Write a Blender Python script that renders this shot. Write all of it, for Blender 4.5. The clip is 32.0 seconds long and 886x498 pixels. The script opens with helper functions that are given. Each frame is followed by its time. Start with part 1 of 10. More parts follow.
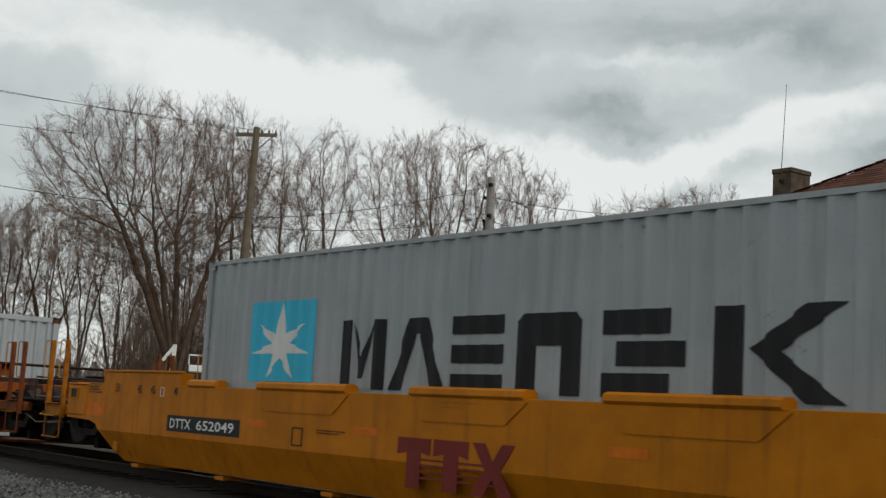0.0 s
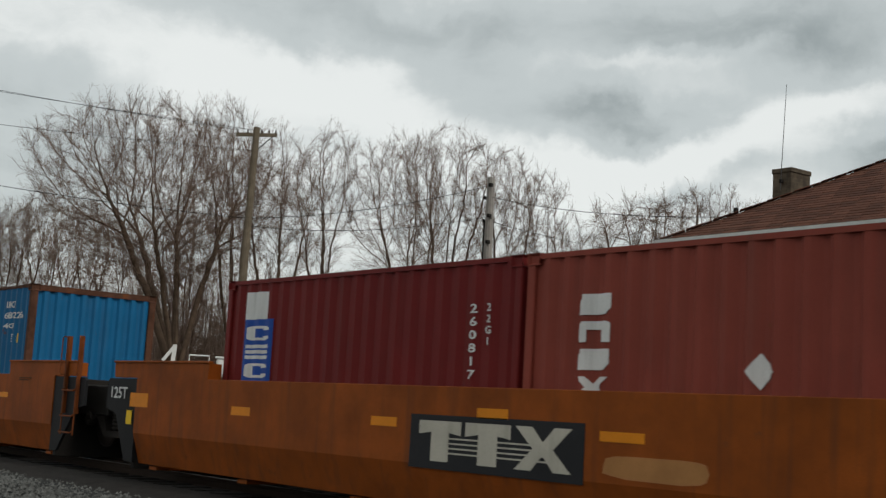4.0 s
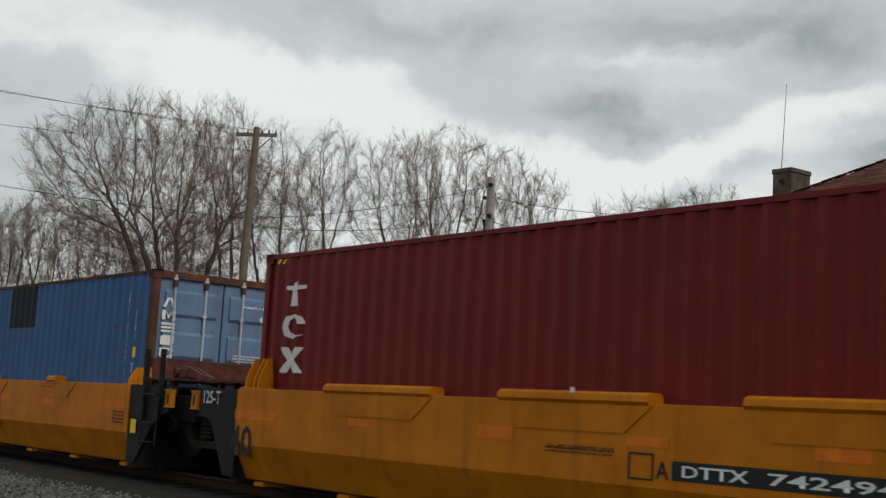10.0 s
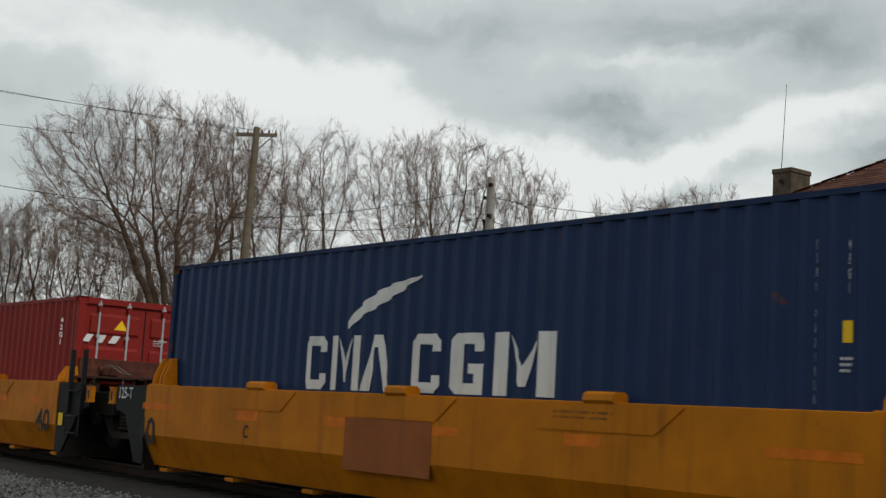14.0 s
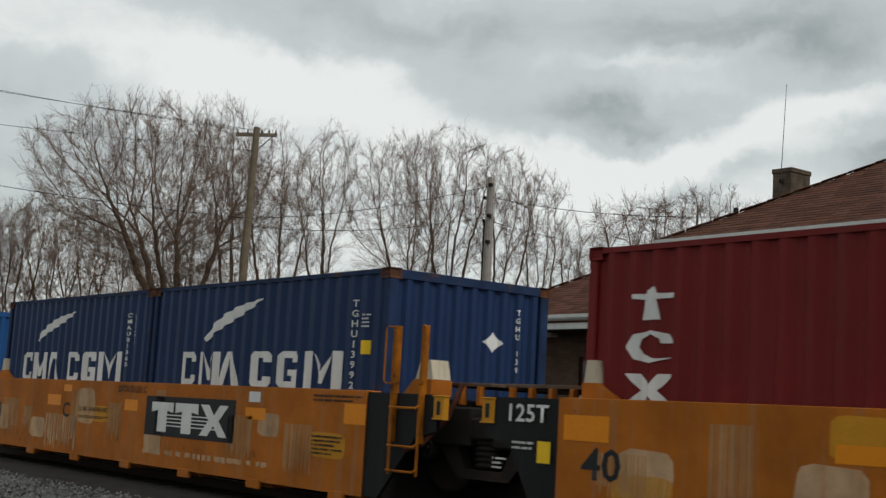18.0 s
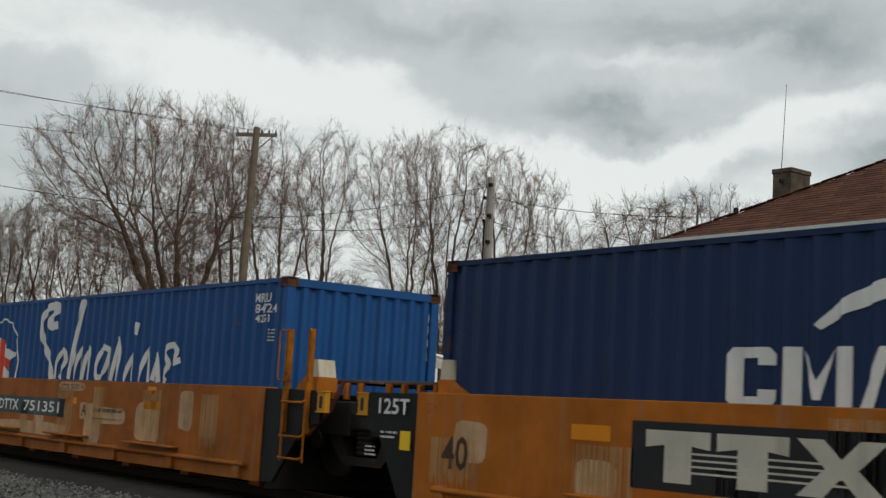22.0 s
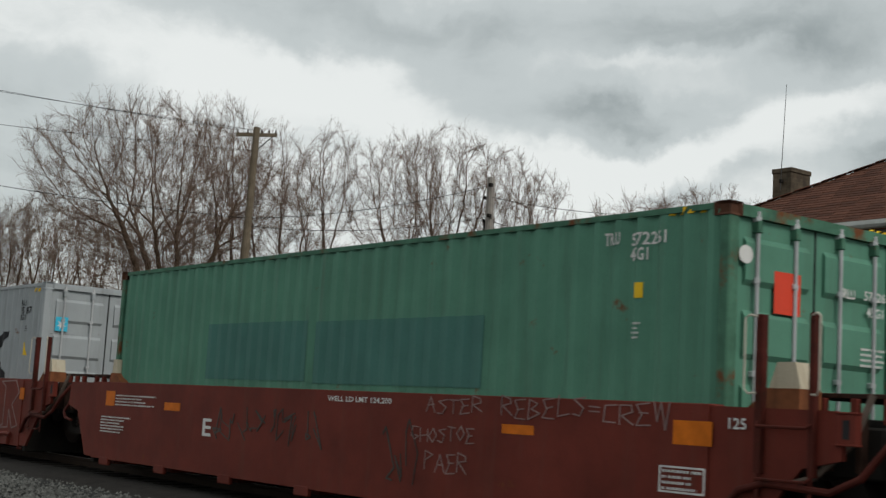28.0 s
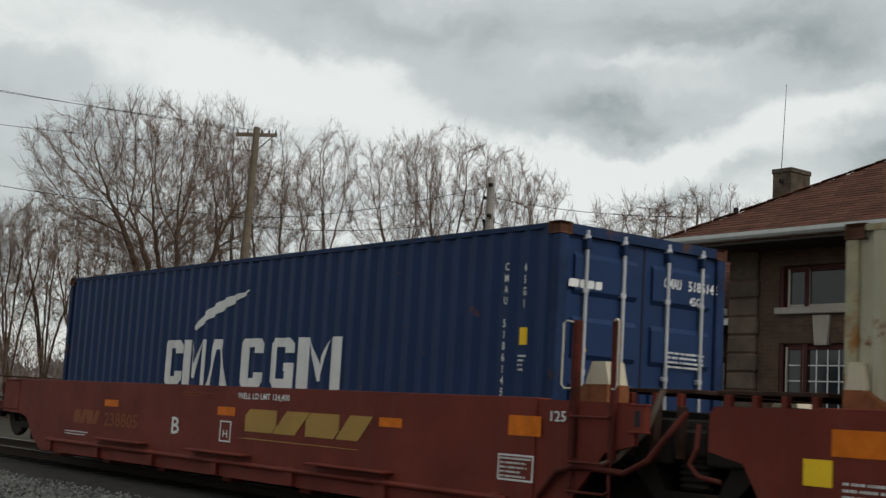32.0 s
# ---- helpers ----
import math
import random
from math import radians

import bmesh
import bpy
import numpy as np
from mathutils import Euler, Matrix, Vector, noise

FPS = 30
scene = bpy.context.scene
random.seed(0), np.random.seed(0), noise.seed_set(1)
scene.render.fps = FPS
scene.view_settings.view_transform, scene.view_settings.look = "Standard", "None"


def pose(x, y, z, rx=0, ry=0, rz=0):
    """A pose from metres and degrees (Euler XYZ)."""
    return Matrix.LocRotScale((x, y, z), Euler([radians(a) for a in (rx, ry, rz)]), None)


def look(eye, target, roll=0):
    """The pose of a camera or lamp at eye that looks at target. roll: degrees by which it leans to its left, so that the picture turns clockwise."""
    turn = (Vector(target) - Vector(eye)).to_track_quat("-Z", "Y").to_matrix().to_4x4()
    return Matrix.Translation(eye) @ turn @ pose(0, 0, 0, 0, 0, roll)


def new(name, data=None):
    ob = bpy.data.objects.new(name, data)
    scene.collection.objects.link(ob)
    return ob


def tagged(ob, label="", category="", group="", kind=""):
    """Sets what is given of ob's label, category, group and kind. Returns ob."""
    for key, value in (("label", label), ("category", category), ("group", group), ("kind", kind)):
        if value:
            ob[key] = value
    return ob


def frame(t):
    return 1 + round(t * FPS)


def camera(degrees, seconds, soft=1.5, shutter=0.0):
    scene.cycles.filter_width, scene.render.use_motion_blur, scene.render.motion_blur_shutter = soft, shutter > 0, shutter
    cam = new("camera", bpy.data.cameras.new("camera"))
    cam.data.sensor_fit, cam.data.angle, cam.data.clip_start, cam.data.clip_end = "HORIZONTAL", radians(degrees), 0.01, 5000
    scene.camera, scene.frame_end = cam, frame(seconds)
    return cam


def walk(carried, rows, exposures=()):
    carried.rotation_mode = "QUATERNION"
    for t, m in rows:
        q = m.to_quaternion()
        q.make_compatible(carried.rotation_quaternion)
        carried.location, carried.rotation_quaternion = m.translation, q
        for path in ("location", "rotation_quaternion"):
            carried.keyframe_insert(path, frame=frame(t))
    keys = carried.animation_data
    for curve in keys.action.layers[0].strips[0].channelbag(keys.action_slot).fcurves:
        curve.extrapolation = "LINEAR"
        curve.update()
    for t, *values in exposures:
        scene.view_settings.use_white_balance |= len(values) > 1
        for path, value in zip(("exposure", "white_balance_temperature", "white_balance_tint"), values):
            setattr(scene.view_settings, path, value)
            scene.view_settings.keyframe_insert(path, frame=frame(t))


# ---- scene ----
# ---- camera: stands still on the trackside ----
EYE = Vector((0.0, 0.0, 1.30))
AHEAD = Vector((-0.7883, 0.6024, 0.1255))
cam = camera(37.12, 32.0, soft=1.4, shutter=0.08)
STAND = look(EYE, EYE + AHEAD, 3.32)
walk(cam, [(0.0, STAND), (32.0, STAND)], exposures=[(0.0, 0.0), (32.0, 0.0)])

# ---- sky and sun: overcast ----
sky_world = bpy.data.worlds.new("overcast_sky")
scene.world = sky_world
sky_world.use_nodes = True


def link_nodes(tree, a, b):
    tree.links.new(a, b)


def build_sky():
    nt = sky_world.node_tree
    nt.nodes.clear()
    N = nt.nodes.new
    out, bg = N("ShaderNodeOutputWorld"), N("ShaderNodeBackground")
    sky = N("ShaderNodeTexSky")
    sky.sky_type, sky.sun_disc = "NISHITA", False
    sky.sun_elevation, sky.sun_rotation = radians(43), radians(278)
    co, sep = N("ShaderNodeTexCoord"), N("ShaderNodeSeparateXYZ")
    nt.links.new(co.outputs["Generated"], sep.inputs[0])

    def m(op, a, b=None, clamp=False):
        n = N("ShaderNodeMath")
        n.operation, n.use_clamp = op, clamp
        for i, v in enumerate((a, b)):
            if v is None:
                continue
            if isinstance(v, (int, float)):
                n.inputs[i].default_value = v
            else:
                nt.links.new(v, n.inputs[i])
        return n.outputs[0]

    # cloud deck: the direction laid onto a flat layer overhead
    up = m("MAXIMUM", sep.outputs[2], 0.03)
    lift = m("ADD", up, 0.12)
    cx, cy = m("DIVIDE", sep.outputs[0], lift), m("DIVIDE", sep.outputs[1], lift)
    com = N("ShaderNodeCombineXYZ")
    nt.links.new(cx, com.inputs[0])
    nt.links.new(cy, com.inputs[1])
    big, fine = N("ShaderNodeTexNoise"), N("ShaderNodeTexNoise")
    for n, s, d, r, w in ((big, 0.85, 3.0, 0.48, 0.35), (fine, 2.6, 5.0, 0.55, 0.4)):
        n.inputs["Scale"].default_value, n.inputs["Detail"].default_value = s, d
        n.inputs["Roughness"].default_value, n.inputs["Distortion"].default_value = r, w
    shift = N("ShaderNodeVectorMath")
    shift.operation = "ADD"
    shift.inputs[1].default_value = (CLOUD_SHIFT[0], CLOUD_SHIFT[1], 0)
    nt.links.new(com.outputs[0], shift.inputs[0])
    nt.links.new(shift.outputs[0], big.inputs["Vector"])
    nt.links.new(shift.outputs[0], fine.inputs["Vector"])
    base = m("ADD", m("ADD", m("MULTIPLY", big.outputs["Fac"], 0.26), m("MULTIPLY", fine.outputs["Fac"], 0.20)), 0.20)
    # cloud masses with ragged edges
    rag = N("ShaderNodeTexNoise")
    rag.inputs["Scale"].default_value, rag.inputs["Detail"].default_value, rag.inputs["Roughness"].default_value = 10.0, 6.0, 0.58
    nt.links.new(co.outputs["Generated"], rag.inputs["Vector"])
    off = N("ShaderNodeVectorMath")
    off.operation = "MULTIPLY_ADD"
    off.inputs[1].default_value, off.inputs[2].default_value = (0.09, 0.09, 0.09), (-0.045, -0.045, -0.045)
    nt.links.new(rag.outputs["Color"], off.inputs[0])
    way = N("ShaderNodeVectorMath")
    way.operation = "ADD"
    nt.links.new(co.outputs["Generated"], way.inputs[0])
    nt.links.new(off.outputs[0], way.inputs[1])

    def vec(op, a, b):
        n = N("ShaderNodeVectorMath")
        n.operation = op
        nt.links.new(a, n.inputs[0])
        n.inputs[1].default_value = b
        return n

    # torn fibres, drawn out along the layer
    fib = N("ShaderNodeTexNoise")
    fib.inputs["Scale"].default_value, fib.inputs["Detail"].default_value = 9.0, 8.0
    fib.inputs["Roughness"].default_value, fib.inputs["Distortion"].default_value = 0.60, 0.5
    flat = N("ShaderNodeVectorMath")
    flat.operation = "MULTIPLY"
    flat.inputs[1].default_value = (1.0, 1.0, 2.6)
    nt.links.new(way.outputs[0], flat.inputs[0])
    nt.links.new(flat.outputs[0], fib.inputs["Vector"])
    thick = m("ADD", base, m("MULTIPLY", m("SUBTRACT", fib.outputs["Fac"], 0.5), 0.15))
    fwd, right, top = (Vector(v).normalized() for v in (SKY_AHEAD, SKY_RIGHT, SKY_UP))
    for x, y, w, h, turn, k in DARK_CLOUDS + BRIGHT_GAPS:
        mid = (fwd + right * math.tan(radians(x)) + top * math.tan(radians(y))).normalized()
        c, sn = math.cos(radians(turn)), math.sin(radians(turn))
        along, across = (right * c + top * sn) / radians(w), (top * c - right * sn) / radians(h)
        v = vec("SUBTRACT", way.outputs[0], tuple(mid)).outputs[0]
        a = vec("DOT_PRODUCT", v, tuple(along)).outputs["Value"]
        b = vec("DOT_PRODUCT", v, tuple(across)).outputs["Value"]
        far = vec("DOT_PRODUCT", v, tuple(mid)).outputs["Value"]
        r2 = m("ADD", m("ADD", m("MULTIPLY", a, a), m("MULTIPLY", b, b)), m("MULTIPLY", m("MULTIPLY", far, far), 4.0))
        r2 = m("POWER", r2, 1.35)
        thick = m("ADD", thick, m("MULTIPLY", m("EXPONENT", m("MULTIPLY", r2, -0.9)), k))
    ramp = N("ShaderNodeValToRGB")
    ramp.color_ramp.interpolation = "EASE"
    e = ramp.color_ramp.elements
    e[0].position, e[0].color = 0.36, (0.745, 0.768, 0.748, 1)
    e[1].position, e[1].color = 0.70, (0.26, 0.295, 0.292, 1)
    e2 = ramp.color_ramp.elements.new(0.52)
    e2.color = (0.49, 0.53, 0.525, 1)
    nt.links.new(thick, ramp.inputs[0])
    mix = N("ShaderNodeMix")
    mix.data_type = "RGBA"
    mix.inputs["Factor"].default_value = 0.94
    dim = N("ShaderNodeMix")
    dim.data_type, dim.blend_type = "RGBA", "MULTIPLY"
    dim.inputs["Factor"].default_value = 1.0
    dim.inputs[7].default_value = (0.1, 0.1, 0.1, 1)
    nt.links.new(sky.outputs[0], dim.inputs[6])
    nt.links.new(dim.outputs[2], mix.inputs[6])
    nt.links.new(ramp.outputs[0], mix.inputs[7])
    nt.links.new(mix.outputs[2], bg.inputs["Color"])
    bg.inputs["Strength"].default_value = SKY_STRENGTH
    nt.links.new(bg.outputs[0], out.inputs[0])


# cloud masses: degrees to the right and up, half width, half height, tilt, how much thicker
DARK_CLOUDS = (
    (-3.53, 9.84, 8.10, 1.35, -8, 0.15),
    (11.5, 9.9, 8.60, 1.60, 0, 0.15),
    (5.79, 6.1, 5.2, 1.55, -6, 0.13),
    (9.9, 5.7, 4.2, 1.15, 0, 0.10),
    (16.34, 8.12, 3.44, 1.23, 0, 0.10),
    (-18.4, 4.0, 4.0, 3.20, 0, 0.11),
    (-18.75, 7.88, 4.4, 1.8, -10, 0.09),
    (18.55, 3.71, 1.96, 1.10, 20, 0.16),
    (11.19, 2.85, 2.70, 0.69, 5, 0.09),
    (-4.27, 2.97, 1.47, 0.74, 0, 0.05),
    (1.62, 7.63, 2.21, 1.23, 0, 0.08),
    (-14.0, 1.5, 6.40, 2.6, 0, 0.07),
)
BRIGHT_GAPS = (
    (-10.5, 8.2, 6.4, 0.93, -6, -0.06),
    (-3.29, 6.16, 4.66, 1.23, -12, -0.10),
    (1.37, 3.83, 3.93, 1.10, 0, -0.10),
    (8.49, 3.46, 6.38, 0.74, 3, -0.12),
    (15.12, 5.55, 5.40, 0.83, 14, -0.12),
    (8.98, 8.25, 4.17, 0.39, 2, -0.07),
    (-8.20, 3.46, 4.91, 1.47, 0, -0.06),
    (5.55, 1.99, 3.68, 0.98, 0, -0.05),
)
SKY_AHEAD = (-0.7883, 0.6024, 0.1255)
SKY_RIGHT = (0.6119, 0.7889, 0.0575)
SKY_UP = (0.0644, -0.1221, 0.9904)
CLOUD_SHIFT = (3.1, 1.7)
SKY_STRENGTH = 1.09
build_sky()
sun = new("sun", bpy.data.lights.new("sun", "SUN"))
sun.data.energy, sun.data.angle, sun.data.color = 1.6, radians(20), (1.0, 0.96, 0.9)
sun.matrix_world = look(Vector((0, 0, 0)), Vector((-0.72, -0.10, -0.68)))

# ---- helpers for building ----


def part(name, bm, material, parent=None, label=""):
    """Links a bmesh as one mesh object under a thing or under a part."""
    me = bpy.data.meshes.new(name)
    bm.to_mesh(me)
    bm.free()
    me.materials.append(material)
    ob = new(name, me)
    ob.parent = parent
    if label:
        ob["label"] = label
    return ob


def same(name, me, parent, m=None, label=""):
    """One more object on a mesh that others share."""
    ob = new(name, me)
    ob.parent = parent
    if m is not None:
        ob.matrix_local = m
    if label:
        ob["label"] = label
    return ob


def thing(name, m, label, category, group="", kind=""):
    ob = new(name)
    ob.empty_display_size = 0.2
    ob.matrix_world = m
    return tagged(ob, label, category, group, kind)


def box(bm, x0, x1, y0, y1, z0, z1):
    v = [bm.verts.new(p) for p in ((x0, y0, z0), (x1, y0, z0), (x1, y1, z0), (x0, y1, z0), (x0, y0, z1), (x1, y0, z1), (x1, y1, z1), (x0, y1, z1))]
    for f in ((0, 3, 2, 1), (4, 5, 6, 7), (0, 1, 5, 4), (1, 2, 6, 5), (2, 3, 7, 6), (3, 0, 4, 7)):
        bm.faces.new([v[i] for i in f])
    return v


def new_box(*a):
    bm = bmesh.new()
    box(bm, *a)
    return bm


def soft_box(x0, x1, y0, y1, z0, z1, r=0.01, seg=1):
    bm = new_box(x0, x1, y0, y1, z0, z1)
    bmesh.ops.bevel(bm, geom=bm.edges[:], offset=r, segments=seg, affect="EDGES", profile=0.5)
    return bm


def prism(bm, pts, y0, y1, axis="y"):
    """An outline of (x, z) points carried from y0 to y1; with axis x the points are (y, z), with axis z they are (x, y)."""
    def put(a, b, c):
        return {"y": (a, c, b), "x": (c, a, b), "z": (a, b, c)}[axis]
    lo = [bm.verts.new(put(a, b, y0)) for a, b in pts]
    hi = [bm.verts.new(put(a, b, y1)) for a, b in pts]
    n = len(pts)
    faces = [bm.faces.new(lo), bm.faces.new(hi[::-1])]
    for i in range(n):
        faces.append(bm.faces.new((lo[i], hi[i], hi[(i + 1) % n], lo[(i + 1) % n])))
    bmesh.ops.recalc_face_normals(bm, faces=faces)
    return bm


def tube(bm, p, q, r, n=8, r2=None, caps=True):
    p, q = Vector(p), Vector(q)
    d = (q - p).normalized()
    a = d.orthogonal().normalized()
    b = d.cross(a)
    r2 = r if r2 is None else r2
    lo, hi = [], []
    for i in range(n):
        w = a * math.cos(2 * math.pi * i / n) + b * math.sin(2 * math.pi * i / n)
        lo.append(bm.verts.new(p + w * r))
        hi.append(bm.verts.new(q + w * r2))
    for i in range(n):
        bm.faces.new((lo[i], lo[(i + 1) % n], hi[(i + 1) % n], hi[i]))
    if caps:
        bm.faces.new(lo[::-1])
        bm.faces.new(hi)
    return bm


def path_tube(bm, pts, r, n=6):
    """One bent pipe through its points."""
    pts = [Vector(p) for p in pts]
    rings, a = [], None
    for i, p in enumerate(pts):
        d = (pts[min(i + 1, len(pts) - 1)] - pts[max(i - 1, 0)]).normalized()
        a = d.orthogonal().normalized() if a is None else (a - d * a.dot(d)).normalized()
        b = d.cross(a)
        rings.append([bm.verts.new(p + (a * math.cos(2 * math.pi * k / n) + b * math.sin(2 * math.pi * k / n)) * r) for k in range(n)])
    for u, v in zip(rings[:-1], rings[1:]):
        for k in range(n):
            bm.faces.new((u[k], u[(k + 1) % n], v[(k + 1) % n], v[k]))
    bm.faces.new(rings[0][::-1])
    bm.faces.new(rings[-1])
    return bm


def ring(bm, c, axis, R, r, n=18, k=6):
    """A torus round an axis."""
    axis = Vector(axis).normalized()
    a = axis.orthogonal().normalized()
    b = axis.cross(a)
    loops = []
    for i in range(n):
        w = a * math.cos(2 * math.pi * i / n) + b * math.sin(2 * math.pi * i / n)
        loops.append([bm.verts.new(Vector(c) + w * (R + r * math.cos(2 * math.pi * j / k)) + axis * r * math.sin(2 * math.pi * j / k)) for j in range(k)])
    for i in range(n):
        for j in range(k):
            bm.faces.new((loops[i][j], loops[(i + 1) % n][j], loops[(i + 1) % n][(j + 1) % k], loops[i][(j + 1) % k]))
    return bm


def beam(bm, a, b, w, h):
    """A rectangular beam from a to b."""
    a, b = Vector(a), Vector(b)
    d = (b - a).normalized()
    side = d.cross(Vector((0, 0, 1))).normalized()
    top = side.cross(d)
    vs = [bm.verts.new(q + side * (s * w / 2) + top * (t * h / 2)) for q in (a, b) for s, t in ((-1, -1), (1, -1), (1, 1), (-1, 1))]
    fs = [bm.faces.new([vs[i] for i in f]) for f in ((0, 1, 2, 3), (7, 6, 5, 4), (0, 4, 5, 1), (1, 5, 6, 2), (2, 6, 7, 3), (3, 7, 4, 0))]
    bmesh.ops.recalc_face_normals(bm, faces=fs)
    return bm


# ---- materials ----


def material(name, base, rough=0.6, metal=0.0, var=0.18, scale=1.5, rust=0.0, streak=0.0, bump=0.15, grain=60.0, rust_colour=(0.14, 0.05, 0.02), random_each=0.0, dirt=(0.06, 0.05, 0.04), spec=0.12, island=False, brick=False):
    """A worn surface: broad fading, fine grain, streaks that run down, and spots of rust or dirt."""
    mt = bpy.data.materials.new(name)
    mt.use_nodes = True
    nt = mt.node_tree
    N = nt.nodes.new
    p = nt.nodes["Principled BSDF"]
    co = N("ShaderNodeTexCoord")

    def noise_of(s, d, stretch=None, r=0.6):
        n = N("ShaderNodeTexNoise")
        n.inputs["Scale"].default_value, n.inputs["Detail"].default_value, n.inputs["Roughness"].default_value = s, d, r
        if stretch:
            mp = N("ShaderNodeMapping")
            mp.inputs["Scale"].default_value = stretch
            nt.links.new(co.outputs["Object"], mp.inputs[0])
            nt.links.new(mp.outputs[0], n.inputs["Vector"])
        else:
            nt.links.new(co.outputs["Object"], n.inputs["Vector"])
        return n.outputs["Fac"]

    def blend(a, b, f, mode="MIX"):
        n = N("ShaderNodeMix")
        n.data_type, n.blend_type = "RGBA", mode
        for k, v in ((6, a), (7, b), (0, f)):
            if isinstance(v, (int, float)):
                n.inputs[k].default_value = v
            elif isinstance(v, tuple):
                n.inputs[k].default_value = (*v, 1)
            else:
                nt.links.new(v, n.inputs[k])
        return n.outputs[2]

    def step(v, lo, hi, top=1.0):
        n = N("ShaderNodeMapRange")
        n.inputs["From Min"].default_value, n.inputs["From Max"].default_value, n.inputs["To Max"].default_value = lo, hi, top
        nt.links.new(v, n.inputs[0])
        return n.outputs[0]

    broad, fine = noise_of(scale, 5.0), noise_of(grain, 3.0)
    low, high = tuple(c * (1 - var) for c in base), tuple(min(1, c * (1 + var)) for c in base)
    col = blend(low, high, step(broad, 0.3, 0.7))
    col = blend(col, tuple(c * 0.75 for c in base), step(fine, 0.5, 0.8, 0.5))
    if brick:
        bt = N("ShaderNodeTexBrick")
        mp = N("ShaderNodeMapping")
        mp.inputs["Rotation"].default_value = (radians(90), 0, 0)
        nt.links.new(co.outputs["Object"], mp.inputs[0])
        nt.links.new(mp.outputs[0], bt.inputs["Vector"])
        bt.inputs["Scale"].default_value, bt.inputs["Brick Width"].default_value, bt.inputs["Row Height"].default_value, bt.inputs["Mortar Size"].default_value = 1.0, 0.21, 0.075, 0.006
        bt.inputs["Color1"].default_value, bt.inputs["Color2"].default_value, bt.inputs["Mortar"].default_value = (1, 1, 1, 1), (0.80, 0.76, 0.72, 1), (1.06, 1.06, 1.04, 1)
        col = blend(col, bt.outputs["Color"], 1.0, "MULTIPLY")
    if random_each:
        oi = N("ShaderNodeNewGeometry") if island else N("ShaderNodeObjectInfo")
        hsv = N("ShaderNodeHueSaturation")
        nt.links.new(step(oi.outputs["Random Per Island" if island else "Random"], 0.0, 1.0, 2 * random_each), hsv.inputs["Value"])
        ad = N("ShaderNodeMath")
        ad.operation = "ADD"
        ad.inputs[1].default_value = 1 - random_each
        nt.links.new(hsv.inputs["Value"].links[0].from_socket, ad.inputs[0])
        nt.links.new(ad.outputs[0], hsv.inputs["Value"])
        nt.links.new(col, hsv.inputs["Color"])
        col = hsv.outputs[0]
    if streak:
        run = noise_of(1.0, 4.0, (7.0, 7.0, 0.55))
        col = blend(col, dirt, step(run, 0.52, 0.75, streak))
    rough_out = None
    if rust:
        spots = noise_of(2.6, 8.0, None, 0.72)
        k = step(spots, 0.66 - 0.16 * rust, 0.72 - 0.1 * rust)
        col = blend(col, rust_colour, k)
        rough_out = step(k, 0.0, 1.0, 1.0)
    nt.links.new(col, p.inputs["Base Color"])
    p.inputs["Roughness"].default_value, p.inputs["Metallic"].default_value = rough, metal
    p.inputs["Specular IOR Level"].default_value = spec
    if rough_out is not None:
        rr = step(rough_out, 0.0, 1.0)
        rr.node.inputs["To Min"].default_value, rr.node.inputs["To Max"].default_value = rough, 0.9
        nt.links.new(rr, p.inputs["Roughness"])
    if bump:
        b = N("ShaderNodeBump")
        b.inputs["Strength"].default_value, b.inputs["Distance"].default_value = bump, 0.01
        nt.links.new(fine, b.inputs["Height"])
        nt.links.new(b.outputs[0], p.inputs["Normal"])
    return mt


def plain(name, base, rough=0.6, **k):
    return material(name, base, rough, var=0.08, bump=0.05, **k)


M_BLACK = material("worn_black_paint", (0.010, 0.010, 0.011), 0.6, streak=0.25, dirt=(0.03, 0.028, 0.025))
M_DARK = material("grimy_black_steel", (0.018, 0.016, 0.014), 0.75, rust=0.3, rust_colour=(0.045, 0.024, 0.015))
M_WHITE = material("stencil_white", (0.62, 0.62, 0.60), 0.6, var=0.1, streak=0.2)
M_INK = material("stencil_black", (0.02, 0.02, 0.022), 0.6)
M_STEEL = material("bare_steel", (0.45, 0.45, 0.46), 0.35, metal=0.9)
M_GALV = material("galvanised_rod", (0.42, 0.43, 0.44), 0.5, metal=0.3, streak=0.15)
M_TAPE = material("reflective_yellow", (0.64, 0.215, 0.008), 0.45, var=0.1)
M_ORANGE_TAPE = material("faded_orange_patch", (0.54, 0.135, 0.008), 0.6, var=0.2, scale=6)
M_YELLOW_LABEL = plain("yellow_label", (0.75, 0.48, 0.02), 0.5)
M_RUST = material("bare_rust", (0.16, 0.06, 0.025), 0.85, var=0.35, scale=5, bump=0.4)
M_CLEAN_RAIL = material("polished_rail_head", (0.22, 0.21, 0.20), 0.45, metal=0.8, var=0.05)
# ---- ground and track ----
TRACK_Y, RAIL_TOP = 9.80, 0.26
M_GROUND = material("dry_grass_and_dirt", (0.036, 0.032, 0.023), 0.95, var=0.4, scale=0.4, grain=12, bump=0.5)
M_GRAVEL = material("grey_limestone_gravel", (0.020, 0.021, 0.020), 0.9, var=0.35, scale=3, grain=40, bump=0.8)
# ballast, rail web and ties: shade under the train is painted into these blacks
M_OILYSHADE = material("oily_shaded_ballast", (0.016, 0.0145, 0.013), 0.9, var=0.4, scale=4, grain=30, bump=0.8)
M_RAILWEB = material("shaded_rail_web", (0.022, 0.014, 0.010), 0.8)
M_TIE = material("creosoted_tie", (0.007, 0.006, 0.005), 0.9, var=0.3, grain=80)


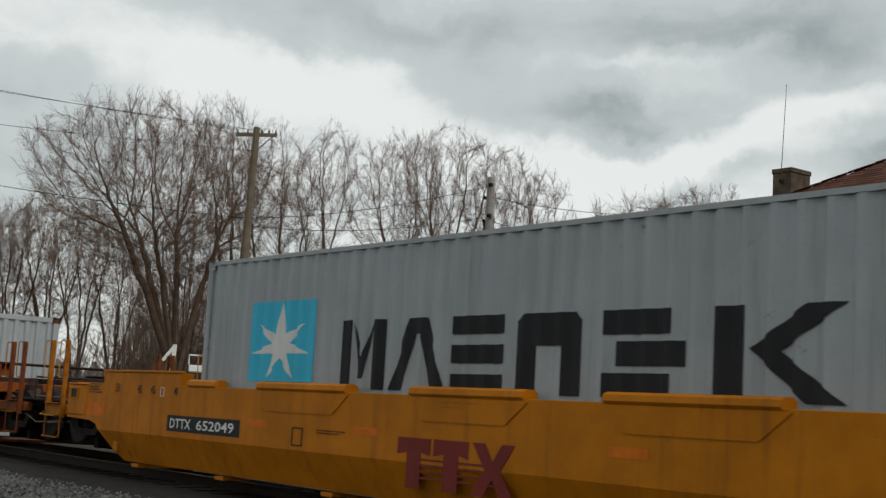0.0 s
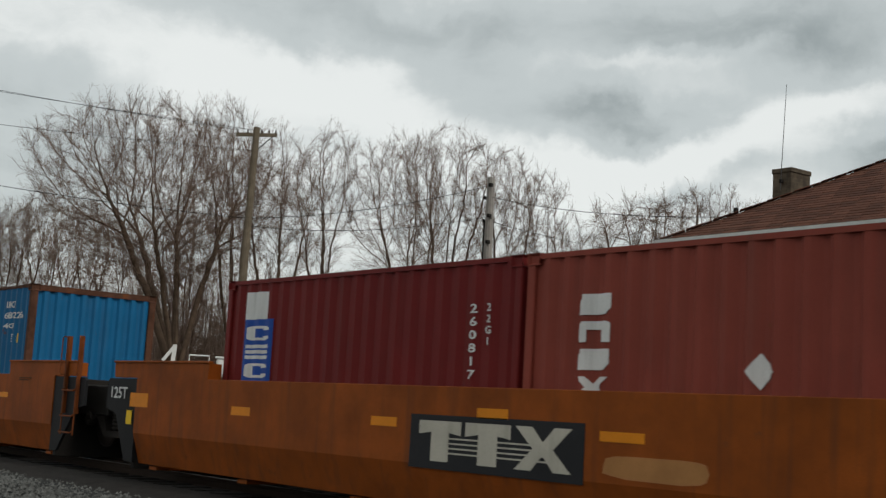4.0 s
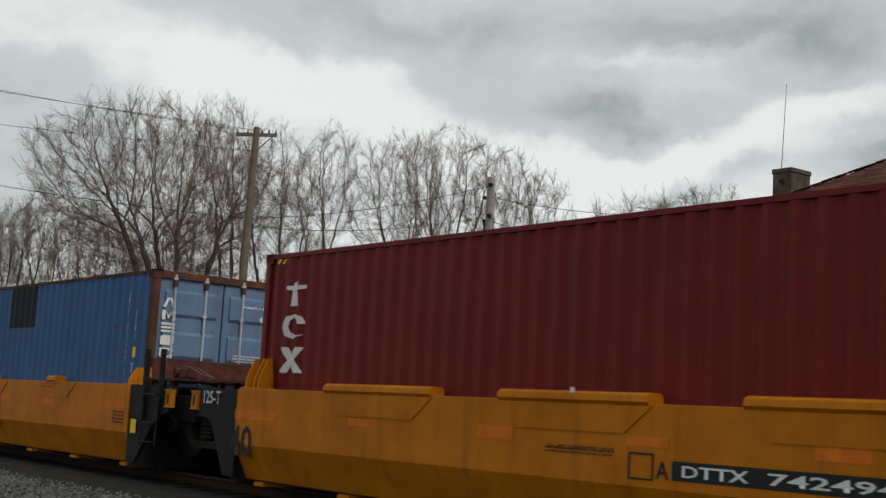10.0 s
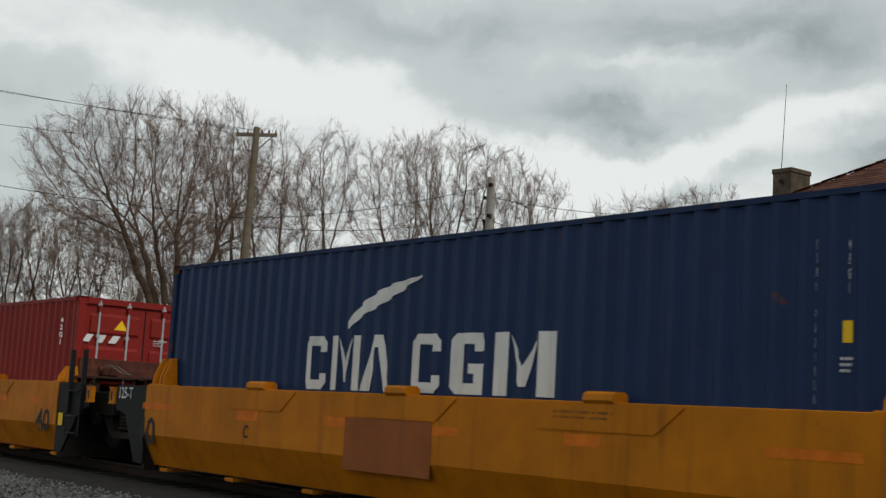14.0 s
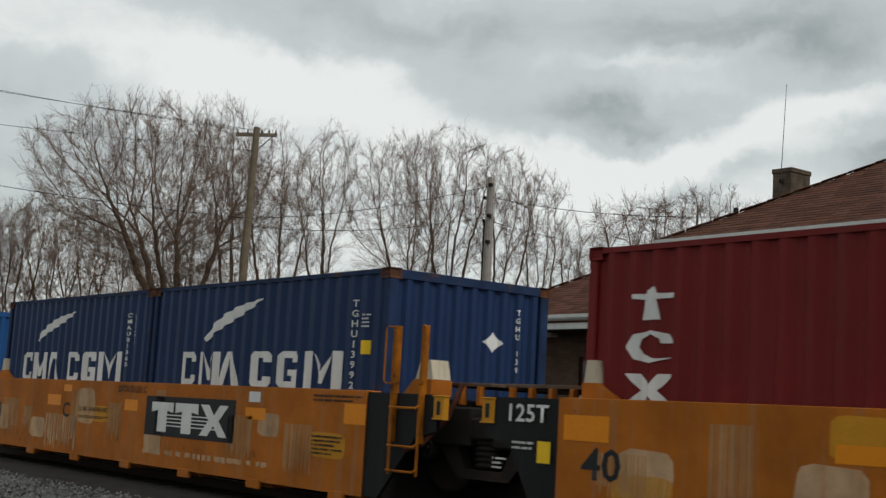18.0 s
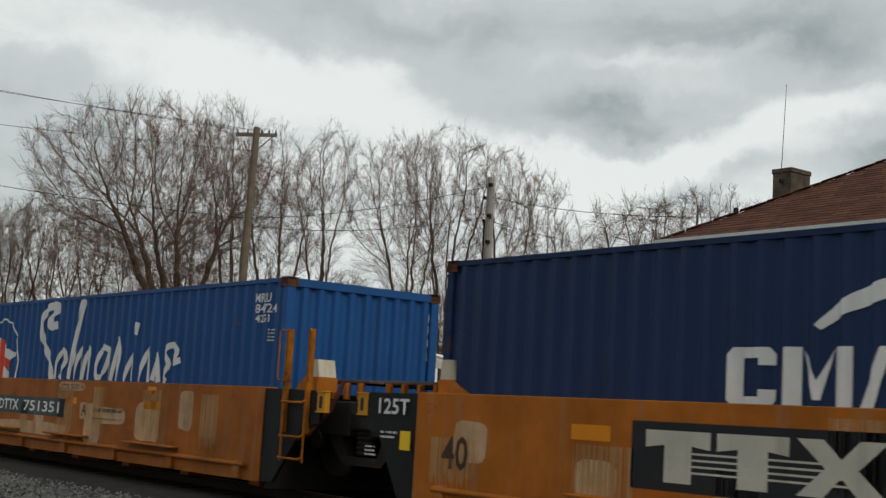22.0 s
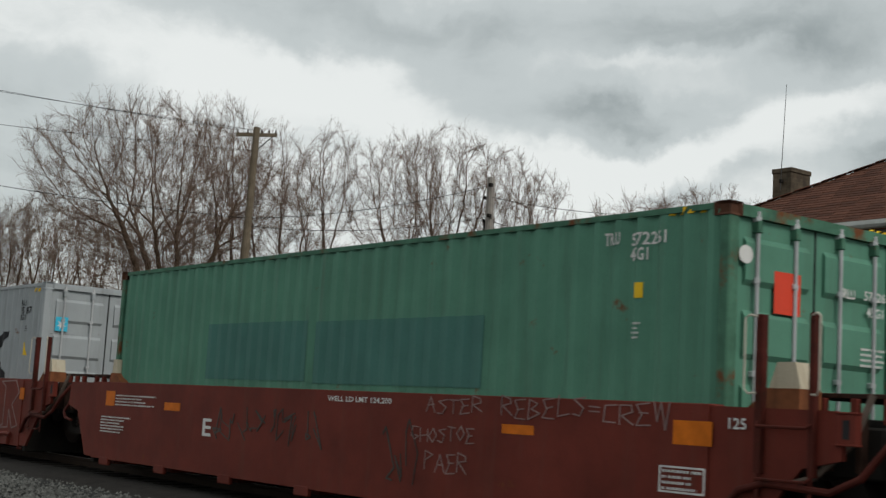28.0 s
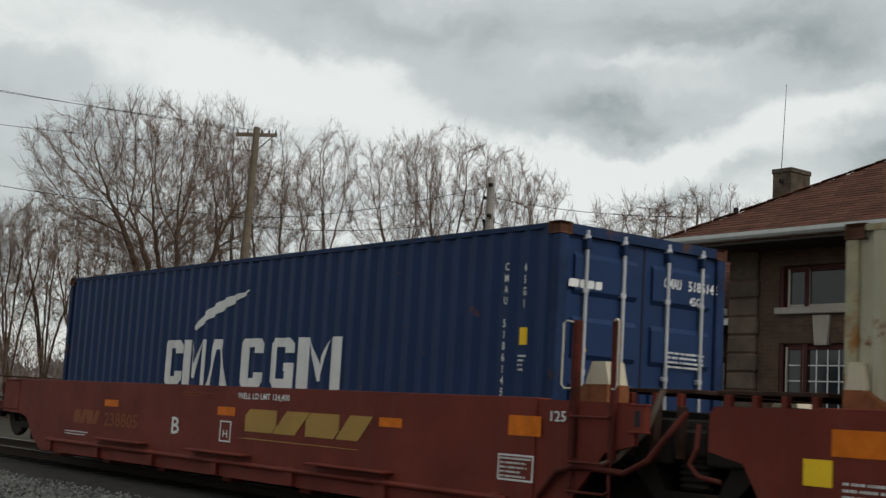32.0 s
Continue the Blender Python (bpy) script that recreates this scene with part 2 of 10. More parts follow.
def build_ground():
    bm = bmesh.new()
    bm.faces.new([bm.verts.new(p) for p in ((-3000, -3000, 0), (3000, -3000, 0), (3000, 3000, 0), (-3000, 3000, 0))])
    tagged(part("ground", bm, M_GROUND), "flat ground of dry winter grass and dirt", "ground", kind="structure")
    bm = bmesh.new()
    prism(bm, [(-1.5, -0.05), (-1.5, 0.015), (6.0, 0.03), (7.35, 0.06), (7.35, -0.05)], -90, 30, "x")
    tagged(part("gravel_apron", bm, M_GRAVEL), "pale grey crushed limestone beside the track", "gravel", kind="structure")
    bm = bmesh.new()
    prism(bm, [(7.35, -0.05), (7.35, 0.05), (7.9, 0.11), (11.7, 0.11), (12.6, 0.0), (12.6, -0.05)], -160, 60, "x")
    tagged(part("ballast_bed", bm, M_OILYSHADE), "oil-stained ballast bed under the track, painted darker for the train's shade", "ballast", kind="structure")
    # rails
    prof = [(-0.075, 0.0), (0.075, 0.0), (0.075, 0.012), (0.012, 0.03), (0.012, 0.115), (0.036, 0.125), (0.036, 0.155), (0.03, 0.16), (-0.03, 0.16), (-0.036, 0.155), (-0.036, 0.125), (-0.012, 0.115), (-0.012, 0.03), (-0.075, 0.012)]
    for side in (-1, 1):
        rail = thing("rail", pose(0, TRACK_Y + side * 0.7525, RAIL_TOP - 0.16), "steel running rail with a polished head on wooden ties", "rail", "rails of the track", "structure")
        part("rail_web", prism(bmesh.new(), prof, -160, 60, "x"), M_RAILWEB, rail)
        part("rail_head", new_box(-160, 60, -0.026, 0.026, 0.1605, 0.1625), M_CLEAN_RAIL, rail, "polished wheel band")
    me = None
    for i in range(190):
        x = -95 + i * 0.55
        if me is None:
            tie = part("railway_tie", soft_box(-0.115, 0.115, -1.3, 1.3, -0.10, 0.0, 0.012), M_TIE)
            me = tie.data
        else:
            tie = new("railway_tie", me)
        tie.matrix_world = pose(x, TRACK_Y + random.uniform(-0.03, 0.03), 0.125, 0, 0, random.uniform(-1, 1))
        tagged(tie, "creosote-black wooden railway tie sunk in the ballast", "railway tie", "ties under the rails")


build_ground()


def build_gravel():
    """Loose stones on the apron, where it comes nearest to view."""
    rnd = random.Random(4)
    verts, faces = [], []
    for i in range(8200):
        x, y = rnd.uniform(-30, -11), rnd.uniform(4.2, 7.5)
        if y < 7.3 - (x + 30) * 0.16:
            continue
        r = rnd.uniform(0.015, 0.045)
        b = len(verts)
        for dx, dy, dz in ((1, 0, 0), (0, 1, 0), (-1, 0, 0), (0, -1, 0), (0, 0, 0.9), (0, 0, -0.5)):
            verts.append((x + r * (dx + rnd.uniform(-0.4, 0.4)), y + r * (dy + rnd.uniform(-0.4, 0.4)), 0.045 + r * (dz + rnd.uniform(-0.2, 0.2))))
        for f in ((0, 1, 4), (1, 2, 4), (2, 3, 4), (3, 0, 4), (1, 0, 5), (2, 1, 5), (3, 2, 5), (0, 3, 5)):
            faces.append([b + k for k in f])
    me = bpy.data.meshes.new("loose_stones")
    me.from_pydata(verts, [], faces)
    me.materials.append(material("loose_limestone", (0.085, 0.087, 0.082), 0.9, var=0.6, scale=8))
    tagged(new("loose_stones", me), "loose grey limestone chips on the apron", "gravel", kind="stuff")


build_gravel()

# ---- the station house ----
M_ASPHALT = material("worn_asphalt", (0.035, 0.034, 0.033), 0.9, var=0.3, scale=2, bump=0.5)
M_BRICK = material("dark_brown_brick", (0.088, 0.058, 0.041), 0.85, var=0.22, scale=2, grain=30, bump=0.3, brick=True)
M_STONE = material("sooty_stone_block", (0.095, 0.074, 0.054), 0.85, var=0.3, scale=2, bump=0.4, random_each=0.2)
M_SILL = material("weathered_limestone", (0.34, 0.31, 0.26), 0.8, var=0.15, streak=0.3)
M_TRIM = material("white_gutter_paint", (0.60, 0.61, 0.59), 0.5, var=0.08, streak=0.15)
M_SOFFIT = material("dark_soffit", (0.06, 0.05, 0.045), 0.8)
M_SASH = material("dark_red_sash_paint", (0.058, 0.020, 0.017), 0.6)
M_MUNTIN = plain("white_muntin", (0.6, 0.6, 0.58), 0.6)
M_SHINGLE = material("red_brown_shingle", (0.080, 0.034, 0.022), 0.9, var=0.25, scale=3, random_each=0.30, bump=0.5)


def glass(name, tint=(0.02, 0.022, 0.025)):
    mt = bpy.data.materials.new(name)
    mt.use_nodes = True
    p = mt.node_tree.nodes["Principled BSDF"]
    p.inputs["Base Color"].default_value = (*tint, 1)
    p.inputs["Roughness"].default_value = 0.08
    p.inputs["Specular IOR Level"].default_value = 0.4
    return mt


M_GLASS = glass("dark_window_glass")
# tower: front wall y = 20.00, left wall x = -16.92; low wing: eave y = 20.05, left end x = -25.17
TW_X0, TW_X1, TW_Y0, TW_Y1 = -16.92, -6.0, 20.0, 27.0
TE = 4.95          # tower eave
LW_X0, LW_Y0, LW_Y1 = -23.75, 21.16, 26.2
LE = 3.62          # low eave
station = thing("station_house", pose(0, 0, 0), "dark brick railway station with red-brown hipped shingle roofs", "building")


def wall_with_holes(bm, x0, x1, z0, z1, y0, y1, holes):
    """A wall along x with rectangular openings (x0, x1, z0, z1) that go through."""
    xs = sorted({x0, x1, *[h[0] for h in holes], *[h[1] for h in holes]})
    zs = sorted({z0, z1, *[h[2] for h in holes], *[h[3] for h in holes]})
    made = {}

    def at(i, j, y):
        if (i, j, y) not in made:
            made[i, j, y] = bm.verts.new((xs[i], y, zs[j]))
        return made[i, j, y]

    def solid(i, j):
        if not (0 <= i < len(xs) - 1 and 0 <= j < len(zs) - 1):
            return False
        mx, mz = (xs[i] + xs[i + 1]) / 2, (zs[j] + zs[j + 1]) / 2
        return not any(h[0] < mx < h[1] and h[2] < mz < h[3] for h in holes)

    for i in range(len(xs) - 1):
        for j in range(len(zs) - 1):
            if not solid(i, j):
                continue
            for y in (y0, y1):
                bm.faces.new((at(i, j, y), at(i + 1, j, y), at(i + 1, j + 1, y), at(i, j + 1, y)))
            for di, dj, a, b in ((-1, 0, (i, j), (i, j + 1)), (1, 0, (i + 1, j), (i + 1, j + 1)), (0, -1, (i, j), (i + 1, j)), (0, 1, (i, j + 1), (i + 1, j + 1))):
                if not solid(i + di, j + dj):
                    bm.faces.new((at(*a, y0), at(*b, y0), at(*b, y1), at(*a, y1)))
    bmesh.ops.recalc_face_normals(bm, faces=bm.faces[:])


def hip_roof(name, x0, x1, y0, y1, z, rise_x0, label, ext=0.0, hip_right=True):
    """A hipped roof body; shingle courses are laid on its front and left slopes."""
    s = 0.575
    half = (y1 - y0) / 2
    top = z + half * s
    bm = bmesh.new()
    xr = x1 - half if hip_right else x1
    P = [(x0, y0, z), (x1, y0, z), (x1, y1, z), (x0, y1, z), (x0 + half, y0 + half, top), (max(xr, x0 + half + 0.01), y0 + half, top)]
    v = [bm.verts.new(p) for p in P]
    w = [bm.verts.new((p[0], p[1], p[2] - 0.16)) for p in P[:4]]
    for f in ((0, 1, 5, 4), (2, 3, 4, 5), (3, 0, 4), (1, 2, 5)):
        bm.faces.new([v[i] for i in f])
    for i in range(4):
        bm.faces.new((v[i], w[i], w[(i + 1) % 4], v[(i + 1) % 4]))
    bm.faces.new(w[::-1])
    bmesh.ops.recalc_face_normals(bm, faces=bm.faces[:])
    return part(name, bm, M_SHINGLE, station, label)


ROOF_T = hip_roof("tower_roof", -17.85, -4.0, 19.06, 28.0, TE + 0.04, 0, "red-brown hipped shingle roof")
ROOF_L = hip_roof("wing_roof", -25.17, -16.5, 20.05, 27.3, LE + 0.06, 0, "low red-brown hipped shingle roof", hip_right=False)

M_SHINGLE_FIELD = material("red_brown_shingle_field", (0.080, 0.034, 0.022), 0.9, var=0.25, scale=3, random_each=0.30, bump=0.5, island=True)


def station_walls():
    up, low = (-15.75, -13.65, 3.61, 4.46), (-15.73, -13.70, 1.05, 3.01)
    bm = bmesh.new()
    wall_with_holes(bm, TW_X0 + 0.05, TW_X1, 0.0, TE - 0.12, 20.05, 20.40, [up, low])
    part("tower_front_wall", bm, M_BRICK, station, "dark brown brick wall")
    part("tower_side_wall", new_box(TW_X0 + 0.05, TW_X0 + 0.40, 20.405, TW_Y1, 0.0, TE - 0.12), M_BRICK, station)
    part("tower_side_wall", new_box(TW_X1 - 0.35, TW_X1, 20.405, TW_Y1, 0.0, TE - 0.12), M_BRICK, station)
    part("tower_back_wall", new_box(TW_X0, TW_X1, TW_Y1 + 0.005, TW_Y1 + 0.3, 0.0, TE - 0.12), M_BRICK, station)
    part("tower_floor", new_box(TW_X0 + 0.4, TW_X1 - 0.4, 20.41, TW_Y1 - 0.01, 3.2, 3.35), M_SOFFIT, station)
    # corner pier of rock-faced blocks
    z = 0.0
    for k in range(14):
        h = 0.352
        a = 0.0 if k % 2 else 0.03
        blk = soft_box(TW_X0, TW_X0 + 0.72 - a, 19.965 + a * 0.3, 20.30, z + 0.012, z + h - 0.012, 0.03)
        part("quoin_block", blk, M_STONE, station)
        z += h
    part("pier_core", new_box(TW_X0 + 0.02, TW_X0 + 0.68, 19.995, 20.045, 0.0, TE - 0.15), M_BRICK, station)
    # stone sill, keystone and lintels
    part("window_sill", soft_box(-15.80, -13.68, 19.95, 20.2, 3.545, 3.675, 0.015), M_SILL, station, "pale stone sill")
    part("keystone", prism(bmesh.new(), [(-14.90, 2.97), (-14.63, 2.97), (-14.58, 3.515), (-14.95, 3.515)], 19.99, 20.2), M_SILL, station, "pale wedge keystone")
    part("window_sill", soft_box(-15.84, -13.58, 19.93, 20.2, 0.92, 1.05, 0.015), M_SILL, station)
    for name, (x0, x1, z0, z1), lights, rows in (("upper_window", up, ((-15.52, -15.19, 1), (-15.08, -14.12, 1), (-13.99, -13.72, 1)), 1), ("lower_window", low, ((-15.54, -15.25, 1), (-15.15, -14.18, 4), (-14.02, -13.76, 1)), 6)):
        win = part(name, new_box(x0 + 0.01, x1 - 0.01, 20.115, 20.145, z0 + 0.01, z1 - 0.01), M_SASH, station, "dark red window frame with three lights")
        for a, b, cols in lights:
            za, zb = z0 + 0.12, z1 - 0.12
            part("pane", new_box(a, b, 20.10, 20.112, za, zb), M_GLASS, win)
            for (p, q, r, s) in ((a - 0.05, a, za - 0.05, zb + 0.05), (b, b + 0.05, za - 0.05, zb + 0.05), (a, b, za - 0.07, za), (a, b, zb, zb + 0.05)):
                part("sash_bar", soft_box(p, q, 20.065, 20.111, r, s, 0.006), M_SILL if (r == za - 0.07 and q == b) or q == a else M_SASH, win)
            if rows > 1:
                for i in range(1, cols):
                    x = a + (b - a) * i / cols
                    part("muntin", new_box(x - 0.012, x + 0.012, 20.083, 20.099, za, zb), M_MUNTIN, win)
                for i in range(1, rows):
                    z = za + (zb - za) * i / rows
                    part("muntin", new_box(a, b, 20.085, 20.099, z - 0.011, z + 0.011), M_MUNTIN, win)
        for x in (x0 + 0.06, -15.135, -14.055, x1 - 0.06):
            part("mullion", soft_box(x - 0.045, x + 0.045, 20.045, 20.114, z0 + 0.01, z1 - 0.01, 0.008), M_SASH, win)
    # wing
    holes = [(-22.28, -21.45, 1.15, 2.84), (-21.33, -20.72, 1.15, 2.84), (-18.46, -17.91, 1.15, 2.84), (-20.5, -18.85, 0.15, 2.62)]
    bm = bmesh.new()
    wall_with_holes(bm, LW_X0, TW_X0 + 0.045, 0.0, LE - 0.2, LW_Y0, LW_Y0 + 0.3, holes)
    part("wing_front_wall", bm, M_BRICK, station, "dark brown brick wall under the eave")
    part("wing_side_wall", new_box(LW_X0, LW_X0 + 0.3, LW_Y0 + 0.305, LW_Y1, 0.0, LE - 0.2), M_BRICK, station)
    part("wing_back_wall", new_box(LW_X0, TW_X0, LW_Y1 + 0.005, LW_Y1 + 0.3, 0.0, LE - 0.2), M_BRICK, station)
    for x0, x1, z0, z1 in holes[:3]:
        win = part("wing_window", new_box(x0 + 0.005, x1 - 0.005, LW_Y0 + 0.07, LW_Y0 + 0.11, z0 + 0.005, z1 - 0.005), M_SASH, station, "dark red sash window")
        part("pane", new_box(x0 + 0.09, x1 - 0.09, LW_Y0 + 0.055, LW_Y0 + 0.068, z0 + 0.09, z1 - 0.09), M_GLASS, win)
        for i in (1, 2):
            x = x0 + (x1 - x0) * i / 3
            part("muntin", new_box(x - 0.012, x + 0.012, LW_Y0 + 0.04, LW_Y0 + 0.054, z0 + 0.09, z1 - 0.09), M_SASH, win)
        part("muntin", new_box(x0 + 0.09, x1 - 0.09, LW_Y0 + 0.035, LW_Y0 + 0.054, 2.3, 2.34), M_SASH, win)
    x0, x1, z0, z1 = holes[3]
    door = part("entrance_door", new_box(x0 + 0.005, x1 - 0.005, LW_Y0 + 0.16, LW_Y0 + 0.22, z0 + 0.005, z1 - 0.005), M_BOARD, station, "grey-brown boarded double door")
    for x in (x0 + 0.2, (x0 + x1) / 2 + 0.12):
        for z in (0.4, 1.4):
            part("door_panel", soft_box(x, x + 0.5, LW_Y0 + 0.145, LW_Y0 + 0.159, z, z + 0.85, 0.006), M_BOARD, door)
    # platform slab
    slab = tagged(part("station_platform", new_box(-27.0, -5.0, 17.2, 29.0, -0.05, 0.15), M_ASPHALT), "worn dark asphalt platform in front of the station", "platform", kind="structure")
    # gutters, fascia and soffits
    prof = [(0.0, 0.0), (-0.06, 0.015), (-0.11, 0.06), (-0.12, 0.13), (0.0, 0.13)]
    part("gutter", prism(bmesh.new(), [(19.06 + a, 4.85 + b) for a, b in prof], -17.95, -4.0, "x"), M_TRIM, station, "white gutter")
    part("side_gutter", prism(bmesh.new(), [(-17.85 + a, 4.85 + b) for a, b in prof], 19.07, 28.0), M_TRIM, station)
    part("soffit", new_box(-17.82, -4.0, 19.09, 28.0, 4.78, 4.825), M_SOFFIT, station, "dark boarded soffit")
    part("gutter", prism(bmesh.new(), [(20.05 + a, LE - 0.06 + b * 1.05) for a, b in prof], -25.27, TW_X0 - 0.06, "x"), M_TRIM, station, "white gutter")
    part("fascia_board", soft_box(-25.15, TW_X0 - 0.07, 20.075, 20.115, LE - 0.24, LE - 0.07, 0.006), M_TRIM, station, "white fascia board")
    part("side_gutter", prism(bmesh.new(), [(-25.17 + a, LE - 0.06 + b * 1.05) for a, b in prof], 20.06, 27.3), M_TRIM, station)
    part("side_fascia", soft_box(-25.145, -25.105, 20.12, 27.2, LE - 0.24, LE - 0.07, 0.006), M_TRIM, station)
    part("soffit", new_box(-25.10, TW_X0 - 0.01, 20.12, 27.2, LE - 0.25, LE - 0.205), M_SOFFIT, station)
    part("downspout", tube(bmesh.new(), (-23.80, 21.08, 0.15), (-23.80, 21.08, 3.36), 0.045, 8), M_TRIM, station, "white downspout")
    for x in (-22.7, -18.8):
        lamp = part("soffit_lamp", soft_box(x - 0.13, x + 0.13, 20.5, 20.76, LE - 0.36, LE - 0.26, 0.03), M_SILL, station, "square soffit light, unlit")
    for x in (-23.72, -21.0, -18.2):
        bm = bmesh.new()
        pts = [(21.15, 2.75)] + [(21.15 - 0.85 * math.sin(a), 3.36 - 0.58 * math.cos(a)) for a in (0.3, 0.6, 0.9, 1.2, 1.5)]
        for p, q in zip(pts[:-1], pts[1:]):
            tube(bm, (x, p[0], p[1]), (x, q[0], q[1]), 0.05, 6)
        part("eave_bracket", bm, M_SOFFIT, station)
    bm = bmesh.new()
    for p, q in (((-23.8, 2.75), (-24.2, 2.95)), ((-24.2, 2.95), (-24.6, 3.18)), ((-24.6, 3.18), (-25.0, 3.36))):
        tube(bm, (p[0], 21.0, p[1]), (q[0], 21.0, q[1]), 0.05, 6)
    part("eave_bracket", bm, M_SOFFIT, station, "curved dark eave bracket")
    # chimney and whip aerial
    chim = part("chimney", soft_box(-16.96, -16.50, 21.28, 21.90, 5.2, 6.56, 0.01), M_CHIMNEY, station, "soot-stained brick chimney")
    part("chimney_cap", soft_box(-16.98, -16.48, 21.26, 21.92, 6.561, 6.66, 0.015), M_CHIMNEY, chim)
    part("flashing", soft_box(-16.99, -16.47, 21.25, 21.93, 5.2, 5.98, 0.01), M_TRIM, chim, "pale metal flashing")
    part("flashing_apron", soft_box(-16.985, -16.74, 21.262, 21.30, 5.6, 6.06, 0.006), M_TRIM, chim, "pale metal flashing")
    aerial = part("whip_aerial", tube(bmesh.new(), (-16.70, 21.2, 6.2), (-16.70, 21.32, 8.40), 0.009, 6, 0.005), M_GREYAERIAL, station, "thin whip aerial")
    part("aerial_bracket", soft_box(-16.73, -16.67, 21.19, 21.26, 6.35, 6.42, 0.005), M_DARK, aerial)
    part("weather_knob", tube(bmesh.new(), (-16.85, 20.05, 5.55), (-16.85, 20.05, 5.68), 0.05, 8), M_DARK, station)


M_BOARD = material("grey_brown_board", (0.13, 0.105, 0.085), 0.8, var=0.2, streak=0.3)
M_GREYAERIAL = plain("weathered_aerial", (0.06, 0.06, 0.06), 0.6)
M_CHIMNEY = material("soot_stained_chimney_brick", (0.10, 0.080, 0.058), 0.85, var=0.4, scale=3, brick=True, streak=0.7, dirt=(0.022, 0.018, 0.016))
station_walls()
sign = thing("welcome_sign", pose(-19.74, LW_Y0 - 0.02, 2.83), "long cream board with dark painted words on the station wall", "sign")
part("sign_board", soft_box(-1.01, 1.01, -0.03, 0.015, -0.11, 0.11, 0.008), material("cream_sign_paint", (0.42, 0.39, 0.31), 0.6), sign)
# ---- the train ----
FLOOR_Z = 0.355     # underside of the containers over the ground
SIDE_Y = -1.47      # outer face of the car sides, from the track's centre line
BOLD = 0.016        # stencil weight
MOVING = []         # (thing, place along the train)


def recessed(bm, x0, x1, y0, y1, z0, z1):
    """A corner casting: a block with a slot sunk into each outer face."""
    box(bm, x0, x1, y0, y1, z0, z1)
    bm.normal_update()
    sides = [f for f in bm.faces[-6:] if abs(f.calc_center_median().z - (z0 + z1) / 2) < 1e-4]
    for f in sides:
        r = bmesh.ops.inset_individual(bm, faces=[f], thickness=0.035, depth=-0.03)
    return bm


def corrugated(axis, a0, a1, z0, z1, face, depth, period, flats=(0.27, 0.24, 0.25, 0.24), t=0.004):
    """A folded steel sheet along x (or along y) whose outer folds touch the plane at face and whose inner folds lie depth further in (signed)."""
    bm = bmesh.new()
    n = max(1, round((a1 - a0) / period))
    per = (a1 - a0) / n
    pts = []
    for i in range(n):
        s = a0 + i * per
        w = [f * per for f in flats]
        pts += [(s + w[1] / 2, depth), (s + w[1] / 2 + w[0] * 0.9, depth), (s + w[1] + w[0], 0.0), (s + w[1] + w[0] + w[2], 0.0)]
    pts = [(a0, depth)] + pts + [(a1, depth)]

    def put(a, d, z, off):
        return (a, face + d + off, z) if axis == "x" else (face + d + off, a, z)
    sg = t if depth > 0 else -t
    rows = [[bm.verts.new(put(a, d, z, o)) for a, d in pts] for z, o in ((z0, 0), (z1, 0), (z1, sg), (z0, sg))]
    for r0, r1 in zip(rows, rows[1:] + rows[:1]):
        for i in range(len(pts) - 1):
            bm.faces.new((r0[i], r0[i + 1], r1[i + 1], r1[i]))
    bm.faces.new([r[0] for r in rows])
    bm.faces.new([r[-1] for r in rows][::-1])
    bmesh.ops.recalc_face_normals(bm, faces=bm.faces[:])
    return bm


def fold_line(a0, a1, depth, period, flats=(0.27, 0.24, 0.25, 0.24)):
    """Places along a folded sheet and how far each lies behind its outer folds."""
    n = max(1, round((a1 - a0) / period))
    per = (a1 - a0) / n
    at, back = [a0], [depth]
    w = [f * per for f in flats]
    for i in range(n):
        s = a0 + i * per
        at += [s + w[1] / 2, s + w[1] / 2 + w[0] * 0.9, s + w[1] + w[0], s + w[1] + w[0] + w[2]]
        back += [depth, depth, 0.0, 0.0]
    return at + [a1], back + [depth]


def press_on(bm, owner, end):
    """Presses a mark into the folds of the container's sheet under it."""
    h = owner["half_length"]
    if end and not owner["folded_end"]:
        return
    k = 1 if end else 0
    at, back = fold_line(-1.219 + 0.13, 1.219 - 0.13, 0.045, 0.25) if end else fold_line(-h + 0.11, h - 0.11, 0.036, 0.278)
    side = Vector((0, 1, 0)) if end else Vector((1, 0, 0))
    lo, hi = min(v.co[k] for v in bm.verts), max(v.co[k] for v in bm.verts)
    for a in at:
        if lo + 1e-4 < a < hi - 1e-4:
            bmesh.ops.bisect_plane(bm, geom=bm.verts[:] + bm.edges[:] + bm.faces[:], plane_co=side * a, plane_no=side, dist=1e-5)
    for v in bm.verts:
        d = float(np.interp(v.co[k], at, back))
        if end:
            v.co.x -= d
        else:
            v.co.y += d


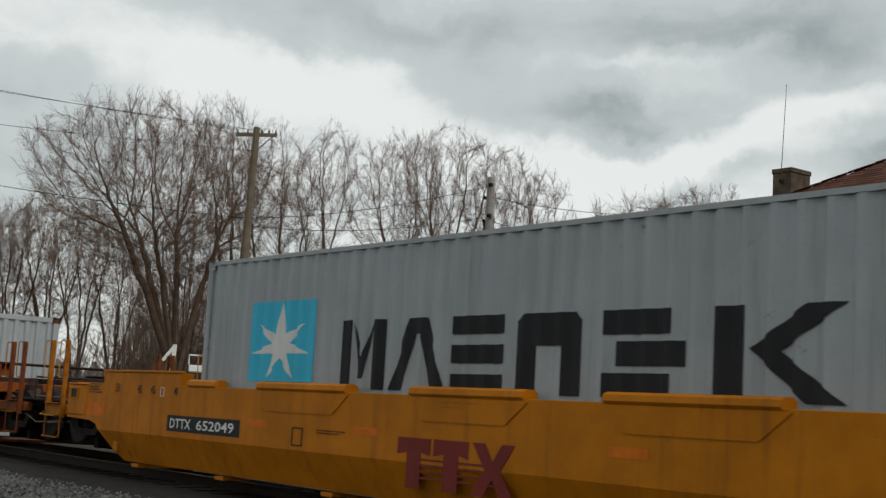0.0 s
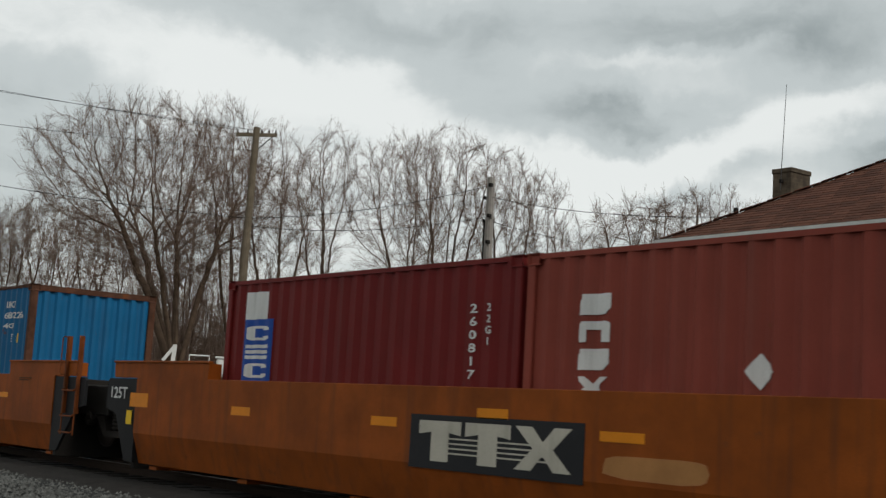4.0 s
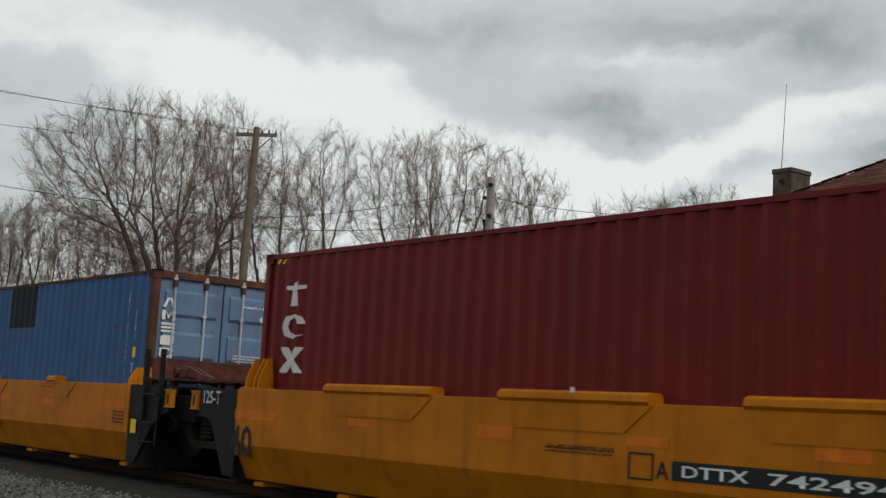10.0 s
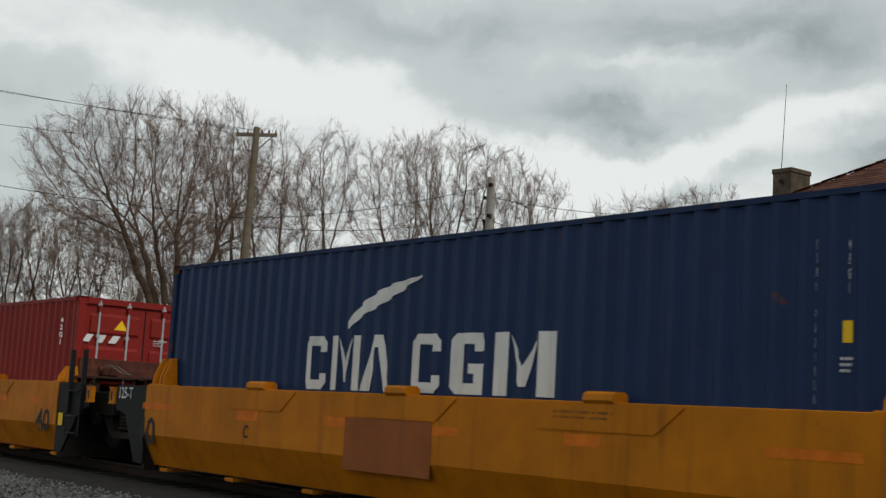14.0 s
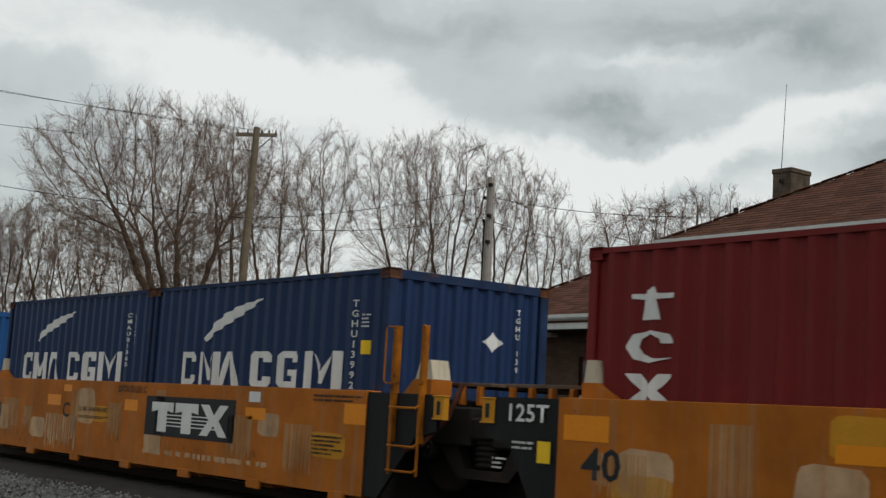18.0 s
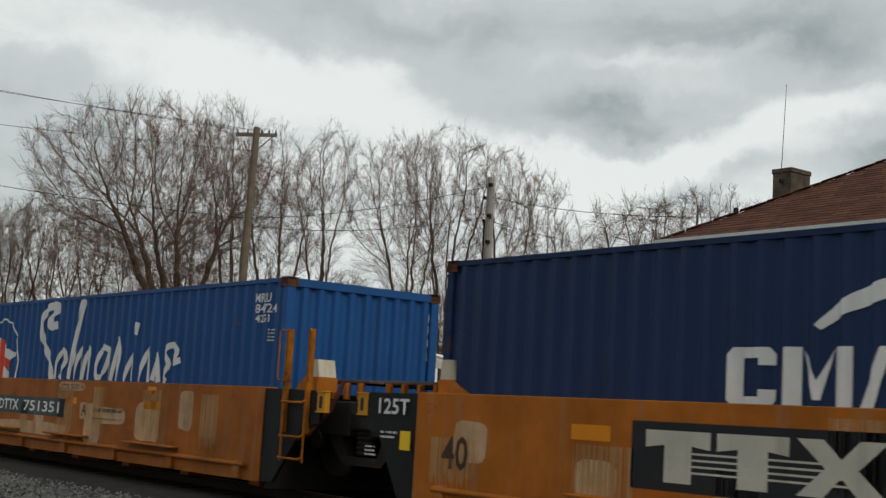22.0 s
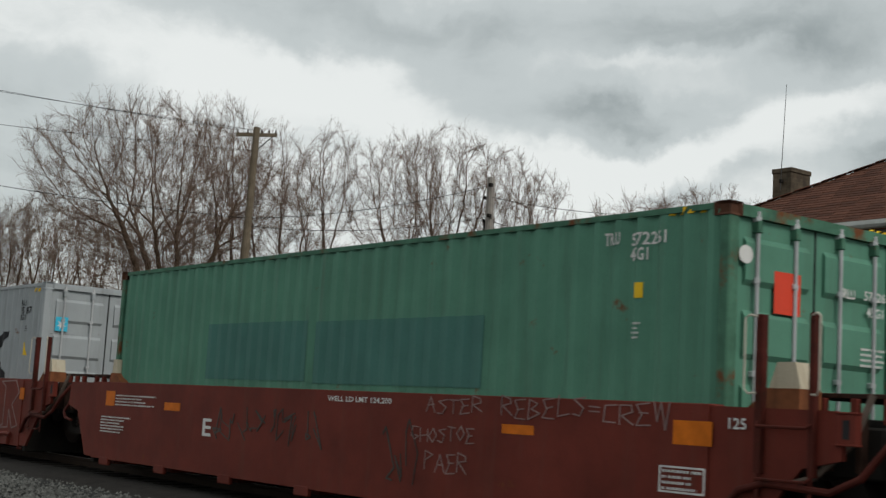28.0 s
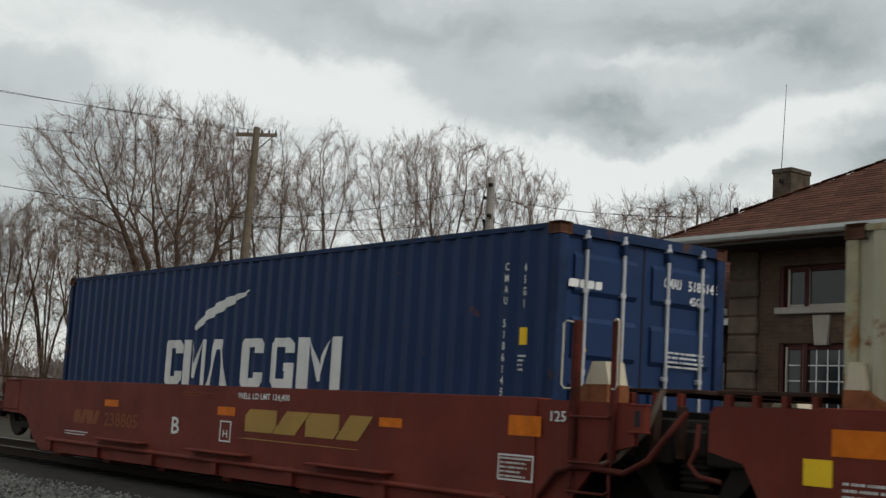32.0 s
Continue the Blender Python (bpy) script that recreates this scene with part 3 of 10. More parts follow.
def lettering(parent, s, x, z, h, mat, y=SIDE_Y - 0.006, w=0.0, face="side", name="lettering", vertical=False, label=""):
    """Stencilled characters of height h with the lower left corner at (x, z); w: their whole width. face end: on the plane x = y of the right end, x counted across."""
    rows = list(s) if vertical else [s]
    curve = bpy.data.curves.new(name, "FONT")
    curve.body, curve.size, curve.extrude = "\n".join(rows), 1.0, 0.0
    curve.resolution_u = 2
    curve.offset = BOLD
    if vertical:
        curve.space_line, curve.align_x = 1.05, "CENTER"
    tmp = bpy.data.objects.new(name, curve)
    scene.collection.objects.link(tmp)
    me = bpy.data.meshes.new_from_object(tmp)
    bpy.data.objects.remove(tmp)
    bpy.data.curves.remove(curve)
    co = np.empty(len(me.vertices) * 3)
    me.vertices.foreach_get("co", co)
    co = co.reshape(-1, 3)
    lo, hi = co.min(0), co.max(0)
    size = hi - lo
    sx = (w / size[0]) if w else h / size[1]
    sz = h / size[1]
    if vertical:
        x += w * 0.22
        sx *= 0.56
    a, b = (co[:, 0] - lo[0]) * sx + x, (co[:, 1] - lo[1]) * sz + z
    out = np.zeros_like(co)
    if face == "side":
        out[:, 0], out[:, 1], out[:, 2] = a, y, b
    else:
        out[:, 0], out[:, 1], out[:, 2] = y, a, b
    me.vertices.foreach_set("co", out.ravel())
    if "half_length" in parent:
        bm = bmesh.new()
        bm.from_mesh(me)
        press_on(bm, parent, face != "side")
        bm.to_mesh(me)
        bm.free()
    me.materials.append(mat)
    ob = new(name, me)
    ob.parent = parent
    if label:
        ob["label"] = label
    return tagged(ob, kind="stuff") if "half_length" in parent else ob


def patch(parent, name, x0, x1, z0, z1, mat, y=SIDE_Y - 0.004, t=0.003, label="", face="side"):
    """A thin plate, label or painted field on the near side, or on the right end."""
    if face == "side":
        return part(name, new_box(x0, x1, y - t, y, z0, z1), mat, parent, label)
    return part(name, new_box(y, y + t, x0, x1, z0, z1), mat, parent, label)


def bars(parent, name, x0, x1, z0, z1, rows, mat, y=SIDE_Y - 0.005, face="side", seed=1):
    """Writing too small to read: rows of short plain bars."""
    rnd = random.Random(seed * 7 + rows)
    bm = bmesh.new()
    h = (z1 - z0) / rows
    for r in range(rows):
        a = x0
        end = x1 - rnd.uniform(0, 0.35) * (x1 - x0) * (r > 0)
        while a < end:
            b = min(end, a + rnd.uniform(0.25, 0.6) * h)
            zz = z1 - (r + 1) * h
            if face == "side":
                box(bm, a, b, y - 0.002, y, zz + h * 0.3, zz + h * 0.75)
            else:
                box(bm, y, y + 0.002, a, b, zz + h * 0.3, zz + h * 0.75)
            a = b + h * (0.22 if rnd.random() < 0.8 else 0.6)
    if "half_length" in parent:
        press_on(bm, parent, face != "side")
    return tagged(part(name, bm, mat, parent), kind="stuff")


def shape(parent, name, pts, mat, y=SIDE_Y - 0.004, t=0.003, label="", face="side"):
    """A flat painted outline of (x, z) points."""
    bm = bmesh.new()
    if face == "side":
        prism(bm, pts, y - t, y)
    else:
        prism(bm, pts, y, y + t, "x")
    return part(name, bm, mat, parent, label)


def container_shell(m, L, H, paint, frame_paint, end, roofs, door_paint=None):
    """Posts, castings, rails, folded walls, roof and either a folded end or a pair of doors at the right end."""
    h, W = L / 2, 1.219
    doors = door_paint or paint
    for sx in (-1, 1):
        for sy in (-1, 1):
            x0, x1 = sorted((sx * h, sx * (h - 0.11)))
            y0, y1 = sorted((sy * W, sy * (W - 0.13)))
            part("corner_post", soft_box(x0, x1, y0, y1, 0.118, H - 0.118, 0.012), frame_paint, m)
            for z0 in (0.0, H - 0.118):
                bm = bmesh.new()
                cx0, cx1 = sorted((sx * (h + 0.004), sx * (h - 0.178)))
                cy0, cy1 = sorted((sy * (W + 0.004), sy * (W - 0.162)))
                part("corner_casting", recessed(bm, cx0, cx1, cy0, cy1, z0 - 0.003 * (z0 == 0), z0 + 0.121), roofs, m)
    for sy in (-1, 1):
        y0, y1 = sorted((sy * W, sy * (W - 0.06)))
        part("top_rail", new_box(-h + 0.178, h - 0.178, y0, y1, H - 0.06, H - 0.008), frame_paint, m)
        part("bottom_rail", new_box(-h + 0.178, h - 0.178, y0, y1, 0.0, 0.15), frame_paint, m)
        part("side_panel", corrugated("x", -h + 0.11, h - 0.11, 0.15, H - 0.06, sy * (W - 0.006), -sy * 0.036, 0.278), paint, m)
    part("roof_panel", new_box(-h + 0.12, h - 0.12, -W + 0.06, W - 0.06, H - 0.035, H - 0.02), paint, m)
    part("floor", new_box(-h + 0.12, h - 0.12, -W + 0.06, W - 0.06, 0.1, 0.14), M_DARK, m)
    part("end_panel", corrugated("y", -W + 0.13, W - 0.13, 0.14, H - 0.1, -h + 0.008, 0.045, 0.25), paint, m)
    part("end_header", new_box(-h, -h + 0.09, -W + 0.162, W - 0.162, H - 0.11, H - 0.008), frame_paint, m)
    part("end_header", new_box(h - 0.09, h, -W + 0.162, W - 0.162, H - 0.11, H - 0.008), frame_paint, m)
    part("end_sill", new_box(h - 0.09, h, -W + 0.162, W - 0.162, 0.0, 0.14), frame_paint, m)
    if end == "fold":
        part("end_panel", corrugated("y", -W + 0.13, W - 0.13, 0.14, H - 0.1, h - 0.008, -0.045, 0.25), paint, m)
        return
    # double doors: a frame of pressed ridges, two lock rods each
    for sy in (-1, 1):
        y0, y1 = sorted((sy * 0.012, sy * (W - 0.13)))
        door = part("door", new_box(h - 0.075, h - 0.045, y0, y1, 0.15, H - 0.115), doors, m)
        for k, (f0, f1) in enumerate(((0.06, 0.22), (0.30, 0.46), (0.54, 0.70), (0.78, 0.94))):
            z0, z1 = 0.15 + f0 * (H - 0.27), 0.15 + f1 * (H - 0.27)
            bm = bmesh.new()
            ya, yb = y0 + 0.1, y1 - 0.1
            prism(bm, [(h - 0.045, z0), (h - 0.012, z0 + 0.05), (h - 0.012, z1 - 0.05), (h - 0.045, z1)], ya, yb)
            part("door_ridge", bm, doors, door)
        part("door_gasket", new_box(h - 0.06, h - 0.04, sy * 0.003 - 0.008, sy * 0.003 + 0.008, 0.15, H - 0.115), M_INK, door)
        for f in (0.28, 0.76):
            y = sy * (f * (W - 0.13) + 0.02)
            rod = part("lock_rod", tube(bmesh.new(), (h + 0.0, y, 0.06), (h + 0.0, y, H - 0.05), 0.019, 8), M_GALV, m)
            for z in (0.10, 0.75, H * 0.5, H - 0.65, H - 0.12):
                part("rod_bracket", soft_box(h - 0.045, h + 0.012, y - 0.035, y + 0.035, z - 0.025, z + 0.025, 0.006), M_GALV, rod)
            part("rod_handle", soft_box(h + 0.005, h + 0.025, min(y, y - sy * 0.42), max(y, y - sy * 0.42), 1.02, 1.05, 0.005), M_GALV, rod)
            part("cam_keeper", soft_box(h - 0.05, h + 0.03, y - 0.03, y + 0.03, H - 0.24, H - 0.13, 0.008), frame_paint, rod)
        for z in (0.35, 1.0, 1.7, H - 0.4):
            part("hinge", tube(bmesh.new(), (h - 0.01, sy * (W - 0.11), z - 0.07), (h - 0.01, sy * (W - 0.11), z + 0.07), 0.016, 6), frame_paint, door)


def container(u_right, L, H, paint, frame_paint, end, label, castings=None, door_paint=None):
    """A container whose right end lies at u_right along the train."""
    m = thing("shipping_container", pose(u_right - L / 2, TRACK_Y, FLOOR_Z), label, "container", "containers on the train")
    container_shell(m, L, H, paint, frame_paint, end, castings or frame_paint, door_paint)
    m["half_length"], m["folded_end"] = L / 2, end == "fold"
    MOVING.append((m, u_right - L / 2))
    return m


# ---- well cars ----


def wheel_mesh():
    bm = bmesh.new()
    prof = [(0.0, 0.10), (0.42, 0.06), (0.455, 0.035), (0.45, -0.03), (0.425, -0.06), (0.40, -0.07), (0.36, -0.03), (0.12, 0.02), (0.1, -0.09), (0.0, -0.09)]
    n = 28
    rows = [[bm.verts.new((r * math.cos(2 * math.pi * i / n), y, r * math.sin(2 * math.pi * i / n))) for i in range(n)] for r, y in prof[1:-1]]
    for a, b in zip(rows[:-1], rows[1:]):
        for i in range(n):
            bm.faces.new((a[i], a[(i + 1) % n], b[(i + 1) % n], b[i]))
    bm.faces.new(rows[0])
    bm.faces.new(rows[-1][::-1])
    bmesh.ops.recalc_face_normals(bm, faces=bm.faces[:])
    return bm


TRUCK_PARTS = {}
M_WHEEL = material("wheel_steel", (0.024, 0.018, 0.015), 0.7, metal=0.0, var=0.3)
M_TRUCK = material("oily_truck_casting", (0.017, 0.014, 0.012), 0.7, var=0.4, rust=0.3, rust_colour=(0.05, 0.028, 0.018))


def truck_meshes():
    bm = bmesh.new()
    # side frame outline with two openings suggested by lower arch and pedestals
    for sy in (-1,):
        y0, y1 = sorted((sy * 0.93, sy * 1.05))
        prism(bm, [(-1.12, 0.52), (-1.12, 0.70), (-0.62, 0.74), (-0.35, 0.86), (0.35, 0.86), (0.62, 0.74), (1.12, 0.70), (1.12, 0.52), (0.72, 0.50), (0.45, 0.66), (-0.45, 0.66), (-0.72, 0.50)], y0, y1)
        prism(bm, [(-0.72, 0.50), (-0.45, 0.56), (-0.3, 0.30), (0.3, 0.30), (0.45, 0.56), (0.72, 0.50), (0.40, 0.20), (-0.40, 0.20)], y0, y1)
    TRUCK_PARTS["side_frame"] = bm
    bm = bmesh.new()
    n, rows = 16, []
    for k in range(13):
        r = 0.19 if k % 2 else 0.14
        rows.append([bm.verts.new((r * math.cos(2 * math.pi * a / n), -0.99 + 0.45 * r * math.sin(2 * math.pi * a / n), 0.32 + k * 0.028)) for a in range(n)])
    for p, q in zip(rows[:-1], rows[1:]):
        for a in range(n):
            bm.faces.new((p[a], p[(a + 1) % n], q[(a + 1) % n], q[a]))
    TRUCK_PARTS["coil_spring"] = bm
    TRUCK_PARTS["bolster"] = soft_box(-0.2, 0.2, -1.1, 1.1, 0.60, 0.84, 0.03)
    for k, bm in TRUCK_PARTS.items():
        me = bpy.data.meshes.new(k)
        bm.to_mesh(me)
        bm.free()
        me.materials.append(M_TRUCK)
        TRUCK_PARTS[k] = me
    me = bpy.data.meshes.new("wheel")
    bm = wheel_mesh()
    bm.to_mesh(me)
    bm.free()
    me.materials.append(M_WHEEL)
    TRUCK_PARTS["wheel"] = me
    me = bpy.data.meshes.new("axle")
    bm = tube(bmesh.new(), (0, -0.99, 0), (0, 0.99, 0), 0.075, 10)
    bm.to_mesh(me)
    bm.free()
    me.materials.append(M_WHEEL)
    TRUCK_PARTS["axle"] = me
    me = bpy.data.meshes.new("axle_cap")
    bm = bmesh.new()
    for sy in (-1,):
        tube(bm, (0, sy * 1.03, 0), (0, sy * 1.13, 0), 0.11, 12)
        for k in range(3):
            a = 2 * math.pi * k / 3
            tube(bm, (0.06 * math.cos(a), sy * 1.12, 0.06 * math.sin(a)), (0.06 * math.cos(a), sy * 1.15, 0.06 * math.sin(a)), 0.018, 6)
    bm.to_mesh(me)
    bm.free()
    me.materials.append(M_TRUCK)
    TRUCK_PARTS["axle_cap"] = me


truck_meshes()
WHEELSETS = []
TRUCKS = []


def truck(u):
    """A two-axle truck on the rails; its wheelsets turn."""
    t = thing("truck_bogie", pose(u, TRACK_Y, RAIL_TOP - 0.26 + 0.26), "grimy two-axle freight truck on the rails", "rail truck", "trucks under the train")
    for k in ("side_frame", "coil_spring"):
        same(k, TRUCK_PARTS[k], t, pose(0, 0, 0.21))
        same(k, TRUCK_PARTS[k], t, pose(0, 0, 0.21, 0, 0, 180))
    same("bolster", TRUCK_PARTS["bolster"], t, pose(0, 0, 0.21))
    for sx in (-1, 1):
        ax = same("axle", TRUCK_PARTS["axle"], t, pose(sx * 0.89, 0, RAIL_TOP + 0.42))
        same("wheel", TRUCK_PARTS["wheel"], ax, pose(0, -0.745, 0, 0, 0, 180))
        same("wheel", TRUCK_PARTS["wheel"], ax, pose(0, 0.745, 0))
        same("axle_cap", TRUCK_PARTS["axle_cap"], ax, pose(0, 0, 0))
        same("axle_cap", TRUCK_PARTS["axle_cap"], ax, pose(0, 0, 0, 0, 0, 180))
        WHEELSETS.append((ax, sx * 0.89, u))
    MOVING.append((t, u))
    TRUCKS.append(u)
    return t


def side_outline(bl, br, el, er, top, low):
    """Outline (x, z) of a car side. bl, br: where the full depth ends at the left and right; e: J for a joint, E for a car end with its truck under it."""
    pts = []
    if el == "J":
        pts += [(bl, low), (bl, top)]
    else:
        pts += [(bl, low), (bl - 0.35, low + 0.18), (bl - 0.75, 0.88), (bl - 1.0, 0.93), (bl - 1.9, 0.95), (bl - 1.9, top)]
    if er == "J":
        pts += [(br, top), (br, low)]
    else:
        pts += [(br + 1.9, top), (br + 1.9, 0.95), (br + 1.0, 0.93), (br + 0.75, 0.88), (br + 0.35, low + 0.18), (br, low)]
    return pts


def clip_z(pts, z, keep):
    """The part of an outline above (keep 1) or below (keep -1) a level."""
    out = []
    for (a, b), (c, d) in zip(pts, pts[1:] + pts[:1]):
        if (b - z) * keep >= 0:
            out.append((a, b))
        if (b - z) * (d - z) < 0:
            f = (z - b) / (d - b)
            out.append((a + (c - a) * f, z))
    return out


def well_car(u, half, el, er, top, paint, label, low=0.37, crease=0.80, lean=0.3, plate=None):
    """Sides, floor, end plates and platforms of one unit; its middle lies at u. half: half the length of the full-depth side."""
    c = thing("well_car", pose(u, TRACK_Y, 0), label, "well car", "cars of the train")
    pts = side_outline(-half, half, el, er, top, low)
    for sy in (-1, 1):
        y0, y1 = sorted((sy * 1.47, sy * 1.42))
        upper, lower = clip_z(pts, crease, 1), clip_z(pts, crease, -1)
        wall = part("side_wall", prism(bmesh.new(), upper, y0, y1), paint, c)
        if len(lower) > 2:
            bm = prism(bmesh.new(), lower, y0, y1)
            for v in bm.verts:
                v.co.y -= sy * max(0.0, crease - v.co.z) * lean
            part("lower_plate", bm, paint, wall)
        y0, y1 = sorted((sy * 1.45, sy * 1.27))
        part("top_chord", soft_box(-half - 1.7 * (el == "E"), half + 1.7 * (er == "E"), y0, y1, top - 0.1, top + 0.006, 0.01), paint, c)
        y0, y1 = sorted((sy * (1.40 - lean * 0.4), sy * 1.1))
        part("bottom_chord", soft_box(-half + 0.1, half - 0.1, y0, y1, low - 0.004, low + 0.08, 0.008), paint, c)
    for k in range(7):
        x = -half + 0.4 + k * (2 * half - 0.8) / 6
        part("floor_beam", new_box(x - 0.12, x + 0.12, -1.3, 1.3, 0.30, FLOOR_Z - 0.008), paint, c)
    for s, e in ((-1, el), (1, er)):
        if e == "J":
            for sy in (-1, 1):
                y0, y1 = sorted((sy * 1.455, sy * 1.41))
                b = half
                r = 1.26 if s > 0 else 1.04
                q = [(s * b, top - 0.01), (s * (b + r - 0.05), top - 0.015), (s * (b + r), top - 0.06), (s * (b + r + 0.01), 1.14), (s * (b + r - 0.35), 1.06), (s * (b + 0.28), low + 0.02), (s * b, low + 0.01)]
                part("end_plate", prism(bmesh.new(), q, y0, y1), plate or M_BLACK, c, "" if plate else "black-painted end plate")
            x0, x1 = sorted((s * (half + 0.15), s * (half + 1.38)))
            part("end_bulkhead", soft_box(x0, x1, -1.1, 1.1, 1.0, top - 0.12, 0.02), M_DARK, c)
            x0, x1 = sorted((s * (half + 0.02), s * (half + 0.15)))
            part("well_end_wall", soft_box(x0, x1, -1.4, 1.4, 0.29, top - 0.03, 0.01), M_DARK, c)
        else:
            x0, x1 = sorted((s * (half + 0.05), s * (half + 0.2)))
            part("well_end_wall", soft_box(x0, x1, -1.4, 1.4, 0.5, top - 0.03, 0.01), paint, c)
            x0, x1 = sorted((s * (half + 0.2), s * (half + 1.85)))
            part("end_deck", soft_box(x0, x1, -1.4, 1.4, top - 0.32, top - 0.14, 0.01), paint, c)
            x0, x1 = sorted((s * (half + 1.85), s * (half + 3.1)))
            part("draft_sill", soft_box(x0, x1, -0.45, 0.45, 0.72, 1.1, 0.03), M_DARK, c)
            x0, x1 = sorted((s * (half + 3.1), s * (half + 3.85)))
            part("coupler", soft_box(x0, x1, -0.14, 0.14, 0.85, 1.13, 0.04), M_DARK, c)
    MOVING.append((c, u))
    return c


# paints of containers
P_GREY = material("light_grey_container_paint", (0.31, 0.335, 0.345), 0.55, var=0.08, streak=0.25, rust=0.08)
P_BROWNGREY = material("weathered_grey_container_paint", (0.225, 0.205, 0.16), 0.7, var=0.2, streak=0.6, rust=0.4)
P_CORAL = material("faded_red_container_paint", (0.216, 0.047, 0.032), 0.6, var=0.1, streak=0.2, rust=0.1)
P_BRICKRED = material("brick_red_container_paint", (0.24, 0.034, 0.015), 0.6, var=0.1, streak=0.2, rust=0.1)
P_MAROON = material("maroon_container_paint", (0.135, 0.013, 0.012), 0.55, var=0.1, streak=0.15, rust=0.08)
P_RED = material("deep_red_container_paint", (0.20, 0.016, 0.012), 0.55, var=0.1, streak=0.15, rust=0.08)
P_AZURE = material("azure_blue_container_paint", (0.009, 0.108, 0.238), 0.55, var=0.1, streak=0.2, rust=0.12)
P_SKY = material("faded_sky_blue_container_paint", (0.043, 0.108, 0.238), 0.6, var=0.12, streak=0.25, rust=0.15)
P_NAVY = material("navy_container_paint", (0.013, 0.030, 0.082), 0.5, var=0.1, streak=0.1, rust=0.06)
P_ROYAL = material("royal_blue_container_paint", (0.013, 0.064, 0.19), 0.55, var=0.1, streak=0.12, rust=0.06)
P_TEAL = material("patched_teal_container_paint", (0.085, 0.235, 0.255), 0.65, var=0.2, streak=0.25, rust=0.1)
P_GREEN = material("sea_green_container_paint", (0.09, 0.225, 0.158), 0.6, var=0.12, streak=0.25, rust=0.15)
P_RUSTGREY = material("rust_streaked_grey_paint", (0.24, 0.26, 0.25), 0.65, var=0.15, streak=0.75, rust=0.3, dirt=(0.22, 0.09, 0.035))
P_BLUEGREY = material("blue_grey_door_paint", (0.17, 0.21, 0.25), 0.6, var=0.12, streak=0.4, rust=0.15)
P_PALEBLUE = material("chalky_blue_door_paint", (0.11, 0.17, 0.26), 0.65, var=0.15, streak=0.4, rust=0.2)
P_CREAM = material("stained_cream_container_paint", (0.36, 0.34, 0.25), 0.65, var=0.12, streak=0.5, rust=0.3, dirt=(0.2, 0.12, 0.05))
P_WHITEDOOR = material("chalky_white_door_paint", (0.47, 0.48, 0.48), 0.65, var=0.12, streak=0.35, rust=0.2)
P_GREENFRAME = material("rust_eaten_green_frame_paint", (0.06, 0.15, 0.10), 0.7, var=0.3, scale=5, rust=0.75)
P_AZURERUST = material("rust_eaten_azure_frame", (0.012, 0.085, 0.17), 0.7, var=0.3, scale=4, rust=0.7, rust_colour=(0.10, 0.045, 0.025))
P_NAVYRUST = material("rust_eaten_navy_frame", (0.014, 0.028, 0.070), 0.7, var=0.3, scale=4, rust=0.5, rust_colour=(0.075, 0.04, 0.028))
P_CREAMRUST = material("rust_eaten_cream_frame", (0.30, 0.27, 0.18), 0.7, var=0.3, scale=4, rust=0.8, rust_colour=(0.24, 0.105, 0.03))
P_RUSTFRAME = material("rusted_frame_paint", (0.079, 0.036, 0.022), 0.8, var=0.4, scale=4, rust=0.5)
# paints of cars
C_YELLOW = material("orange_yellow_car_paint", (0.41, 0.136, 0.002), 0.6, var=0.2, streak=0.5, rust=0.12, dirt=(0.17, 0.06, 0.012))
C_ORANGE = material("weathered_orange_car_paint", (0.225, 0.054, 0.006), 0.65, var=0.28, streak=0.65, rust=0.2, dirt=(0.11, 0.035, 0.012))
C_RIBBED = material("dull_orange_yellow_car_paint", (0.33, 0.105, 0.003), 0.65, var=0.22, streak=0.55, rust=0.2, dirt=(0.13, 0.045, 0.012))
C_TAN = material("dusty_tan_orange_car_paint", (0.335, 0.102, 0.010), 0.7, var=0.28, streak=0.5, rust=0.2, dirt=(0.24, 0.15, 0.09))
C_BROWNTAN = material("dusty_brown_orange_car_paint", (0.255, 0.076, 0.010), 0.7, var=0.32, streak=0.55, rust=0.25, dirt=(0.22, 0.13, 0.075))
G_YELLOW = material("grimy_yellow_end_paint", (0.27, 0.088, 0.004), 0.7, var=0.4, scale=5, streak=0.6, rust=0.42, rust_colour=(0.07, 0.028, 0.012), dirt=(0.08, 0.035, 0.012))
G_ORANGE = material("grimy_orange_end_paint", (0.13, 0.034, 0.008), 0.7, var=0.35, scale=4, streak=0.6, rust=0.5, rust_colour=(0.04, 0.018, 0.01), dirt=(0.05, 0.022, 0.01))
G_RED = material("grimy_red_end_paint", (0.065, 0.013, 0.009), 0.7, var=0.35, scale=4, streak=0.5, rust=0.4, rust_colour=(0.04, 0.016, 0.01), dirt=(0.04, 0.02, 0.014))
C_RED = material("oxide_red_car_paint", (0.125, 0.024, 0.016), 0.65, var=0.25, streak=0.25, rust=0.08, dirt=(0.10, 0.05, 0.035))

FT40, FT20, HC, STD = 12.192, 6.058, 2.896, 2.591
# (right end along the train)
UR = (-4.39, -28.11, -47.58, -67.16, -90.74, -112.45, -127.99, -143.52, -159.07, -174.69, -194.33, -209.75, -225.15, -240.64, -256.12, -277.86, -299.68, -315.16, -330.58, -346.09, -361.53)
BOXES, CARS = {}, {}
# ---- what rides on the train ----


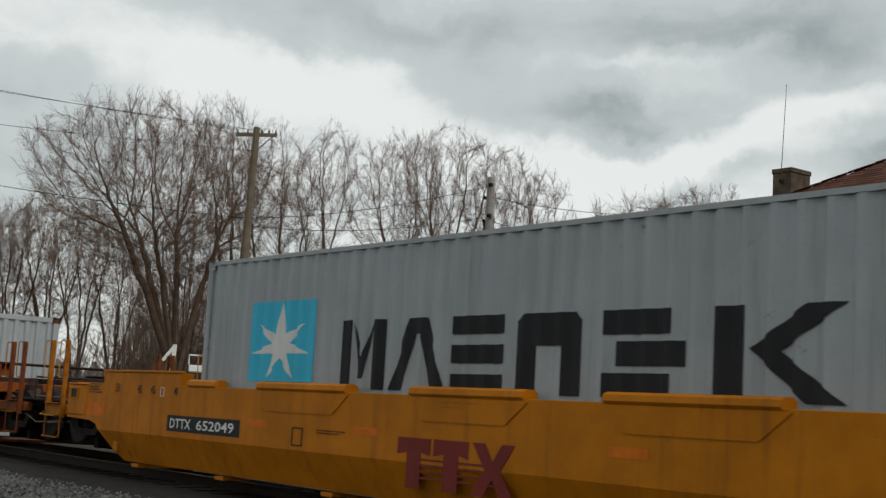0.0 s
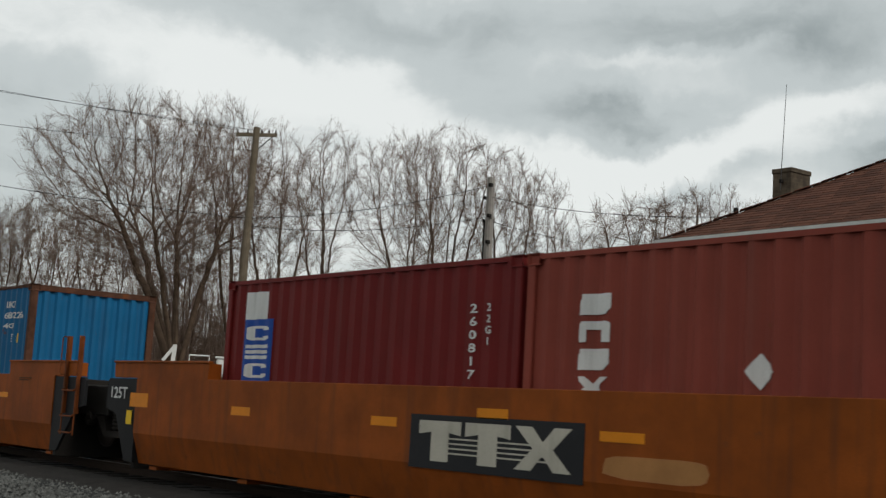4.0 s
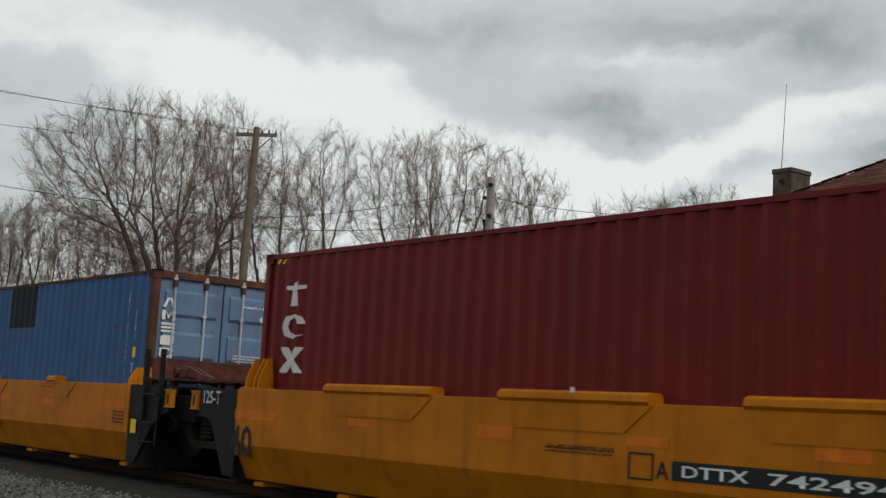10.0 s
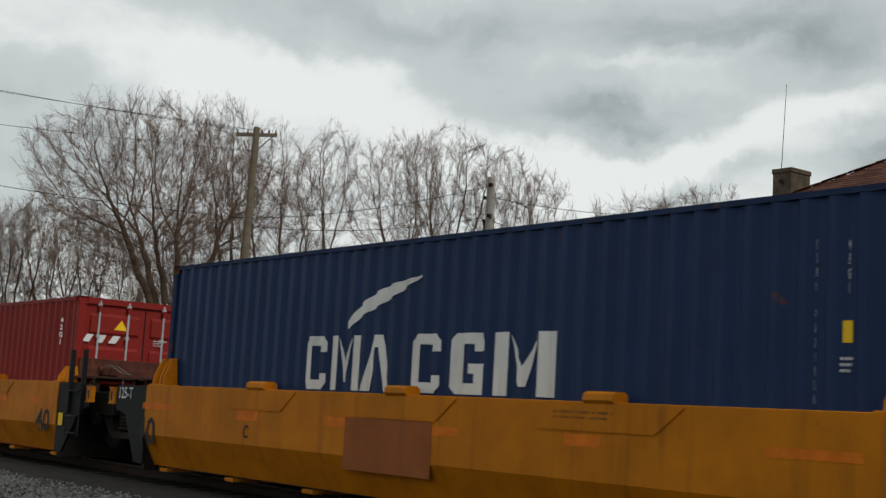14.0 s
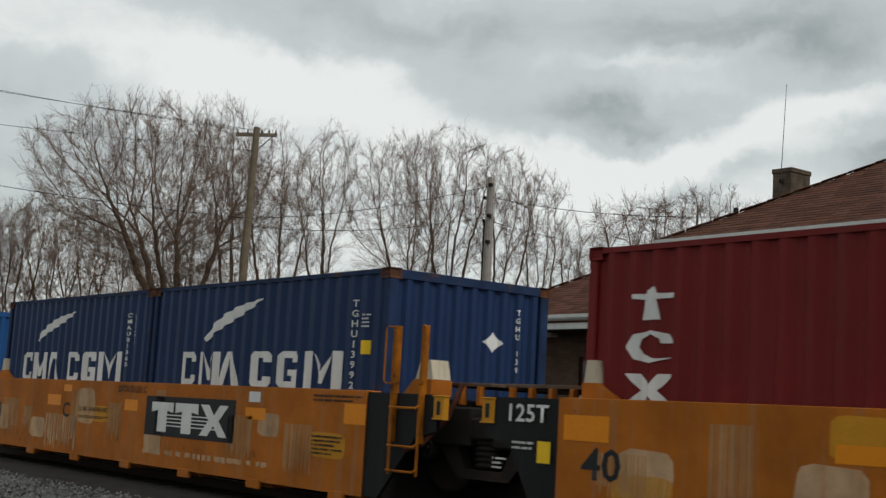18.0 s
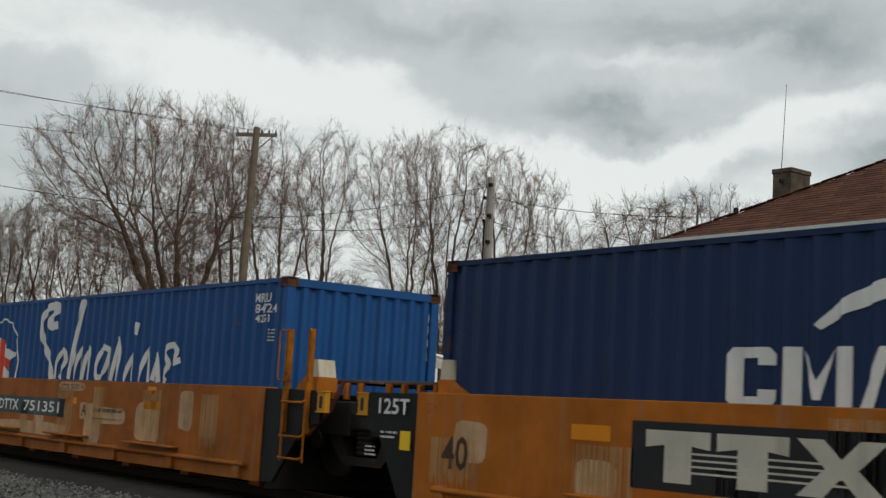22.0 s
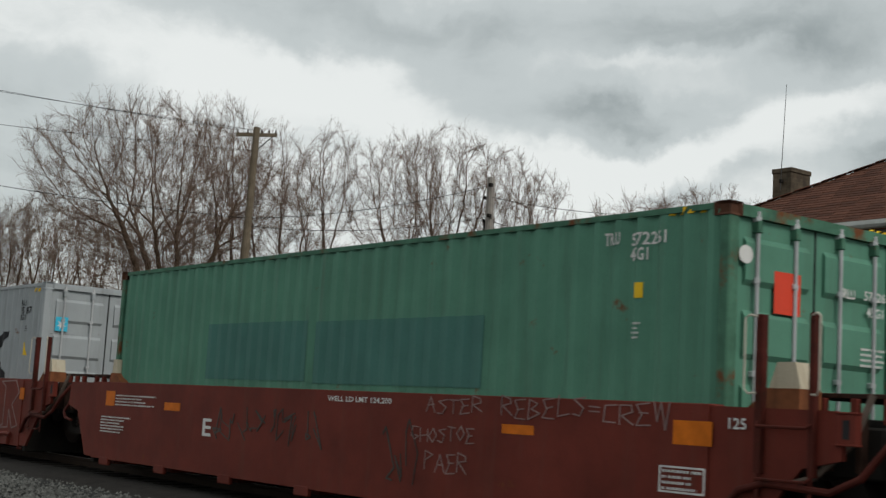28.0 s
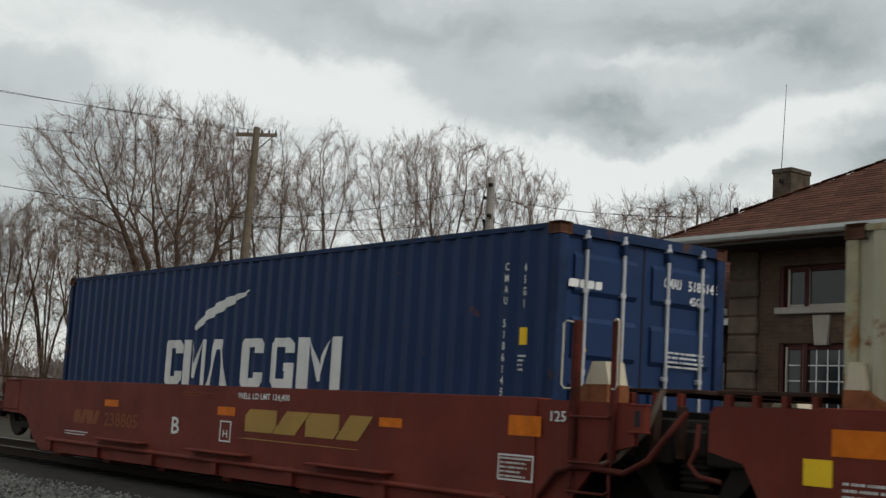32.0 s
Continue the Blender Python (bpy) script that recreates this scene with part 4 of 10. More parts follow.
def load_train():
    U = UR
    B = BOXES
    B[0] = container(U[0], FT40, HC, P_GREY, P_GREY, "fold", "light grey forty-foot container with cyan star panel")
    B["1r"] = container(U[1], FT20, STD, P_GREY, P_GREY, "fold", "light grey twenty-foot container with cyan star panel", P_RUSTFRAME)
    B["1l"] = container(U[1] - 6.134, FT20, STD, P_BROWNGREY, P_RUSTFRAME, "fold", "dingy brown-grey twenty-foot container with a peeling star panel")
    B["2r"] = container(U[2], FT20, STD, P_CORAL, P_CORAL, "fold", "faded red twenty-foot container with white upright marks")
    B["2l"] = container(U[2] - 6.134, FT20, STD, P_MAROON, P_MAROON, "fold", "dark red twenty-foot container with a blue and white strip")
    B[3] = container(U[3], FT40, HC, P_AZURE, P_RUSTFRAME, "fold", "azure blue forty-foot container with brown scrapes and a white placard", P_RUSTFRAME)
    B[4] = container(U[4], FT40, HC, P_BRICKRED, P_BRICKRED, "fold", "plain brick-red forty-foot container with sooty corner posts", P_RUSTFRAME)
    B[5] = container(U[5], FT40, HC, P_MAROON, P_MAROON, "door", "maroon forty-foot container with hazard stripes over its doors")
    B[6] = container(U[6], FT40, HC, P_SKY, P_RUSTFRAME, "door", "faded blue forty-foot container with a dark square patch and doors", None, P_PALEBLUE)
    B[7] = container(U[7], FT40, HC, P_AZURE, P_AZURERUST, "door", "azure blue forty-foot container with doors and a white placard", P_RUSTFRAME)
    B[8] = container(U[8], FT40, HC, P_NAVY, P_NAVYRUST, "door", "navy blue forty-foot container with white lettering blocks", P_RUSTFRAME)
    B[9] = container(U[9], FT40, STD, P_RED, P_RED, "door", "red forty-foot container with white slanted marks on its doors")
    B["10r"] = container(U[10], FT20, STD, P_TEAL, P_TEAL, "fold", "patched teal twenty-foot container with blue repainted squares", P_AZURERUST)
    for ob in B["10r"].children:
        if ob.name.startswith("corner_post") and max(v.co.x for v in ob.data.vertices) > 0 and max(v.co.y for v in ob.data.vertices) < 0:
            ob.data.materials[0] = P_NAVYRUST
    B["10l"] = container(U[10] - 6.134, FT20, STD, P_MAROON, P_MAROON, "fold", "maroon twenty-foot container with white upright blocks")
    B["11r"] = container(U[11], FT20, STD, P_NAVY, P_NAVYRUST, "fold", "navy blue twenty-foot container with white lettering blocks", P_RUSTFRAME)
    B["11l"] = container(U[11] - 6.134, FT20, STD, P_NAVY, P_NAVYRUST, "fold", "navy blue twenty-foot container with rusty posts", P_RUSTFRAME)
    B[12] = container(U[12], FT40, STD, P_ROYAL, P_ROYAL, "fold", "royal blue forty-foot container with a white script and flag emblem")
    B[13] = container(U[13], FT40, STD, P_NAVY, P_NAVYRUST, "fold", "navy blue forty-foot container with boxed white writing", P_RUSTFRAME)
    B[14] = container(U[14], FT40, STD, P_ROYAL, P_ROYAL, "fold", "royal blue forty-foot container with a white script and flag emblem", P_RUSTFRAME)
    B[15] = container(U[15], FT40, HC, P_RED, P_RED, "fold", "deep red forty-foot container with white slanted marks")
    B[16] = container(U[16], FT40, HC, P_RUSTGREY, P_RUSTFRAME, "door", "rust-streaked grey forty-foot container with blue-grey doors", P_RUSTFRAME, P_BLUEGREY)
    B[17] = container(U[17], FT40, HC, P_GREEN, P_GREENFRAME, "door", "sea green forty-foot container with repainted lower patches", P_RUSTFRAME)
    B[18] = container(U[18], FT40, HC, P_GREY, P_GREY, "door", "light grey forty-foot container with cyan star panel and hazard stripes")
    B[19] = container(U[19], FT40, STD, P_CREAM, P_CREAMRUST, "door", "stained cream forty-foot container with rusty posts and white doors", P_RUSTFRAME, P_WHITEDOOR)
    B[20] = container(U[20], FT40, HC, P_NAVY, P_NAVYRUST, "door", "navy blue forty-foot container with white lettering blocks and doors", P_RUSTFRAME)
    mid = [u - FT40 / 2 for u in U]
    C = CARS
    C[0] = well_car(mid[0], 8.2, "E", "E", 1.50, C_YELLOW, "bright orange-yellow single well car with rolled caps along its sides", lean=0.45)
    C[1] = well_car(mid[1], 8.2, "J", "E", 1.60, C_ORANGE, "weathered orange well car unit with raised guide walls")
    C[2] = well_car(mid[2], 8.2, "J", "J", 1.60, C_ORANGE, "weathered orange well car unit with a black and white panel")
    C[3] = well_car(mid[3], 8.2, "E", "J", 1.60, C_ORANGE, "weathered orange well car unit with graffiti scrawl")
    C[4] = well_car(mid[4], 8.2, "E", "E", 1.62, C_RIBBED, "orange-yellow single well car with upright ribs along its sides", lean=0.0)
    for k, (el, er) in enumerate((("J", "E"), ("J", "J"), ("J", "J"), ("J", "J"), ("E", "J"))):
        C[5 + k] = well_car(mid[5 + k], 6.15, el, er, 1.50, C_YELLOW, "orange-yellow well car unit with a darker lower band and small caps", lean=0.5)
        C[10 + k] = well_car(mid[10 + k], 6.15, el, er, 1.53, C_TAN if k < 4 else C_BROWNTAN, "dusty tan-orange well car unit with pale worn patches", lean=0.0)
        C[16 + k] = well_car(mid[16 + k], 6.15, el, er, 1.52, C_RED, "oxide-red well car unit with white stencilled notes", lean=0.0, plate=C_RED)
    C[15] = well_car(mid[15], 8.2, "E", "E", 1.64, C_ORANGE, "weathered orange single well car with raised guide walls")
    # trucks: under joints and under car ends
    for a, b in ((1, 2), (2, 3), *[(i, i + 1) for i in (5, 6, 7, 8, 10, 11, 12, 13, 16, 17, 18, 19)]):
        truck((mid[a] + mid[b]) / 2)
    for i, h, s in ((0, 8.2, 1), (0, 8.2, -1), (1, 8.2, 1), (3, 8.2, -1), (4, 8.2, 1), (4, 8.2, -1), (5, 6.15, 1), (9, 6.15, -1), (10, 6.15, 1), (14, 6.15, -1), (15, 8.2, 1), (15, 8.2, -1), (16, 6.15, 1), (20, 6.15, -1)):
        truck(mid[i] + s * (h + 2.1))


load_train()
# ---- marks on containers and cars ----
M_CYAN = material("cyan_panel_paint", (0.05, 0.42, 0.60), 0.55, var=0.08)
M_BLUE = plain("blue_sticker", (0.02, 0.07, 0.30), 0.5)
M_DARKPATCH = material("dark_patch_paint", (0.025, 0.028, 0.032), 0.7)
M_FADEDBLUE = plain("fresh_blue_strip", (0.025, 0.075, 0.30), 0.6)
M_PATCHBLUE = material("blue_repaint", (0.022, 0.085, 0.24), 0.6)
M_DARKTEAL = material("dark_teal_repaint", (0.018, 0.085, 0.14), 0.6)
M_DARKTEAL2 = material("blue_teal_repaint", (0.025, 0.12, 0.19), 0.6)
M_DARKRED = material("dark_red_repaint", (0.085, 0.018, 0.016), 0.6)
M_PATCHGREEN = material("dark_green_repaint", (0.062, 0.165, 0.140), 0.6, var=0.1)
M_REDPANEL = plain("red_sticker", (0.62, 0.06, 0.03), 0.5)
M_DULLRED = material("dull_red_mark", (0.16, 0.025, 0.02), 0.6)
M_INKFADE = material("faded_ink", (0.055, 0.032, 0.02), 0.7, var=0.3)
M_GREYINK = material("bleached_ink", (0.055, 0.065, 0.07), 0.7, streak=0.5, dirt=(0.16, 0.14, 0.12))
M_SMUDGE = material("bleached_rub", (0.36, 0.17, 0.06), 0.7, var=0.2)
M_PALE = material("aged_white", (0.45, 0.42, 0.35), 0.65, var=0.15, streak=0.3)
M_GREYPATCH = material("grey_plate", (0.16, 0.16, 0.15), 0.6)
M_BROWNSQ = material("brown_painted_square", (0.24, 0.075, 0.02), 0.65, streak=0.3)
M_YWORN = material("unfaded_yellow_field", (0.44, 0.20, 0.015), 0.65, var=0.2)
M_PALEPATCH = material("pale_scoured_paint", (0.30, 0.20, 0.125), 0.75, var=0.25, streak=0.35, dirt=(0.20, 0.10, 0.04))
M_TANMARK = material("gold_mark", (0.33, 0.20, 0.055), 0.6, var=0.12)
M_FADETAN = material("faded_gold_mark", (0.19, 0.065, 0.03), 0.7)
M_SCRAWL = material("green_black_spray", (0.028, 0.045, 0.04), 0.7, var=0.4)
M_SCRAWLW = material("thin_white_spray", (0.22, 0.15, 0.14), 0.7, var=0.3)
M_SCRAWLG = material("grey_green_spray", (0.06, 0.055, 0.05), 0.7, var=0.4)
M_FLAGRED = plain("flag_red", (0.55, 0.06, 0.03), 0.55)


def slab(bm, pts, y0, y1, end):
    prism(bm, pts, y0, y1, "x" if end else "y")


# plain block shapes, each in a unit square: outlines of slabs
BLOCKS = {
    "comb": [[(0, 0), (0.25, 0), (0.25, 1), (0, 1)], [(0.75, 0), (1, 0), (1, 1), (0.75, 1)], [(0.28, 0.95), (0.45, 0.15), (0.55, 0.15), (0.72, 0.95), (0.5, 0.45)]],
    "trap": [[(0, 0), (0.25, 0), (0.44, 0.78), (0.56, 0.78), (0.75, 0), (1, 0), (0.66, 1), (0.34, 1)]],
    "rows": [[(0, 0), (1, 0), (1, 0.24), (0, 0.24)], [(0, 0.38), (1, 0.38), (1, 0.62), (0, 0.62)], [(0, 0.76), (1, 0.76), (1, 1), (0, 1)]],
    "arch": [[(0, 0), (0.3, 0), (0.3, 0.6), (0.7, 0.6), (0.7, 0), (1, 0), (1, 0.9), (0.9, 1), (0.1, 1), (0, 0.9)]],
    "stack": [[(0, 0), (0.85, 0), (0.85, 0.28), (0, 0.28)], [(0.15, 0.36), (1, 0.36), (1, 0.64), (0.15, 0.64)], [(0, 0.72), (0.85, 0.72), (0.85, 1), (0, 1)]],
    "wedge": [[(0, 0), (0.24, 0), (0.24, 1), (0, 1)], [(0.28, 0.55), (0.72, 1), (1, 1), (0.52, 0.52), (1, 0), (0.72, 0)]],
    "bolt": [[(0.3, 0), (0.7, 0), (0.62, 0.62), (0.95, 0.66), (0.95, 0.8), (0.62, 0.8), (0.58, 1), (0.38, 0.92), (0.36, 0.8), (0.1, 0.8), (0.1, 0.66), (0.34, 0.62)]],
    "tongs": [[(0.0, 0.5), (0.18, 0.12), (0.5, 0), (0.95, 0.18), (0.6, 0.14), (0.34, 0.28), (0.26, 0.48), (0.3, 0.74), (0.5, 0.9), (0.7, 0.74), (0.72, 0.6), (1, 0.6), (0.86, 0.88), (0.5, 1), (0.16, 0.88)]],
    "cee": [[(0, 0.12), (0.14, 0), (0.86, 0), (1, 0.12), (1, 0.3), (0.68, 0.3), (0.68, 0.18), (0.32, 0.18), (0.32, 0.82), (0.68, 0.82), (0.68, 0.7), (1, 0.7), (1, 0.88), (0.86, 1), (0.14, 1), (0, 0.88)]],
    "tee": [[(0.30, 0), (0.72, 0), (0.72, 0.72), (1, 0.66), (1, 1), (0.0, 1), (0.0, 0.66), (0.30, 0.72)]],
    "cross": [[(0, 0), (0.3, 0), (0.5, 0.36), (0.7, 0), (1, 0), (0.68, 0.5), (1, 1), (0.7, 1), (0.5, 0.66), (0.3, 1), (0, 1), (0.32, 0.5)]],
    "block": [[(0.0, 0), (0.86, 0), (1, 0.3), (1, 1), (0.14, 1), (0, 0.7)]],
    "slant": [[(0.0, 0), (0.62, 0), (1, 1), (0.38, 1)]],
    "hook": [[(0, 0.12), (0.14, 0), (1, 0), (1, 0.5), (0.55, 0.5), (0.55, 0.34), (0.68, 0.34), (0.68, 0.18), (0.32, 0.18), (0.32, 0.82), (0.68, 0.82), (0.68, 0.7), (1, 0.7), (1, 0.88), (0.86, 1), (0.14, 1), (0, 0.88)]],
}
# rows of blocks: (block, left, right) in parts of the whole width
WORDS = {
    "LONG6": (("comb", 0.0, 0.125), ("trap", 0.145, 0.285), ("rows", 0.305, 0.425), ("arch", 0.455, 0.585), ("stack", 0.625, 0.765), ("wedge", 0.815, 1.0)),
    "SPLIT6": (("cee", 0.0, 0.105), ("comb", 0.125, 0.265), ("trap", 0.275, 0.4), ("cee", 0.485, 0.6), ("hook", 0.645, 0.765), ("comb", 0.795, 1.0)),
    "TRIO": (("tee", 0.0, 0.30), ("tee", 0.33, 0.63), ("cross", 0.66, 1.0)),
    "TRIO_LOW": (("bolt", 0.0, 0.26), ("tongs", 0.30, 0.62), ("cross", 0.66, 1.0)),
    "SLANT3": (("slant", 0.0, 0.28), ("slant", 0.36, 0.62), ("slant", 0.68, 1.0)),
    "LOGO": (("block", 0.0, 0.3), ("block", 0.34, 0.52), ("block", 0.56, 0.76), ("block", 0.8, 1.0)),
    "BLOCK4": (("block", 0.0, 0.27), ("slant", 0.24, 0.54), ("block", 0.51, 0.76), ("slant", 0.74, 1.0)),
}
COLUMNS = {"COL3": ("cee", "rows", "cee"), "COL4": ("block", "arch", "block", "cross"), "COL5": ("trap", "comb", "rows", "block", "cee"), "COLX": ("bolt", "tongs", "cross"), "SLANT2": ("slant", "rows")}


def ribbon(bm, pts, w, y0, y1, end=False):
    """A flat painted stroke through points (x, z)."""
    for k, ((a, b), (c, d)) in enumerate(zip(pts[:-1], pts[1:])):
        lift = (k % 5) * (0.0008 if end else -0.0008)
        L = math.hypot(c - a, d - b) or 1e-6
        nx, nz = -(d - b) / L * w / 2, (c - a) / L * w / 2
        ex, ez = (c - a) / L * w * 0.25, (d - b) / L * w * 0.25
        slab(bm, [(a - nx - ex, b - nz - ez), (c - nx + ex, d - nz + ez), (c + nx + ex, d + nz + ez), (a + nx - ex, b + nz - ez)], y0 + lift, y1 + lift, end)


DECAL_COUNT = [0]


CHALK = {
    "R": (((0, 0), (0, 1), (0.8, 0.9), (0.9, 0.65), (0.1, 0.5), (1, 0)),), "E": (((0.9, 1), (0, 0.95), (0.35, 0.5), (0, 0), (1, 0.05)), ((0.2, 0.5), (0.8, 0.55))),
    "B": (((0, 0), (0.05, 1), (0.8, 0.85), (0.2, 0.55), (0.95, 0.3), (0, 0)),), "L": (((0.1, 1), (0, 0), (1, 0.1)),), "S": (((1, 0.95), (0.1, 0.8), (0.9, 0.45), (0.6, 0), (0, 0.1)),),
    "=": (((0.1, 0.6), (0.9, 0.62)), ((0.1, 0.38), (0.9, 0.4))), "C": (((1, 0.9), (0.1, 0.9), (0, 0.1), (0.9, 0.0)),), "W": (((0, 1), (0.25, 0), (0.5, 0.9), (0.85, -0.3), (1.1, 1)),),
    "A": (((0, 0), (0.5, 1), (1, 0)), ((0.2, 0.4), (0.85, 0.45))), "T": (((0, 1), (1, 0.95)), ((0.5, 1), (0.5, 0))), "G": (((1, 0.9), (0.2, 0.95), (0, 0.3), (0.5, 0), (1, 0.3), (0.5, 0.4)),),
    "O": (((0.5, 1), (0, 0.5), (0.5, 0), (1, 0.5), (0.5, 1)),), "P": (((0, 0), (0, 1), (0.9, 0.8), (0.1, 0.5)),), "H": (((0, 0), (0, 1)), ((1, 0), (1, 1)), ((0, 0.5), (1, 0.55))),
}


def decal(owner, kind, arg, x0, x1, z0, z1, mat, end=False):
    """A mark on the near side of a thing, or on its right end, within x0..x1 and z0..z1."""
    DECAL_COUNT[0] += 1
    seed = DECAL_COUNT[0]
    box_like = owner.name.startswith("shipping")
    if end:
        half = 3.029 if any(owner == BOXES[k] for k in BOXES if isinstance(k, str)) else 6.096
        face = half - 0.006 if not any(o.name.startswith("lock_rod") for o in owner.children) else half - 0.0115
        y0, y1 = face, face + {"pat": 0.002, "haz": 0.002}.get(kind, 0.005)
    else:
        face = -1.219 if box_like else SIDE_Y - 0.001
        lift = {"pat": 0.003, "smudge": 0.002, "streaks": 0.003, "blots": 0.003, "bars": 0.009}.get(kind, 0.006)
        y0, y1 = face - lift, face
    X = x1 - x0
    Z = z1 - z0
    rnd = random.Random(seed)
    bm = bmesh.new()
    name = "chalk_graffiti" if kind == "chalk" else arg if kind not in ("txt", "txt_", "vtx", "plate", "word", "txte") else "lettering"

    def put(u, v):
        return (x0 + u * X, z0 + v * Z)
    if kind in ("txt", "txt_", "vtx", "txte"):
        bm.free()
        lettering(owner, arg, x0, z0, Z, mat, y=(y1 if end else y0), w=X, face="end" if end else "side", vertical=(kind == "vtx"))
        return
    if kind == "plate":
        slab(bm, [(x0, z0), (x1, z0), (x1, z1), (x0, z1)], y0 + 0.003, y1, end)
        part("number_panel", bm, mat, owner, "black number panel")
        a, b = arg.split(" ")
        lettering(owner, a, x0 + X * 0.05, z0 + Z * 0.2, Z * 0.6, M_WHITE, y=y0 - 0.002, w=X * 0.30)
        lettering(owner, b, x0 + X * 0.43, z0 + Z * 0.2, Z * 0.6, M_WHITE, y=y0 - 0.002, w=X * 0.50)
        return
    if kind in ("pat", "pate"):
        slab(bm, [(x0, z0), (x1, z0), (x1, z1), (x0, z1)], y0, y1, end)
    elif kind == "smudge":
        n = 14
        slab(bm, [put(0.5 + 0.5 * math.copysign(abs(math.cos(a)) ** 0.45, math.cos(a)) * rnd.uniform(0.9, 1.0), 0.5 + 0.5 * math.copysign(abs(math.sin(a)) ** 0.45, math.sin(a)) * rnd.uniform(0.86, 1.0)) for a in (2 * math.pi * i / n for i in range(n))], y0, y1, end)
    elif kind == "streaks":
        a = 0.0
        while a < 1:
            w = rnd.uniform(0.008, 0.05)
            slab(bm, [put(a, rnd.uniform(0, 0.4)), put(min(1, a + w), rnd.uniform(0, 0.4)), put(min(1, a + w), 1), put(a, 1)], y0, y1, end)
            a += w + rnd.uniform(0.0, 0.05)
    elif kind == "blots":
        for i in range(24):
            a, b = rnd.random() * 0.86, rnd.random() ** 1.4 * 0.7
            w, h = rnd.uniform(0.02, 0.07), rnd.uniform(0.12, 0.45)
            h = min(h, 0.97 - b)
            slab(bm, [put(a, b), put(a + w, b), put(a + w, b + h), put(a + w * 0.3, b + h), put(a + w * 0.3, b + h * 0.7), put(a, b + h * 0.7)], y0 - 0.0003 * i * (-1 if end else 1), y1, end)
    elif kind == "bars":
        bm.free()
        h = 0.045 if Z > 0.09 else Z / 2
        bars(owner, arg, x0, x1, z0, z1, max(1, round(Z / h)), mat, y=(y1 if end else y0), face="end" if end else "side", seed=seed)
        return
    elif kind == "frame":
        t = min(0.03, Z * 0.07)
        for q in ([(x0, z0), (x1, z0), (x1, z0 + t), (x0, z0 + t)], [(x0, z1 - t), (x1, z1 - t), (x1, z1), (x0, z1)], [(x0, z0 + t), (x0 + t, z0 + t), (x0 + t, z1 - t), (x0, z1 - t)], [(x1 - t, z0 + t), (x1, z0 + t), (x1, z1 - t), (x1 - t, z1 - t)]):
            slab(bm, q, y0, y1, end)
    elif kind == "dia":
        slab(bm, [put(0.5, 0), put(1, 0.5), put(0.5, 1), put(0, 0.5)], y0, y1, end)
    elif kind == "tri":
        slab(bm, [put(0, 0), put(1, 0), put(0.55, 1)], y0, y1, end)
    elif kind == "round":
        slab(bm, [put(0.5 + 0.5 * math.cos(2 * math.pi * i / 18), 0.5 + 0.5 * math.sin(2 * math.pi * i / 18)) for i in range(18)], y0, y1, end)
    elif kind == "wedge":
        slab(bm, [put(0, 0.35), put(0.08, 1), put(1, 0.35), put(0.97, 0.05)], y0, y1, end)
    elif kind == "star":
        pts = []
        for i in range(14):
            r = (0.44 if i % 2 == 0 else 0.15) * (1.22 if i == 0 else 1)
            a = math.pi / 2 + 2 * math.pi * i / 14
            pts.append(put(0.5 + r * math.cos(a), 0.44 + r * math.sin(a)))
        slab(bm, pts, y0, y1, end)
    elif kind == "haz":
        n = max(3, round(X / 0.11))
        for i in range(n):
            a = i / n
            slab(bm, [put(a, 0), put(a + 0.5 / n, 0), put(a + 0.95 / n, 1), put(a + 0.45 / n, 1)], y0, y1, end)
    elif kind == "swoosh":
        up, lo = [], []
        for i in range(9):
            f = i / 8
            c = 0.03 + 0.88 * f ** 0.62
            w = 0.015 + 0.11 * math.sin(math.pi * min(1, f * 1.05 + 0.05)) ** 0.8
            up.append(put(f, min(1, c + w)))
            lo.append(put(min(1, f + 0.04), max(0, c - w)))
        slab(bm, up + lo[::-1], y0, y1, end)
    elif kind == "word":
        bm.free()
        cells = [(b, l, r, 0.0, 1.0) for b, l, r in WORDS[arg]] if arg in WORDS else [(b, 0.0, 1.0, 1 - (k + 0.88) / len(COLUMNS[arg]), 0.76 / len(COLUMNS[arg])) for k, b in enumerate(COLUMNS[arg])]
        for b, l, r, lo, h in cells:
            for pts in BLOCKS[b]:
                bm = bmesh.new()
                slab(bm, [put(l + (r - l) * p, lo + q * h) for p, q in pts], y0, y1, end)
                if box_like:
                    press_on(bm, owner, end)
                part("mark_block", bm, mat, owner)
        if arg == "TRIO":
            for k in range(4):
                bm = bmesh.new()
                slab(bm, [put(0.14, 0.2 + k * 0.12), put(0.9, 0.2 + k * 0.12), put(0.9, 0.24 + k * 0.12), put(0.14, 0.24 + k * 0.12)], y0 + 0.001, y1, end)
                part("mark_stripe", bm, mat, owner)
        return
    elif kind == "scrape":
        for i in range(26):
            a = rnd.random()
            b = 0.75 + 0.18 * math.sin(a * 7) + rnd.gauss(0, 0.05)
            L = rnd.uniform(0.01, 0.05)
            ribbon(bm, [put(a, b), put(a + L, b + rnd.gauss(0, 0.03))], rnd.uniform(0.01, 0.035), y0, y1, end)
            if i % 3 == 0:
                ribbon(bm, [put(a, b), put(a + rnd.gauss(0, 0.004), b - rnd.uniform(0.1, 0.7))], rnd.uniform(0.01, 0.03), y0, y1, end)
    elif kind == "scrawl":
        n = max(3, int(X / Z * 2.2))
